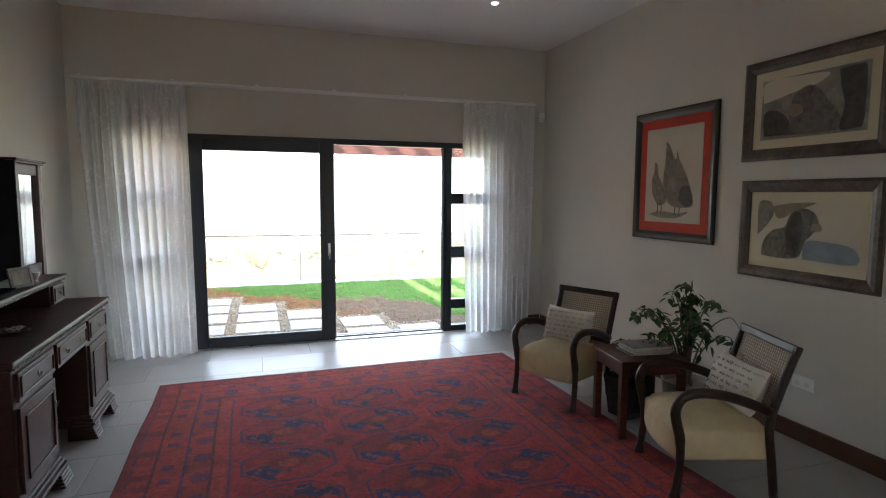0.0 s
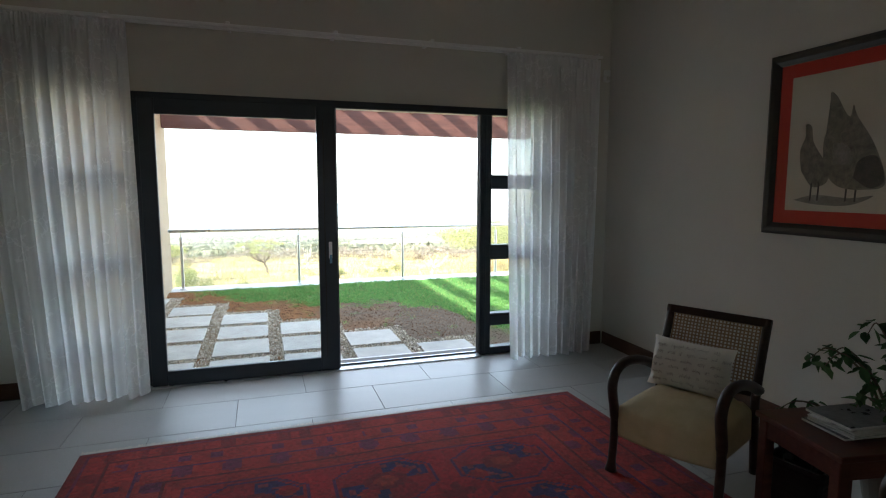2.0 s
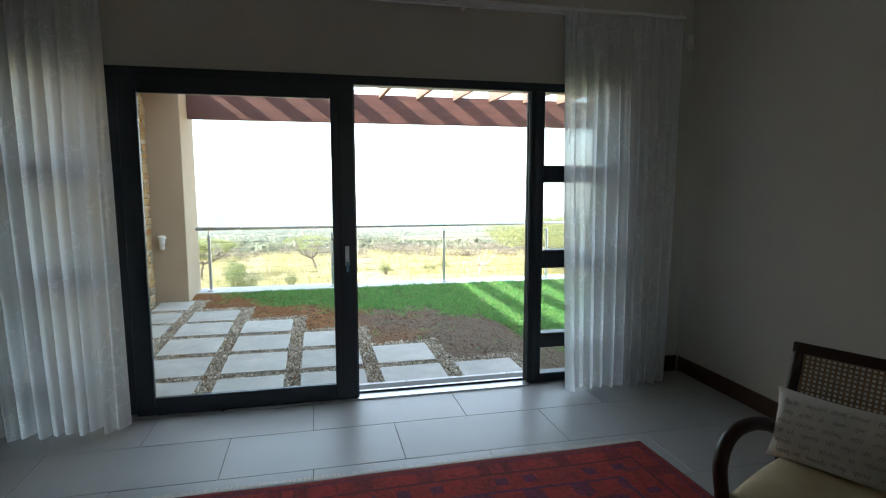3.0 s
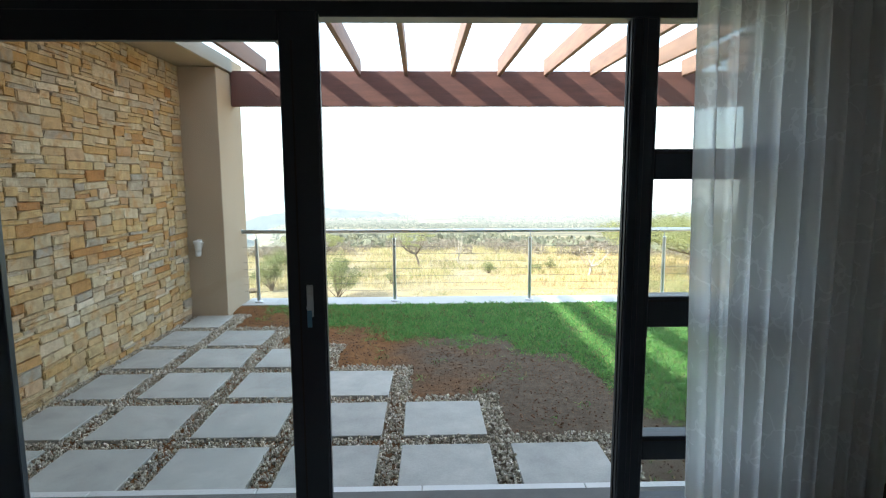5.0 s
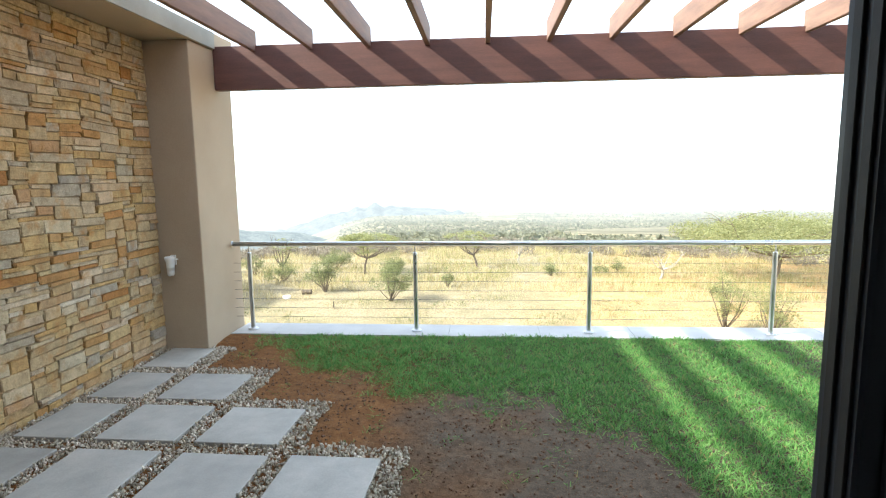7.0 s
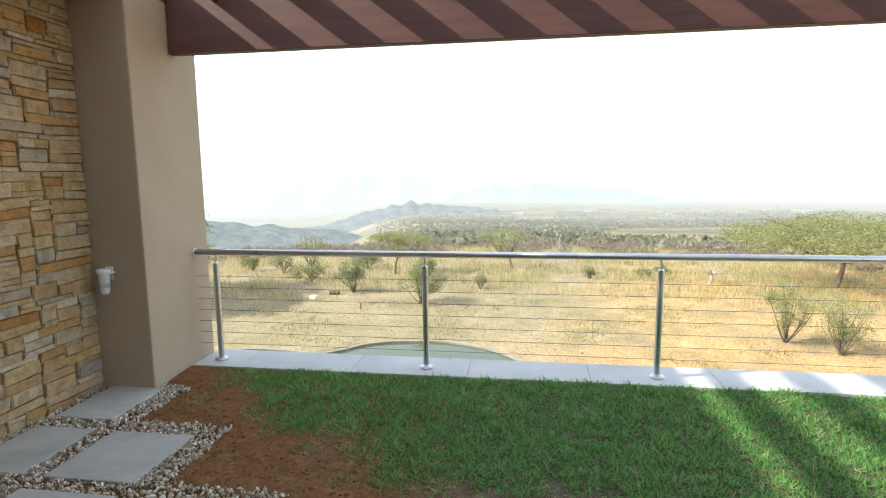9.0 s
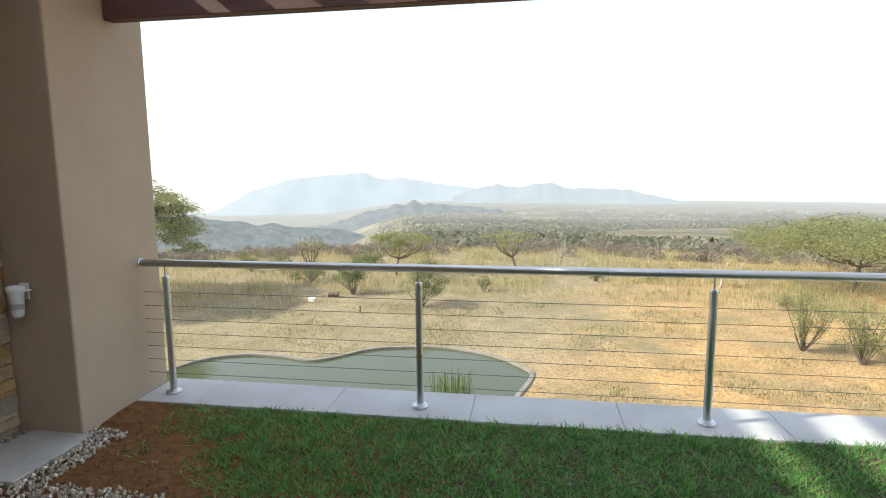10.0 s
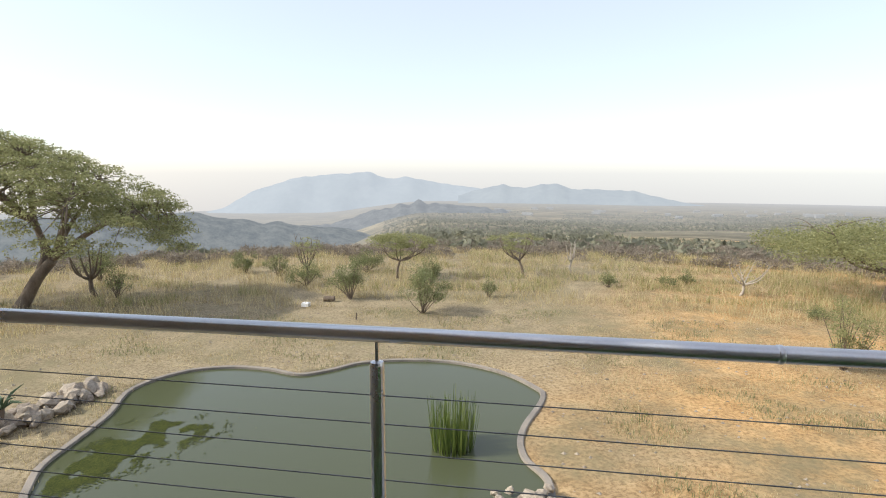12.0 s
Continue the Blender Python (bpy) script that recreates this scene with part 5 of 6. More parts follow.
bmesh.ops.recalc_face_normals(bm, faces=bm.faces[:])
M_pondkerb = surface("weathered_cement", (0.18, 0.16, 0.135), (0.31, 0.27, 0.22), 0.9, 1.5, 40, 0.3)
tagged(part("pond_edge", bm, M_pondkerb), "weathered cement rim round the pond", "pond rim", kind="structure")


# hazy ridges: the haze is painted into their colours and glow
def ridge(name, dist, phi0, phi1, crest, foot, depth, mat, rough, label):
    """A long hill seen from afar: crest(f) gives its height, f from 0 to 1 along it."""
    n, k = 90, 10
    verts, faces = [], []
    for i in range(n + 1):
        f = i / n
        a = radians(phi0 + (phi1 - phi0) * f)
        top = crest(f)
        for j in range(k + 1):
            s = j / k
            d = dist + depth * (s - 0.5) + dist * 0.02 * noise.noise(Vector((f * 8, s * 3, dist)))
            hh = foot + (top - foot) * math.sin(math.pi * s) ** 0.8
            hh += (top - foot) * rough * noise.noise(Vector((f * 26, s * 6, dist * 0.01))) * math.sin(math.pi * s)
            verts.append((ORG.x + d * math.sin(a), ORG.y + d * math.cos(a), hh))
    for i in range(n):
        for j in range(k):
            a = i * (k + 1) + j
            faces.append((a, a + 1, a + k + 2, a + k + 1))
    tagged(mesh_part(name, verts, faces, mat, smooth=True), label, "hill", kind="structure")


def bumps(base, *gs):
    return lambda f: base + sum(h * math.exp(-((f - c) / w) ** 2) for c, w, h in gs)


ridge("backdrop", 7000, -46, -20, bumps(-330, (0.25, 0.12, 60), (0.62, 0.25, 190)), -480, 900, distance_material("haze_far", (0.72, 0.79, 0.86), (0.74, 0.805, 0.87), 0.002, HAZE_GLOW), 0.03, "faint blue mountain almost lost in haze")
def crest_line(fs, hs, rough=6.0):
    return lambda f: float(np.interp(f, fs, hs)) + rough * noise.noise(Vector((f * 30, 0, 1)))


ridge("backdrop", 5000, -33, -4, crest_line([0, 0.07, 0.15, 0.30, 0.42, 0.54, 0.61, 0.70, 0.84, 1.0], [-330, -285, -157, -37, -5, 17, -37, -33, -100, -140]), -420, 1300, distance_material("haze_mid", (0.50, 0.55, 0.60), (0.53, 0.58, 0.625), 0.004, HAZE_GLOW), 0.04, "long blue-grey mountain in morning haze")
ridge("backdrop", 4000, -8, 17, crest_line([0, 0.09, 0.18, 0.26, 0.34, 0.40, 0.455, 0.57, 0.69, 0.79, 0.88, 1.0], [-150, -105, -73, -100, -69, -69, -102, -106, -112, -154, -185, -215]), -320, 900, distance_material("haze_mid_b", (0.44, 0.485, 0.53), (0.48, 0.525, 0.56), 0.004, HAZE_GLOW), 0.04, "blue-grey hills on the horizon in haze")
ridge("backdrop", 1500, -26, -1, crest_line([0, 0.2, 0.36, 0.56, 0.70, 0.86, 1.0], [-150, -132, -98, -72, -80, -92, -110], 1.5), -260, 500, distance_material("hazed_bush_hill", (0.27, 0.29, 0.315), (0.34, 0.36, 0.375), 0.03, HAZE_GLOW), 0.05, "bush-covered hill in light haze")
ridge("backdrop", 900, -62, -14, crest_line([0, 0.3, 0.57, 0.65, 0.74, 0.82, 0.87, 1.0], [-70, -56, -54, -66, -75, -82, -86, -105], 1.2), -190, 420, distance_material("hazed_bush_slope", (0.19, 0.215, 0.235), (0.28, 0.30, 0.305), 0.06, HAZE_GLOW), 0.05, "dark bush-covered valley slope")


# ---- vegetation ----
def quads(name, data, material, parent=None, label=""):
    v = np.asarray(data, dtype=np.float32).reshape(-1, 3)
    f = np.arange(len(v)).reshape(-1, 4)
    me = bpy.data.meshes.new(name)
    me.vertices.add(len(v))
    me.vertices.foreach_set("co", v.ravel())
    me.loops.add(len(v))
    me.loops.foreach_set("vertex_index", f.ravel())
    me.polygons.add(len(f))
    me.polygons.foreach_set("loop_start", np.arange(0, len(v), 4))
    me.update(calc_edges=True)
    me.materials.append(material)
    ob = new(name, me)
    if parent:
        ob.parent = parent
    if label:
        ob["label"] = label
    return ob


def sprigs(centres, n, size, spread, rng, droop=0.0):
    """Small leaf quads scattered in flattened clumps."""
    out = []
    for c, r in centres:
        k = max(4, int(n * r * r))
        p = rng.normal(0, 1, (k, 3))
        p /= np.linalg.norm(p, axis=1)[:, None]
        p *= (rng.uniform(0.15, 1, (k, 1)) ** 0.45) * r * np.array([1, 1, spread])
        p += np.array(c)
        d = rng.normal(0, 1, (k, 3)) * np.array([1, 1, 0.55])
        d[:, 2] -= droop
        d /= np.linalg.norm(d, axis=1)[:, None]
        s = np.cross(d, rng.normal(0, 1, (k, 3)))
        s /= np.linalg.norm(s, axis=1)[:, None] + 1e-6
        ln = rng.uniform(0.6, 1.3, (k, 1)) * size
        d, s = d * ln, s * ln * 0.22
        out.append(np.stack([p - s * 0.4, p + d * 0.5 - s, p + d, p + d * 0.5 + s], 1))
    return np.concatenate(out)


def acacia(x, y, height, reach, lean, seed, label, clumps=34, leaf=0.16, dens=260, flat=0.35, mat=None, zbase=None, bare=False, thick=0.05, crown=0.62, category="tree", name="acacia_tree", off=0.0):
    rng = np.random.default_rng(seed)
    z0 = ground_z(x, y) - 0.1 if zbase is None else zbase
    th = thing(name, pose(x, y, z0), label, category)
    bm = bmesh.new()
    fork = height * rng.uniform(0.30, 0.42)
    lx, ly = lean
    trunk = smooth_line([(0, 0, 0), (lx * 0.25 + rng.normal(0, 0.03) * height, ly * 0.25, fork * 0.5), (lx * 0.5, ly * 0.5, fork)], 5)
    tube(bm, trunk, [thick * height * (1 - 0.35 * i / len(trunk)) for i in range(len(trunk))], 8)
    tips = []
    base = Vector(trunk[-1])
    for k in range(7):
        a = 2 * math.pi * (k + rng.uniform(-0.3, 0.3)) / 7
        rr = reach * rng.uniform(0.45, 0.8)
        end = base + Vector((lx * 0.5 + off + rr * math.cos(a), ly * 0.5 + rr * math.sin(a) * 0.9, (height * rng.uniform(0.78, 0.95)) - fork))
        midp = base + Vector(((end.x - base.x) * 0.62 + rng.normal(0, 0.06) * reach, (end.y - base.y) * 0.62 + rng.normal(0, 0.06) * reach, (end.z - base.z) * rng.uniform(0.25, 0.45)))
        limb = smooth_line([base, midp, end], 6)
        tube(bm, limb, [thick * height * 0.55 * (1 - 0.85 * i / len(limb)) for i in range(len(limb))], 6)
        for q in (limb[5], limb[8], limb[-1]):
            for _ in range(2):
                t = q + Vector((rng.normal(0, 0.16) * reach, rng.normal(0, 0.16) * reach, rng.uniform(0.02, 0.15) * height))
                tube(bm, smooth_line([q, q.lerp(t, 0.5) + Vector((0, 0, 0.03 * height)), t], 3), [thick * height * 0.16, thick * height * 0.14, thick * height * 0.12, thick * height * 0.1, thick * height * 0.08, thick * height * 0.06, thick * height * 0.04], 4)
                tips.append(t)
    part("trunk", bm, M_dead if bare else M_bark, th, smooth=True)
    if not bare:
        cs = []
        for k in range(clumps):
            t = tips[k % len(tips)]
            a = rng.uniform(0, 2 * math.pi)
            rr = reach * math.sqrt(rng.uniform(0, 1)) * 0.92
            dome = math.sqrt(max(0, 1 - (rr / reach) ** 2 * 0.75))
            p = Vector((lx + off + rr * math.cos(a), ly + rr * math.sin(a), height * (crown + (0.97 - crown) * dome * rng.uniform(0.55, 1))))
            if k % 3 == 0:
                p = t + Vector((0, 0, 0.05 * height))
            cs.append((tuple(p), reach * rng.uniform(0.11, 0.25)))
        quads("crown", sprigs(cs, dens, leaf, flat, rng, 0.25), mat or M_acacia, th, "feathery olive-green canopy with gaps")
    return th


def umbrella_acacia(x, y, label):
    """A leaning trunk, long limbs and a wide canopy that droops to one side."""
    rng = np.random.default_rng(3)
    th = thing("acacia_tree", pose(x, y, ground_z(x, y) - 0.15, 0, 0, 9.6), label, "tree")

    def top(u, v):
        h = float(np.interp(u, [-9.5, -6, -2.5, -0.7, 1.8, 3.9, 6.2, 7.7], [6.6, 8.3, 8.9, 8.6, 7.8, 6.9, 5.8, 4.4]))
        return h - 0.045 * v * v

    bm = bmesh.new()
    trunk = smooth_line([(-0.1, 0, 0), (0.35, 0.05, 0.7), (0.95, 0, 1.6), (1.7, 0.1, 2.5)], 5)
    tube(bm, trunk, [0.33 - 0.11 * i / len(trunk) for i in range(len(trunk))], 10)
    second = smooth_line([(0.95, 0, 1.6), (1.0, 0.6, 2.8), (0.2, 1.2, 4.2)], 5)
    tube(bm, second, [0.20 - 0.06 * i / len(second) for i in range(len(second))], 8)
    nodes_ = []
    for src, u, v in ((0, 6.3, -0.8), (0, 6.0, 2.4), (0, 4.6, -2.8), (0, 3.6, 1.0), (0, 2.2, 3.6), (0, 1.2, -3.4), (1, -1.5, 2.8), (1, -4.2, 0.8), (1, -3.0, -2.6), (1, -6.8, 2.0), (1, -6.0, -1.8), (1, 0.6, 0.6)):
        a = Vector(trunk[-1] if src == 0 else second[-1])
        b = Vector((u, v, top(u, v) - 0.75))
        bend = a.lerp(b, 0.35) + Vector((rng.normal(0, 0.25), rng.normal(0, 0.25), 0.35 if src == 0 else 0.1))
        bend2 = a.lerp(b, 0.7) + Vector((rng.normal(0, 0.2), rng.normal(0, 0.2), 0.25))
        limb = smooth_line([a, bend, bend2, b], 6)
        tube(bm, limb, [0.135 * (1 - 0.85 * i / len(limb)) for i in range(len(limb))], 7)
        nodes_ += [q for q in limb[5:]]
    cs = []
    while len(cs) < 470:
        u, v = rng.uniform(-9.3, 7.6), rng.uniform(-4.6, 4.6)
        if ((u + 0.85) / 8.5) ** 4 + (v / 4.8) ** 2 > 1 or noise.noise(Vector((u * 0.8, v * 0.8, 4))) < -0.30:
            continue
        drop = rng.uniform(0, 1) ** 1.3 * float(np.interp(u, [-9, -2, 2, 6, 8.6], [1.6, 1.9, 2.6, 2.3, 1.2])) + 0.05
        c = Vector((u, v, top(u, v) - drop))
        near = min(nodes_, key=lambda q: (q - c).length + (0.6 if q.z > c.z else 0))
        tube(bm, smooth_line([near, near.lerp(c, 0.5) + Vector((rng.normal(0, 0.1), rng.normal(0, 0.1), 0.10)), c], 3), [0.036, 0.031, 0.026, 0.022, 0.018, 0.014, 0.008], 4)
        cs.append((tuple(c), rng.uniform(0.38, 0.80)))
    part("trunk", bm, M_bark, th, smooth=True)
    leaves = sprigs(cs, 400, 0.13, 0.32, rng, 0.45)
    # thin sprays hang and stick out all round the rim
    wisps = []
    for c, r in cs:
        for _ in range(4):
            a = rng.uniform(0, 6.28)
            p = Vector(c) + Vector((math.cos(a), math.sin(a), 0)) * r
            wisps += [((p.x + math.cos(a) * 0.09 * q, p.y + math.sin(a) * 0.09 * q, p.z + rng.uniform(-0.03, 0.10) - 0.02 * q * q), 0.11) for q in range(5)]
    quads("crown", np.concatenate([leaves, sprigs(wisps, 420, 0.10, 0.8, rng, 0.5)]), M_acacia, th, "feathery olive-green canopy with gaps")
    return th


def shrub(x, y, height, width, seed, label, mat=None, dens=1300, leaf=0.075):
    rng = np.random.default_rng(seed)
    z0 = ground_z(x, y) - 0.05
    th = thing("bush", pose(x, y, z0), label, "bush")
    bm = bmesh.new()
    cs = []
    for k in range(17):
        a = rng.uniform(0, 2 * math.pi)
        rr = width * 0.5 * rng.uniform(0.05, 1.0) ** 0.7
        tip = Vector((rr * math.cos(a), rr * math.sin(a), height * rng.uniform(0.42, 1.0) * (1 - 0.35 * (rr / (0.5 * width)) ** 2)))
        ln = smooth_line([(rng.normal(0, 0.04), rng.normal(0, 0.04), 0), tip * 0.5 + Vector((rng.normal(0, 0.06), rng.normal(0, 0.06), 0.05)), tip], 4)
        tube(bm, ln, [0.018 * height * (1 - 0.85 * i / len(ln)) * 0.6 for i in range(len(ln))], 5)
        cs.append((tuple(tip), width * rng.uniform(0.09, 0.17)))
        for f_ in (0.55, 0.78):
            q = tip * f_ + Vector((rng.normal(0, 0.07), rng.normal(0, 0.07), 0.05)) * width
            if q.z > 0.12 * height:
                cs.append((tuple(q), width * rng.uniform(0.07, 0.14)))
    part("branch_frame", bm, M_bark, th)
    quads("foliage", sprigs(cs, dens, leaf, 0.8, rng), mat or M_bush, th, "loose grey-green leaves with gaps")
    return th


umbrella_acacia(-22.7, 32.4, "large spreading flat-topped acacia beside the pond")
acacia(-21.0, 35.2, 2.9, 1.5, (-0.6, 0), 8, "smaller acacia behind the spreading one", 30, 0.12, 420, 0.5, thick=0.05)
shrub(-19.9, 35.4, 1.9, 1.5, 21, "small round dark green bush in dry grass")
acacia(-12.2, 41.5, 2.9, 1.05, (0.3, 0), 12, "sparse little acacia in dry grass", 34, 0.10, 700, 0.5, thick=0.03)
acacia(-6.9, 43.4, 3.0, 2.3, (0.3, 0), 14, "flat-topped green acacia in dry grass", 60, 0.11, 620, 0.34, thick=0.03, crown=0.70)
acacia(0.8, 45.8, 2.9, 1.9, (-0.5, 0), 16, "thin flat-topped acacia with forked trunk", 44, 0.10, 520, 0.3, thick=0.035, crown=0.72)
acacia(3.9, 47.4, 2.3, 0.55, (0, 0), 18, "bare dead tree trunk in the grass", bare=True, name="dead_tree", thick=0.035)
acacia(12.4, 41.5, 2.0, 1.6, (0.3, 0), 20, "bleached fallen dead tree", bare=True, name="dead_tree", thick=0.045)
acacia(19.2, 41.4, 4.1, 6.4, (0.6, 0), 23, "wide low acacia with heavy branches", 190, 0.13, 150, 0.42, thick=0.04, crown=0.40)
shrub(11.6, 29.6, 2.5, 1.9, 31, "light green young tree by the bare ground", M_acacia)
shrub(12.9, 28.3, 2.4, 2.1, 33, "light green multi-stemmed bush by the bare ground", M_acacia)
shrub(-3.5, 34.6, 2.3, 2.7, 35, "open green bush at the edge of the grass")
shrub(-7.7, 36.8, 2.4, 2.5, 36, "grey-green bush at the edge of the grass")
for k, (x, y, h, w) in enumerate(((-11.5, 40, 1.7, 2.0), (-14.6, 43, 1.5, 1.8), (-4.3, 41, 1.7, 1.9), (-0.8, 38.5, 1.3, 1.0), (5.7, 42.5, 0.9, 1.3), (9.1, 43.5, 0.8, 1.2), (10.4, 44.5, 0.9, 1.1), (-17.5, 44, 1.6, 2.0), (-9.5, 45.5, 1.6, 2.6), (14.0, 36.5, 0.8, 1.1), (19.5, 33, 1.6, 1.8), (-25, 40, 2.0, 2.4))):
    shrub(x, y, h, w, 50 + k, "grey-green bush in tall dry grass")


# grasses and scrub, uncountable
def in_view_fan(rng, n, d0, d1, p0=-52, p1=36, power=1.0):
    a = np.radians(rng.uniform(p0, p1, n))
    d = d0 + (d1 - d0) * rng.uniform(0, 1, n) ** power
    return ORG.x + d * np.sin(a), ORG.y + d * np.cos(a), d


def grass_field(name, n, d0, d1, h0, h1, width, material, seed, label, keep=None, power=1.0):
    rng = np.random.default_rng(seed)
    xs, ys, ds_ = in_view_fan(rng, n, d0, d1, power=power)
    out = []
    for x, y, d in zip(xs, ys, ds_):
        c = noise.noise(Vector((x / 3.0, y / 2.2, 5.0)))
        if keep and not keep(x, y, d, c):
            continue
        z = ground_z(x, y)
        for _ in range(3):
            bx, by = x + rng.normal(0, 0.10), y + rng.normal(0, 0.10)
            h = rng.uniform(h0, h1) * (1 + 0.5 * c)
            a = rng.uniform(0, 6.28)
            wx, wy = math.cos(a) * width, math.sin(a) * width
            tx, ty = bx + rng.normal(0, 0.28) * h, by + rng.normal(0, 0.28) * h
            out.append(((bx - wx, by - wy, z), (bx + wx, by + wy, z), (tx + wx * 0.3, ty + wy * 0.3, z + h), (tx - wx * 0.3, ty - wy * 0.3, z + h)))
    tagged(quads(name, out, material), label, "grass", kind="stuff")


grass_field("tall_dry_grass", 30000, 26.5, 62, 0.14, 0.50, 0.011, M_drygrass, 5, "tall straw-yellow savanna grass", lambda x, y, d, c: c > -0.22 and d > 27 + 2.5 * noise.noise(Vector((x / 5, y / 5, 1))), 0.8)
grass_field("short_dry_grass", 26000, 9, 34, 0.03, 0.11, 0.007, M_drygrass, 6, "short cropped dry grass tufts", lambda x, y, d, c: c > (-0.15 if x < 0 or y > 27 else 0.12) and not in_pond(x, y) and y > 14)

grass_field("green_tinged_grass", 12000, 30, 52, 0.14, 0.42, 0.011, M_greengrass, 7, "yellow-green grass in the damp hollow", lambda x, y, d, c: (x > -6 and c > -0.05) or c > 0.22)
grass_field("weed_tufts", 12000, 9, 26, 0.03, 0.12, 0.009, M_bush, 15, "low grey-green weeds on the sandy ground", lambda x, y, d, c: c > 0.22 and not in_pond(x, y) and y > 15)
rng = np.random.default_rng(9)
cs = []
xs, ys, dd = in_view_fan(rng, 26000, 55, 1700, -50, 38, 1.5)
for x, y, d in zip(xs, ys, dd):
    if noise.noise(Vector((x / (14 + d * 0.22), y / (14 + d * 0.22), 2))) < -0.22:
        continue
    r = rng.uniform(0.25, 0.62) * (1 + d / 700) * (1.9 if rng.uniform() < 0.05 else 1)
    cs.append(((x, y, ground_z(x, y) + r * 0.45), r))
def clump_quads(cs, k, rng):
    out = []
    for c, r in cs:
        p = rng.normal(0, 1, (k, 3))
        p /= np.linalg.norm(p, axis=1)[:, None]
        p = p * r * np.array([1, 1, 0.7]) * rng.uniform(0.4, 1, (k, 1)) + np.array(c)
        d = rng.normal(0, 1, (k, 3)) * r * 0.17
        s = rng.normal(0, 1, (k, 3)) * r * 0.030
        out.append(np.stack([p - d, p + s, p + d, p - s], 1))
    return np.concatenate(out)


belt = []
xs, ys, dd = in_view_fan(rng, 1700, 44, 82, -50, 38, 0.9)
for x, y, d in zip(xs, ys, dd):
    r = rng.uniform(0.35, 0.85)
    if noise.noise(Vector((x / 6, y / 4, 8))) > -0.15:
        belt.append(((x, y, ground_z(x, y) + r * 0.55), r))
M_thorn = leaf_material("thorn_scrub", (0.19, 0.16, 0.125), (0.31, 0.265, 0.205), 0.35)
tagged(quads("thorn_scrub", clump_quads(belt, 130, rng), M_thorn), "belt of leafless brown thorn scrub behind the grass", "scrub", kind="stuff")
pts = []
for c, r in cs:
    k = 15
    p = rng.normal(0, 1, (k, 3))
    p /= np.linalg.norm(p, axis=1)[:, None]
    p = p * r * np.array([1, 1, 0.6]) * rng.uniform(0.5, 1, (k, 1)) + np.array(c)
    d = rng.normal(0, 1, (k, 3)) * r * 0.34
    s = rng.normal(0, 1, (k, 3)) * r * 0.24
    pts.append(np.stack([p - d, p + s, p + d, p - s], 1))
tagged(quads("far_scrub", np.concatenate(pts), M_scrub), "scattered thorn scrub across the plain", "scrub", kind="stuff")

# far homesteads
# whitewash with a haze glow put into its colour
M_far_house = distance_material("hazed_whitewash", (0.70, 0.72, 0.74), (0.80, 0.80, 0.80), 0.05, HAZE_GLOW * 0.5)
rng = random.Random(5)
for k in range(26):
    a = radians(rng.uniform(-5, 27))
    d = rng.uniform(1300, 2400)
    x, y = ORG.x + d * math.sin(a), ORG.y + d * math.cos(a)
    z = ground_z(x, y)
    w, h = rng.uniform(8, 26), rng.uniform(4, 6)
    hs = thing("homestead", pose(x, y, z, 0, 0, rng.uniform(-20, 20)), "tiny pale house far across the plain", "house", "far homesteads")
    part("wall", cuboid(-w / 2, w / 2, -4, 4, -6, h), M_far_house, hs)
    bm = bmesh.new()
    v = [bm.verts.new(p) for p in ((-w / 2 - 0.5, -4.5, h), (w / 2 + 0.5, -4.5, h), (w / 2 + 0.5, 4.5, h), (-w / 2 - 0.5, 4.5, h), (-w / 2 - 0.5, 0, h + 2), (w / 2 + 0.5, 0, h + 2))]
    for f in ((0, 1, 5, 4), (2, 3, 4, 5), (1, 2, 5), (3, 0, 4), (3, 2, 1, 0)):
        bm.faces.new([v[i] for i in f])
    part("roof", bm, M_far_house, hs)

# reeds in the pond
reed = thing("reeds", pose(-0.24, 22.35, PZ - 0.3), "upright green reed clump standing in the pond", "reeds")
rng = np.random.default_rng(2)
out = []
for k in range(420):
    a, r = rng.uniform(0, 6.28), 0.46 * math.sqrt(rng.uniform(0, 1))
    bx, by = r * math.cos(a), r * math.sin(a)
    h = rng.uniform(0.8, 1.62)
    tx, ty = bx * 1.25 + rng.normal(0, 0.06), by * 1.25 + rng.normal(0, 0.06)
    t = rng.uniform(0, 6.28)
    wx, wy = 0.011 * math.cos(t), 0.011 * math.sin(t)
    out.append(((bx - wx, by - wy, 0), (bx + wx, by + wy, 0), (tx + wx * 0.3, ty + wy * 0.3, h), (tx - wx * 0.3, ty - wy * 0.3, h)))
tagged(quads("reed_clump", out, M_reed, reed), kind="stuff")


# water weed spreading below the near bank
rng = np.random.default_rng(77)
out = []
for k in range(16000):
    t = rng.uniform(0, 1)
    x = -8.4 + 1.2 * t + rng.normal(0, 0.5) * (0.6 + 0.6 * t)
    y = 19.1 + 3.3 * t + rng.normal(0, 0.30)
    g = noise.noise(Vector((x * 2.4, y * 1.6, 2)))
    if not in_pond(x - 0.3, y) or g < -0.28 + 0.40 * t:
        continue
    a, ln, w = rng.normal(1.2, 0.7), rng.uniform(0.05, 0.15), rng.uniform(0.010, 0.022)
    dx, dy_ = math.cos(a) * ln, math.sin(a) * ln
    z = PZ - 0.016 + rng.uniform(0, 0.006)
    out.append(((x, y, z), (x + dx * 0.5 - dy_ * w / ln, y + dy_ * 0.5 + dx * w / ln, z + 0.004), (x + dx, y + dy_, z), (x + dx * 0.5 + dy_ * w / ln, y + dy_ * 0.5 - dx * w / ln, z + 0.004)))
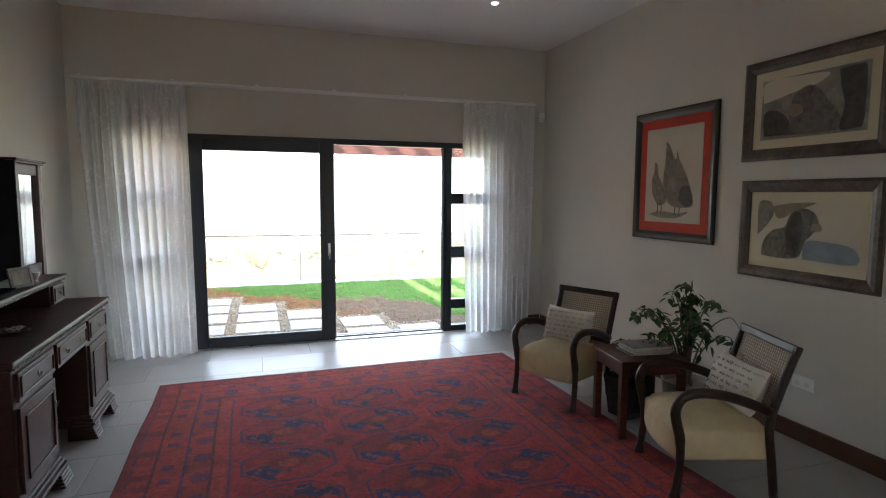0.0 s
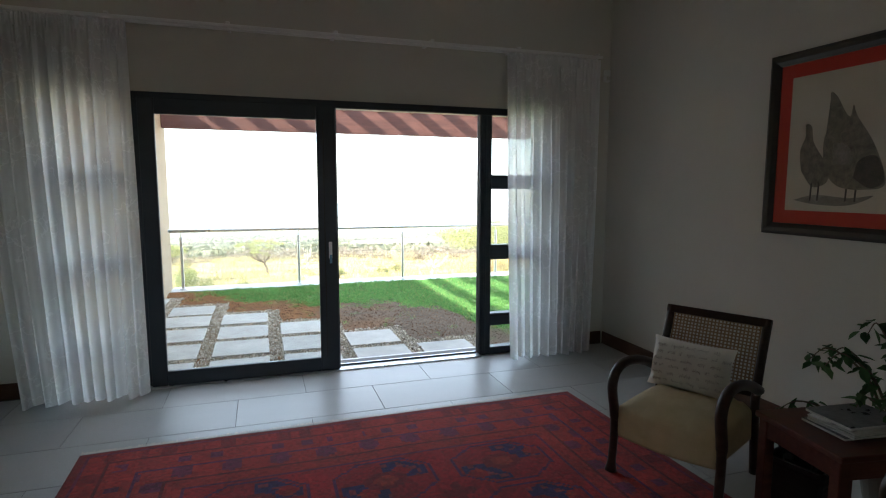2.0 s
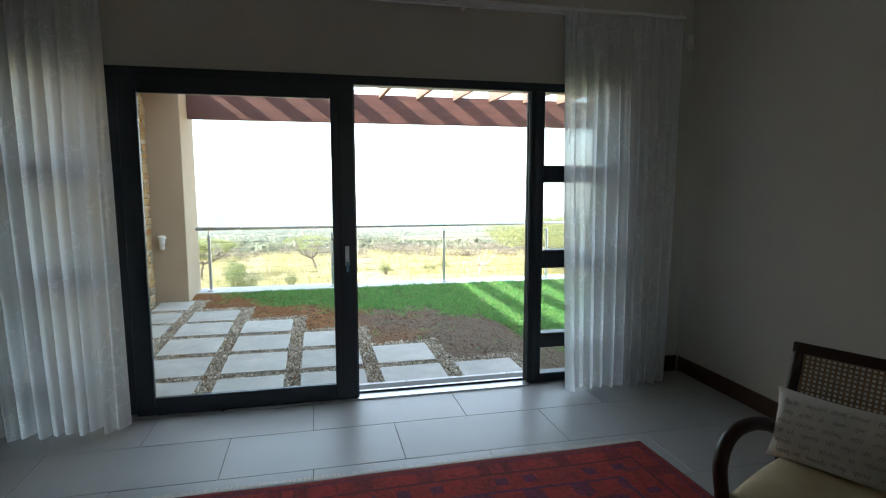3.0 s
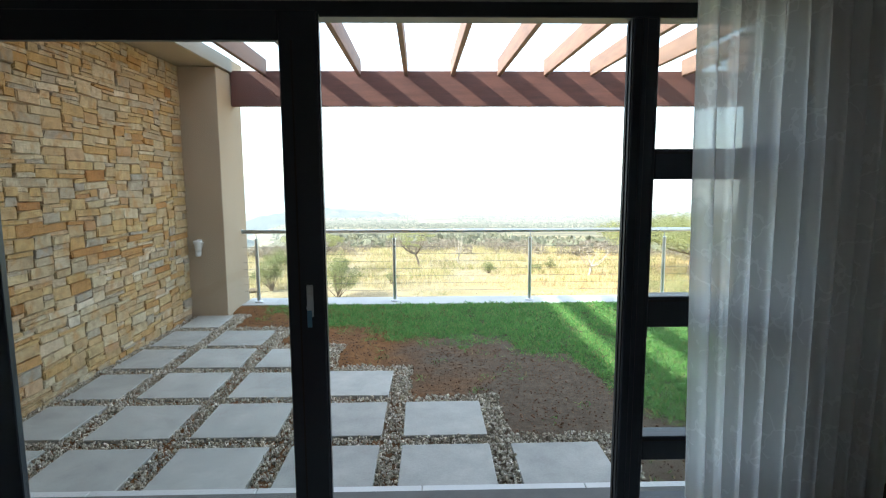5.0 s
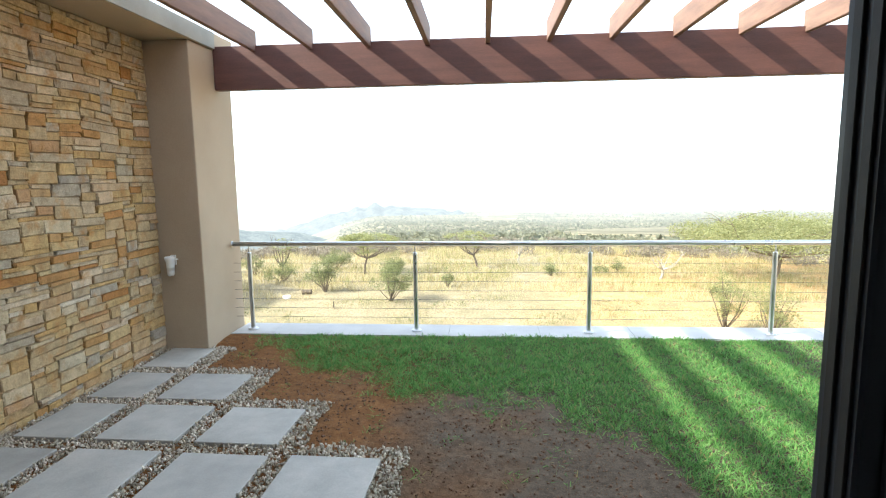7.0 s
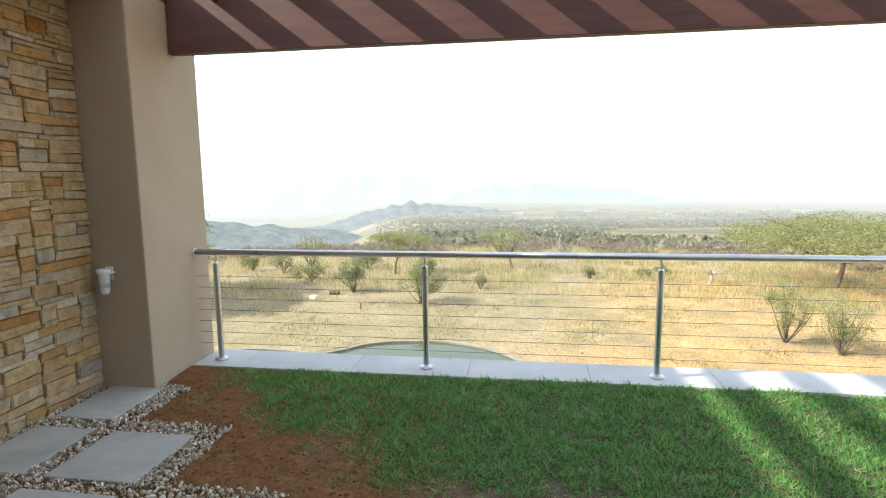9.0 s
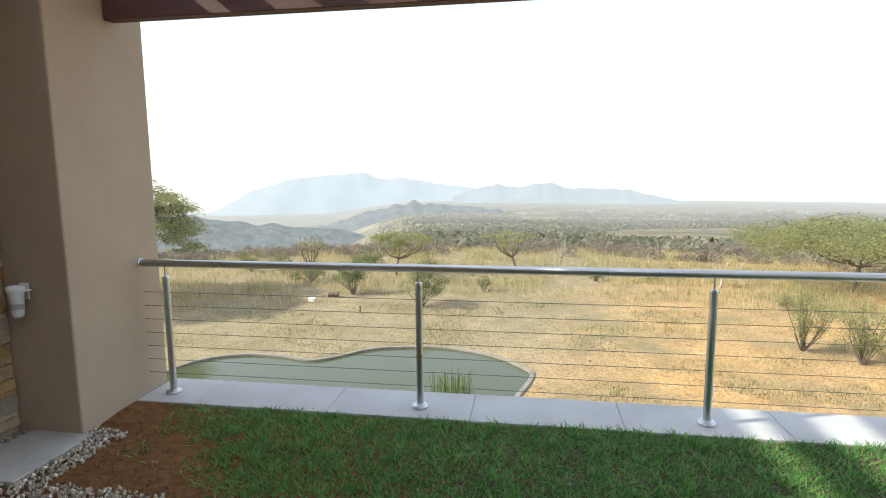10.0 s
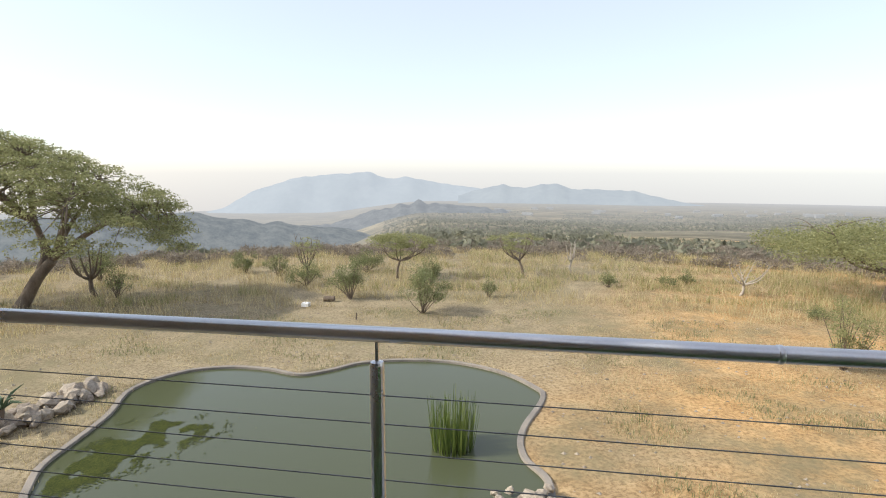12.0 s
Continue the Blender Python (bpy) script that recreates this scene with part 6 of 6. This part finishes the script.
M_weed = leaf_material("water_weed", (0.045, 0.062, 0.016), (0.12, 0.135, 0.030), 0.3, 2.0)
tagged(quads("water_weed", out, M_weed), "olive green water weed spreading in the pond", "water weed", kind="stuff")


def rock_mesh(seed):
    r = random.Random(seed)
    bm = bmesh.new()
    bmesh.ops.create_icosphere(bm, subdivisions=1, radius=1)
    for v in bm.verts:
        v.co *= r.uniform(0.72, 1.12)
        v.co.z *= 0.7
    me = bpy.data.meshes.new("rock")
    bm.to_mesh(me)
    bm.free()
    me.materials.append(M_rock)
    return me


ROCKS = [rock_mesh(k) for k in range(6)]
rp = thing("rock_pile", pose(-10.2, 21.3, PZ), "heap of pale tumbled rocks beside the pond", "rocks")
rng = random.Random(8)
for k in range(150):
    t = rng.uniform(0, 1)
    x = -1.3 + 0.9 * t + rng.uniform(-0.8, 0.5) * (1 - 0.3 * t) - 0.3
    y = -2.8 + 5.6 * t
    if in_pond(x - 10.2 + 0.45, y + 21.3):
        x -= 0.6
    s = rng.uniform(0.10, 0.30) * (1.4 if rng.random() < 0.12 else 1)
    shared("rock", ROCKS[k % 6], rp, Matrix.Translation((x, y, s * 0.35 + rng.uniform(0, 0.12))) @ Euler((rng.uniform(0, 6), rng.uniform(0, 0.5), rng.uniform(0, 6))).to_matrix().to_4x4() @ Matrix.Diagonal((s, s * rng.uniform(0.7, 1.2), s * rng.uniform(0.6, 1), 1)))
rp2 = thing("rock_pile", pose(1.30, 20.45, PZ), "few pale rocks heaped at the pond's near edge", "rocks")
for k in range(14):
    s = rng.uniform(0.10, 0.22)
    shared("rock", ROCKS[k % 6], rp2, Matrix.Translation((rng.uniform(-0.65, 0.75), rng.uniform(-0.5, 0.25), s * 0.4 + rng.uniform(0.02, 0.12))) @ Euler((rng.uniform(0, 6), rng.uniform(0, 0.5), rng.uniform(0, 6))).to_matrix().to_4x4() @ Matrix.Diagonal((s, s * rng.uniform(0.7, 1.2), s * rng.uniform(0.6, 1), 1)))
al = thing("aloe", pose(-11.4, 21.2, PZ), "spiky grey-green aloe on a short stem", "aloe")
bm = bmesh.new()
tube(bm, [(0, 0, 0), (0.02, 0, 0.3), (0.03, 0, 0.6)], 0.07, 8)
part("stem", bm, M_bark, al)
bm = bmesh.new()
for k in range(26):
    a = k * 2.4
    up = rng.uniform(0.05, 0.6)
    o = Vector((0.03, 0, 0.6))
    e = o + Vector((0.5 * math.cos(a), 0.5 * math.sin(a), up))
    tube(bm, [o, o.lerp(e, 0.5) + Vector((0, 0, 0.1)), e], [0.035, 0.028, 0.003], 5, 0.4)
part("leaves", bm, M_aloe, al)
# low block and stumps at the grass edge
tagged(part("salt_lick_block", cuboid(-9.55, -9.2, 34.9, 35.2, PZ - 0.02, PZ + 0.18, 0.02), M_white), "small white block lying on bare ground", "block")
lg = bmesh.new()
tube(lg, [(-8.9, 36.2, PZ + 0.12), (-8.35, 36.25, PZ + 0.15)], 0.14, 8)
tagged(part("log", lg, M_bark), "dark cut log lying at the grass edge", "log")
st = bmesh.new()
tube(st, [(-6.15, 33.0, PZ - 0.05), (-6.13, 33.0, PZ + 0.33)], 0.035, 7)
tagged(part("stump_post", st, M_bark), "thin weathered wooden stump in bare ground", "post")


# ---- terrace ground, lawn, gravel ----
PV_Y = [7.12 + 0.692 * k for k in range(6)]
PV_X = [2.06 - 0.70 * j for j in range(6)]
PAVED = [(k, j) for k in range(6) for j in range(k, 6)]


def paver_rect(k, j):
    x0 = PV_X[j]
    x1 = x0 + 0.56
    if j == 5:
        x0 = -1.315
    return x0, x1, PV_Y[k], PV_Y[k] + 0.56


def gravel_edge(y):
    """East end of the gravel in the row at y: a flight of steps, roughened."""
    k = min(5, max(0, int((y - 7.0) / 0.692)))
    return PV_X[k] + 0.56 + 0.17


def is_gravel(x, y):
    n = 0.05 * noise.noise(Vector((x * 5, y * 5, 2)))
    return x < gravel_edge(y - 0.16 + n) + n and y < 11.25 and y > 6.9


def lawn_amount(x, y):
    """1 on thick turf, 0 on bare soil."""
    edge = float(np.interp(x, [-0.95, -0.7, 0.0, 0.8, 2.1, 2.9, 3.05, 3.5, 8.0], [11.65, 11.5, 10.95, 10.35, 9.8, 9.5, 8.4, 7.5, 6.0])) - 0.05
    n = 0.35 * noise.noise(Vector((x * 1.6, y * 1.6, 4))) + 0.25 * noise.noise(Vector((x * 4.5, y * 4.5, 9)))
    return (y - edge) * 2.2 + 0.45 + n * 2.5


def soil_material():
    m, nt, b = nodes_of("bare_soil")
    pos = nt.nodes.new("ShaderNodeNewGeometry").outputs["Position"]
    n1 = noise_node(nt, pos, 1.5, 5, 0.6)
    n2 = noise_node(nt, pos, 18, 6, 0.7)
    n3 = noise_node(nt, pos, 110, 4, 0.7)
    sep = nt.nodes.new("ShaderNodeSeparateXYZ")
    nt.links.new(pos, sep.inputs[0])
    red = ramp_node(nt, n2.outputs[0], [(0.3, (0.125, 0.058, 0.022)), (0.7, (0.29, 0.150, 0.064))])
    grey = ramp_node(nt, n2.outputs[0], [(0.3, (0.072, 0.056, 0.042)), (0.7, (0.185, 0.150, 0.112))])
    mr_ = nt.nodes.new("ShaderNodeMapRange")
    nt.links.new(maths(nt, 'ADD', sep.outputs[0], maths(nt, 'MULTIPLY', n1.outputs[0], 3.4)), mr_.inputs[0])
    mr_.inputs[1].default_value, mr_.inputs[2].default_value = 2.3, 3.7
    c = mix_col(nt, mr_.outputs[0], red.outputs[0], grey.outputs[0])
    sp = ramp_node(nt, n3.outputs[0], [(0.36, (0.6, 0.58, 0.56)), (0.64, (1.12, 1.1, 1.08))])
    c = mix_col(nt, 0.8, c, sp.outputs[0], 'MULTIPLY')
    nt.links.new(c, b.inputs["Base Color"])
    b.inputs["Roughness"].default_value = 0.97
    b.inputs["Specular IOR Level"].default_value = 0.1
    bp = nt.nodes.new("ShaderNodeBump")
    bp.inputs["Strength"].default_value, bp.inputs["Distance"].default_value = 0.7, 0.015
    nt.links.new(maths(nt, 'ADD', n2.outputs[0], maths(nt, 'MULTIPLY', n3.outputs[0], 0.5)), bp.inputs["Height"])
    nt.links.new(bp.outputs[0], b.inputs["Normal"])
    return m


def soil_z(x, y):
    z = ZT - 0.022 + 0.012 * noise.noise(Vector((x * 2.2, y * 2.2, 1))) + 0.006 * noise.noise(Vector((x * 11, y * 11, 1)))
    z += 0.026 * min(1.0, max(0.0, (y - 10.9) / 0.6))
    if is_gravel(x, y):
        z = ZT - 0.030
    return z


verts, faces = [], []
gx, gy = np.arange(-1.45, LAWN_X1 + 0.3, 0.05), np.arange(7.0, 11.66, 0.05)
for y in gy:
    for x in gx:
        verts.append((x, y, soil_z(x, y)))
n = len(gx)
for j in range(len(gy) - 1):
    for i in range(n - 1):
        a = j * n + i
        faces.append((a, a + 1, a + n + 1, a + n))
tagged(mesh_part("terrace_soil", verts, faces, soil_material(), smooth=True), "bare red-brown and grey soil round the young lawn", "soil", kind="structure")

rng = np.random.default_rng(12)
out = []
N = 250000
straws = []
xs, ys = rng.uniform(-0.95, 6.2, N), rng.uniform(7.1, 11.62, N)
for x, y in zip(xs, ys):
    if is_gravel(x, y) or (x > 4.6 and rng.uniform() < 0.5):
        continue
    q = lawn_amount(x, y) - 1.7 * max(0.0, noise.noise(Vector((x * 2.1, y * 3.0, 21))) + 0.5 * noise.noise(Vector((x * 7, y * 7, 5))) - 0.08)
    if noise.noise(Vector((x * 3.3, y * 3.3, 33))) > 0.30:
        q = max(q, 0.13)
    if q < rng.uniform(0, 1) ** 0.8 * 1.05 - 0.03:
        continue
    z = soil_z(x, y) - 0.003
    h = rng.uniform(0.010, 0.034) * min(1.15, 0.6 + 0.4 * q) * (1 + 0.9 * noise.noise(Vector((x * 9, y * 9, 14))))
    a = rng.uniform(0, 6.28)
    w = rng.uniform(0.003, 0.0055)
    wx, wy = math.cos(a) * w, math.sin(a) * w
    tx, ty = x + rng.normal(0, 0.026), y + rng.normal(0, 0.026)
    dry = rng.uniform() < (0.05 if q > 0.7 else 0.22)
    (straws if dry else out).append(((x - wx, y - wy, z), (x + wx, y + wy, z), (tx + wx * 0.35, ty + wy * 0.35, z + h), (tx - wx * 0.35, ty - wy * 0.35, z + h)))
tagged(quads("dead_blades", straws, M_straw), "straw-coloured dead blades among the turf", "grass", kind="stuff")
tagged(quads("lawn_grass", out, M_grass), "young green lawn turf with thin patches", "grass", kind="stuff")

rng = np.random.default_rng(44)
out = []
for x, y in zip(rng.uniform(-0.9, 5.0, 16000), rng.uniform(7.1, 11.5, 16000)):
    if is_gravel(x, y) or lawn_amount(x, y) > rng.uniform(0.1, 0.5):
        continue
    r = 0.004 + 0.011 * rng.uniform() ** 3
    z = soil_z(x, y) - r * 0.3
    lo = [(x + r * math.cos(q) * rng.uniform(0.7, 1.3), y + r * math.sin(q) * rng.uniform(0.7, 1.3), z) for q in (0.3, 1.9, 3.4, 5.0)]
    hi = [(x + (p[0] - x) * 0.6, y + (p[1] - y) * 0.6, z + r * rng.uniform(0.7, 1.3)) for p in lo]
    out.append(tuple(hi))
    for i in range(4):
        out.append((lo[i], lo[(i + 1) % 4], hi[(i + 1) % 4], hi[i]))
M_clod = surface("soil_clod", (0.10, 0.062, 0.042), (0.24, 0.155, 0.105), 0.95, 1.4, 60, 0.3, spec=0.1)
tagged(quads("soil_crumble", out, M_clod), "loose crumbs of red-brown soil", "soil crumbs", kind="stuff")


def pebble_cloud():
    rng = np.random.default_rng(3)
    oct_v = np.array([(1, 0, 0), (0, 1, 0), (-1, 0, 0), (0, -1, 0), (0, 0, 1), (0, 0, -1)], float)
    oct_f = [(0, 1, 4), (1, 2, 4), (2, 3, 4), (3, 0, 4), (1, 0, 5), (2, 1, 5), (3, 2, 5), (0, 3, 5)]
    rects = [paver_rect(k, j) for k, j in PAVED]
    verts, faces = [], []
    N = 62000
    xs, ys = rng.uniform(XS, 2.85, N), rng.uniform(7.03, 11.25, N)
    for x, y in zip(xs, ys):
        if not is_gravel(x, y) or any(r[0] + 0.004 < x < r[1] - 0.004 and r[2] + 0.004 < y < r[3] - 0.004 for r in rects):
            continue
        s = rng.uniform(0.007, 0.019)
        R = np.array(Euler(rng.uniform(0, 6.28, 3)).to_matrix())
        v = (oct_v * rng.uniform(0.6, 1.3, (6, 1)) * s * np.array([1, rng.uniform(0.6, 1), rng.uniform(0.45, 0.8)])) @ R.T
        b = len(verts)
        v += np.array([x, y, ZT - 0.028 + rng.uniform(0, 0.024)])
        verts.extend(map(tuple, v))
        faces.extend((b + f[0], b + f[1], b + f[2]) for f in oct_f)
    tagged(mesh_part("gravel", verts, faces, M_gravel), "loose mixed river gravel between the pavers", "gravel", kind="stuff")


pebble_cloud()


def scatter_bits(name, n, area, zf, size, material, label, keep, seed):
    """Loose clods or stones, far too many to count."""
    rng = np.random.default_rng(seed)
    oct_v = np.array([(1, 0, 0), (0, 1, 0), (-1, 0, 0), (0, -1, 0), (0, 0, 1), (0, 0, -1)], float)
    oct_f = [(0, 1, 4), (1, 2, 4), (2, 3, 4), (3, 0, 4), (1, 0, 5), (2, 1, 5), (3, 2, 5), (0, 3, 5)]
    verts, faces = [], []
    for x, y in zip(rng.uniform(area[0], area[1], n), rng.uniform(area[2], area[3], n)):
        if not keep(x, y):
            continue
        s = rng.uniform(*size)
        v = oct_v * rng.uniform(0.5, 1.3, (6, 1)) * s * np.array([1, 0.8, 0.6])
        b = len(verts)
        v += np.array([x, y, zf(x, y) + 0.1 * s])
        verts.extend(map(tuple, v))
        faces.extend((b + f[0], b + f[1], b + f[2]) for f in oct_f)
    tagged(mesh_part(name, verts, faces, material), label, "stones", kind="stuff")


M_clod = surface("soil_clod_fine", (0.13, 0.078, 0.042), (0.27, 0.17, 0.10), 0.95, 6, 60, 0.2, vary=0.3)
scatter_bits("soil_clods", 12000, (-0.95, 3.6, 7.1, 11.6), soil_z, (0.002, 0.007), M_clod, "small clods and crumbs on bare soil", lambda x, y: not is_gravel(x, y), 31)
scatter_bits("scattered_stones", 2600, (-16, 16, 14, 36), ground_z, (0.02, 0.07), M_rock, "small stones strewn over the dry ground", lambda x, y: not in_pond(x, y) and noise.noise(Vector((x / 2, y / 2, 6))) > 0.0, 32)

# ---- pieces: floor tiles, pavers, wall stones ----
pav = thing("paving", pose(0, 0, 0), "square pale concrete stepping pavers set in gravel", "pavers", kind="structure")
for k, j in PAVED:
    x0, x1, y0, y1 = paver_rect(k, j)
    ob = part("paver", cuboid(x0 - (x0 + x1) / 2, (x1 - x0) / 2, -(y1 - y0) / 2, (y1 - y0) / 2, -0.05, 0.0, 0.007, 2), M_paver, pav)
    ob.matrix_basis = pose((x0 + x1) / 2, (y0 + y1) / 2, ZT + random.uniform(-0.004, 0.004), random.uniform(-0.3, 0.3), random.uniform(-0.3, 0.3), random.uniform(-0.7, 0.7))

tile_me = {}
for r in range(23):
    y1 = 6.708 - 0.497 * r
    y0 = y1 - 0.493
    off = 0.775 if r % 2 == 0 else 0.28
    k0 = math.floor((X0 - off) / 1.01)
    for k in range(k0, 7):
        xa, xb = max(off + 1.01 * k, X0 - 0.01), min(off + 1.01 * k + 1.006, X1 + 0.01)
        if xb - xa < 0.05:
            continue
        key_ = round(xb - xa, 3)
        if key_ not in tile_me:
            ob = part("tile", cuboid(-key_ / 2, key_ / 2, -0.2465, 0.2465, -0.01, 0.0, 0.0012), M_tile, floor)
            tile_me[key_] = ob.data
        else:
            ob = shared("tile", tile_me[key_], floor, pose(0, 0, 0))
        ob.matrix_basis = pose((xa + xb) / 2, (y0 + y1) / 2, 0)


def stone_mesh(seed):
    """A rough-faced walling stone, one unit in y and z, face towards +x."""
    r = random.Random(seed)
    bm = bmesh.new()
    g = [[None] * 4 for _ in range(4)]
    for i in range(4):
        for j in range(4):
            edge = i in (0, 3) or j in (0, 3)
            y = (-0.5, -0.45, 0.45, 0.5)[i] * (1 + (r.uniform(-0.08, 0.03) if edge else 0))
            z = (-0.5, -0.40, 0.40, 0.5)[j] * (1 + (r.uniform(-0.13, 0.05) if edge else 0))
            g[i][j] = bm.verts.new((r.uniform(0.004, 0.012) if edge else r.uniform(0.010, 0.022), y, z))
    for i in range(3):
        for j in range(3):
            bm.faces.new((g[i][j], g[i + 1][j], g[i + 1][j + 1], g[i][j + 1]))
    rim = [g[0][0], g[1][0], g[2][0], g[3][0], g[3][1], g[3][2], g[3][3], g[2][3], g[1][3], g[0][3], g[0][2], g[0][1]]
    back = [bm.verts.new((-0.03, v.co.y * 0.97, v.co.z * 0.95)) for v in rim]
    for k in range(12):
        bm.faces.new((rim[k], back[k], back[(k + 1) % 12], rim[(k + 1) % 12]))
    me = bpy.data.meshes.new("stone")
    bm.to_mesh(me)
    bm.free()
    me.materials.append(M_stone)
    return me


STONES = [stone_mesh(k) for k in range(12)]


def lay_stones():
    """Coursed rubble: every stone takes the first free place and a size of its own."""
    rng = random.Random(17)
    ya, yb, za, zb = YE + 0.005, 11.138, ZT - 0.06, 2.885
    ny, nz = 100, 92
    dy, dz = (yb - ya) / ny, (zb - za) / nz
    taken = [[False] * ny for _ in range(nz)]
    cells = []
    for r in range(nz):
        for c in range(ny):
            if taken[r][c]:
                continue
            h = rng.choice((1, 1, 1, 1, 2, 2, 2, 2, 3, 3))
            w = rng.choice((3, 4, 5, 6, 7, 8, 9, 11)) if h < 3 else rng.choice((4, 5, 6, 7))
            h = min(h, nz - r)
            n = 1
            while n < w and c + n < ny and not taken[r][c + n]:
                n += 1
            while n < w + 3 and c + n < ny and not taken[r][c + n] and (c + n + 3 > ny or any(taken[r][c + n:c + n + 3])):
                n += 1
            for q in range(h):
                for k in range(n):
                    taken[r + q][c + k] = True
            cells.append((c, c + n, r, r + h))

    def at(c, r):
        """Courses waver along the wall and stones end where they happen to."""
        fy, fz = 0.0 if c in (0, ny) else 1.0, 0.0 if r in (0, nz) else 1.0
        y = ya + c * dy + fy * 0.016 * noise.noise(Vector((c * 0.83, r * 0.71, 3)))
        z = za + r * dz + fz * (0.020 * noise.noise(Vector((c * 0.07, r * 0.11, 1))) + 0.007 * noise.noise(Vector((c * 0.9, r * 0.8, 8))))
        return y, z

    def box_of(c0, c1, r0, r1):
        a, b, c, d = at(c0, r0), at(c1, r0), at(c0, r1), at(c1, r1)
        return ((a[0] + c[0]) / 2, (b[0] + d[0]) / 2, (a[1] + b[1]) / 2, (c[1] + d[1]) / 2, math.degrees(math.atan2((b[1] + d[1] - a[1] - c[1]) / 2, (c1 - c0) * dy)))

    cells = [box_of(*c) for c in cells]
    # the stretch by the pillar, at eye level, is the one passed nearest
    cells.sort(key=lambda c: abs((c[0] + c[1]) / 2 - 10.0) + 0.7 * abs((c[2] + c[3]) / 2 - 1.2))
    rv, rf = [], []
    for k, (y0, y1, z0, z1, tilt) in enumerate(cells):
        me = STONES[rng.randrange(12)]
        m = pose(XS - 0.010 + rng.uniform(-0.006, 0.010), (y0 + y1) / 2, (z0 + z1) / 2, tilt + rng.uniform(-1.2, 1.2)) @ Matrix.Diagonal((1, (y1 - y0) - 0.002, (z1 - z0) - 0.001, 1))
        if k < 300:
            shared("stone", me, stone_wall, m)
        else:
            b = len(rv)
            rv.extend(tuple(m @ v.co) for v in me.vertices)
            rf.extend(tuple(b + i for i in p.vertices) for p in me.polygons)
    ob = mesh_part("stone_rest", rv, rf, M_stone, stone_wall)
    tagged(ob, "", kind="stuff")


lay_stones()
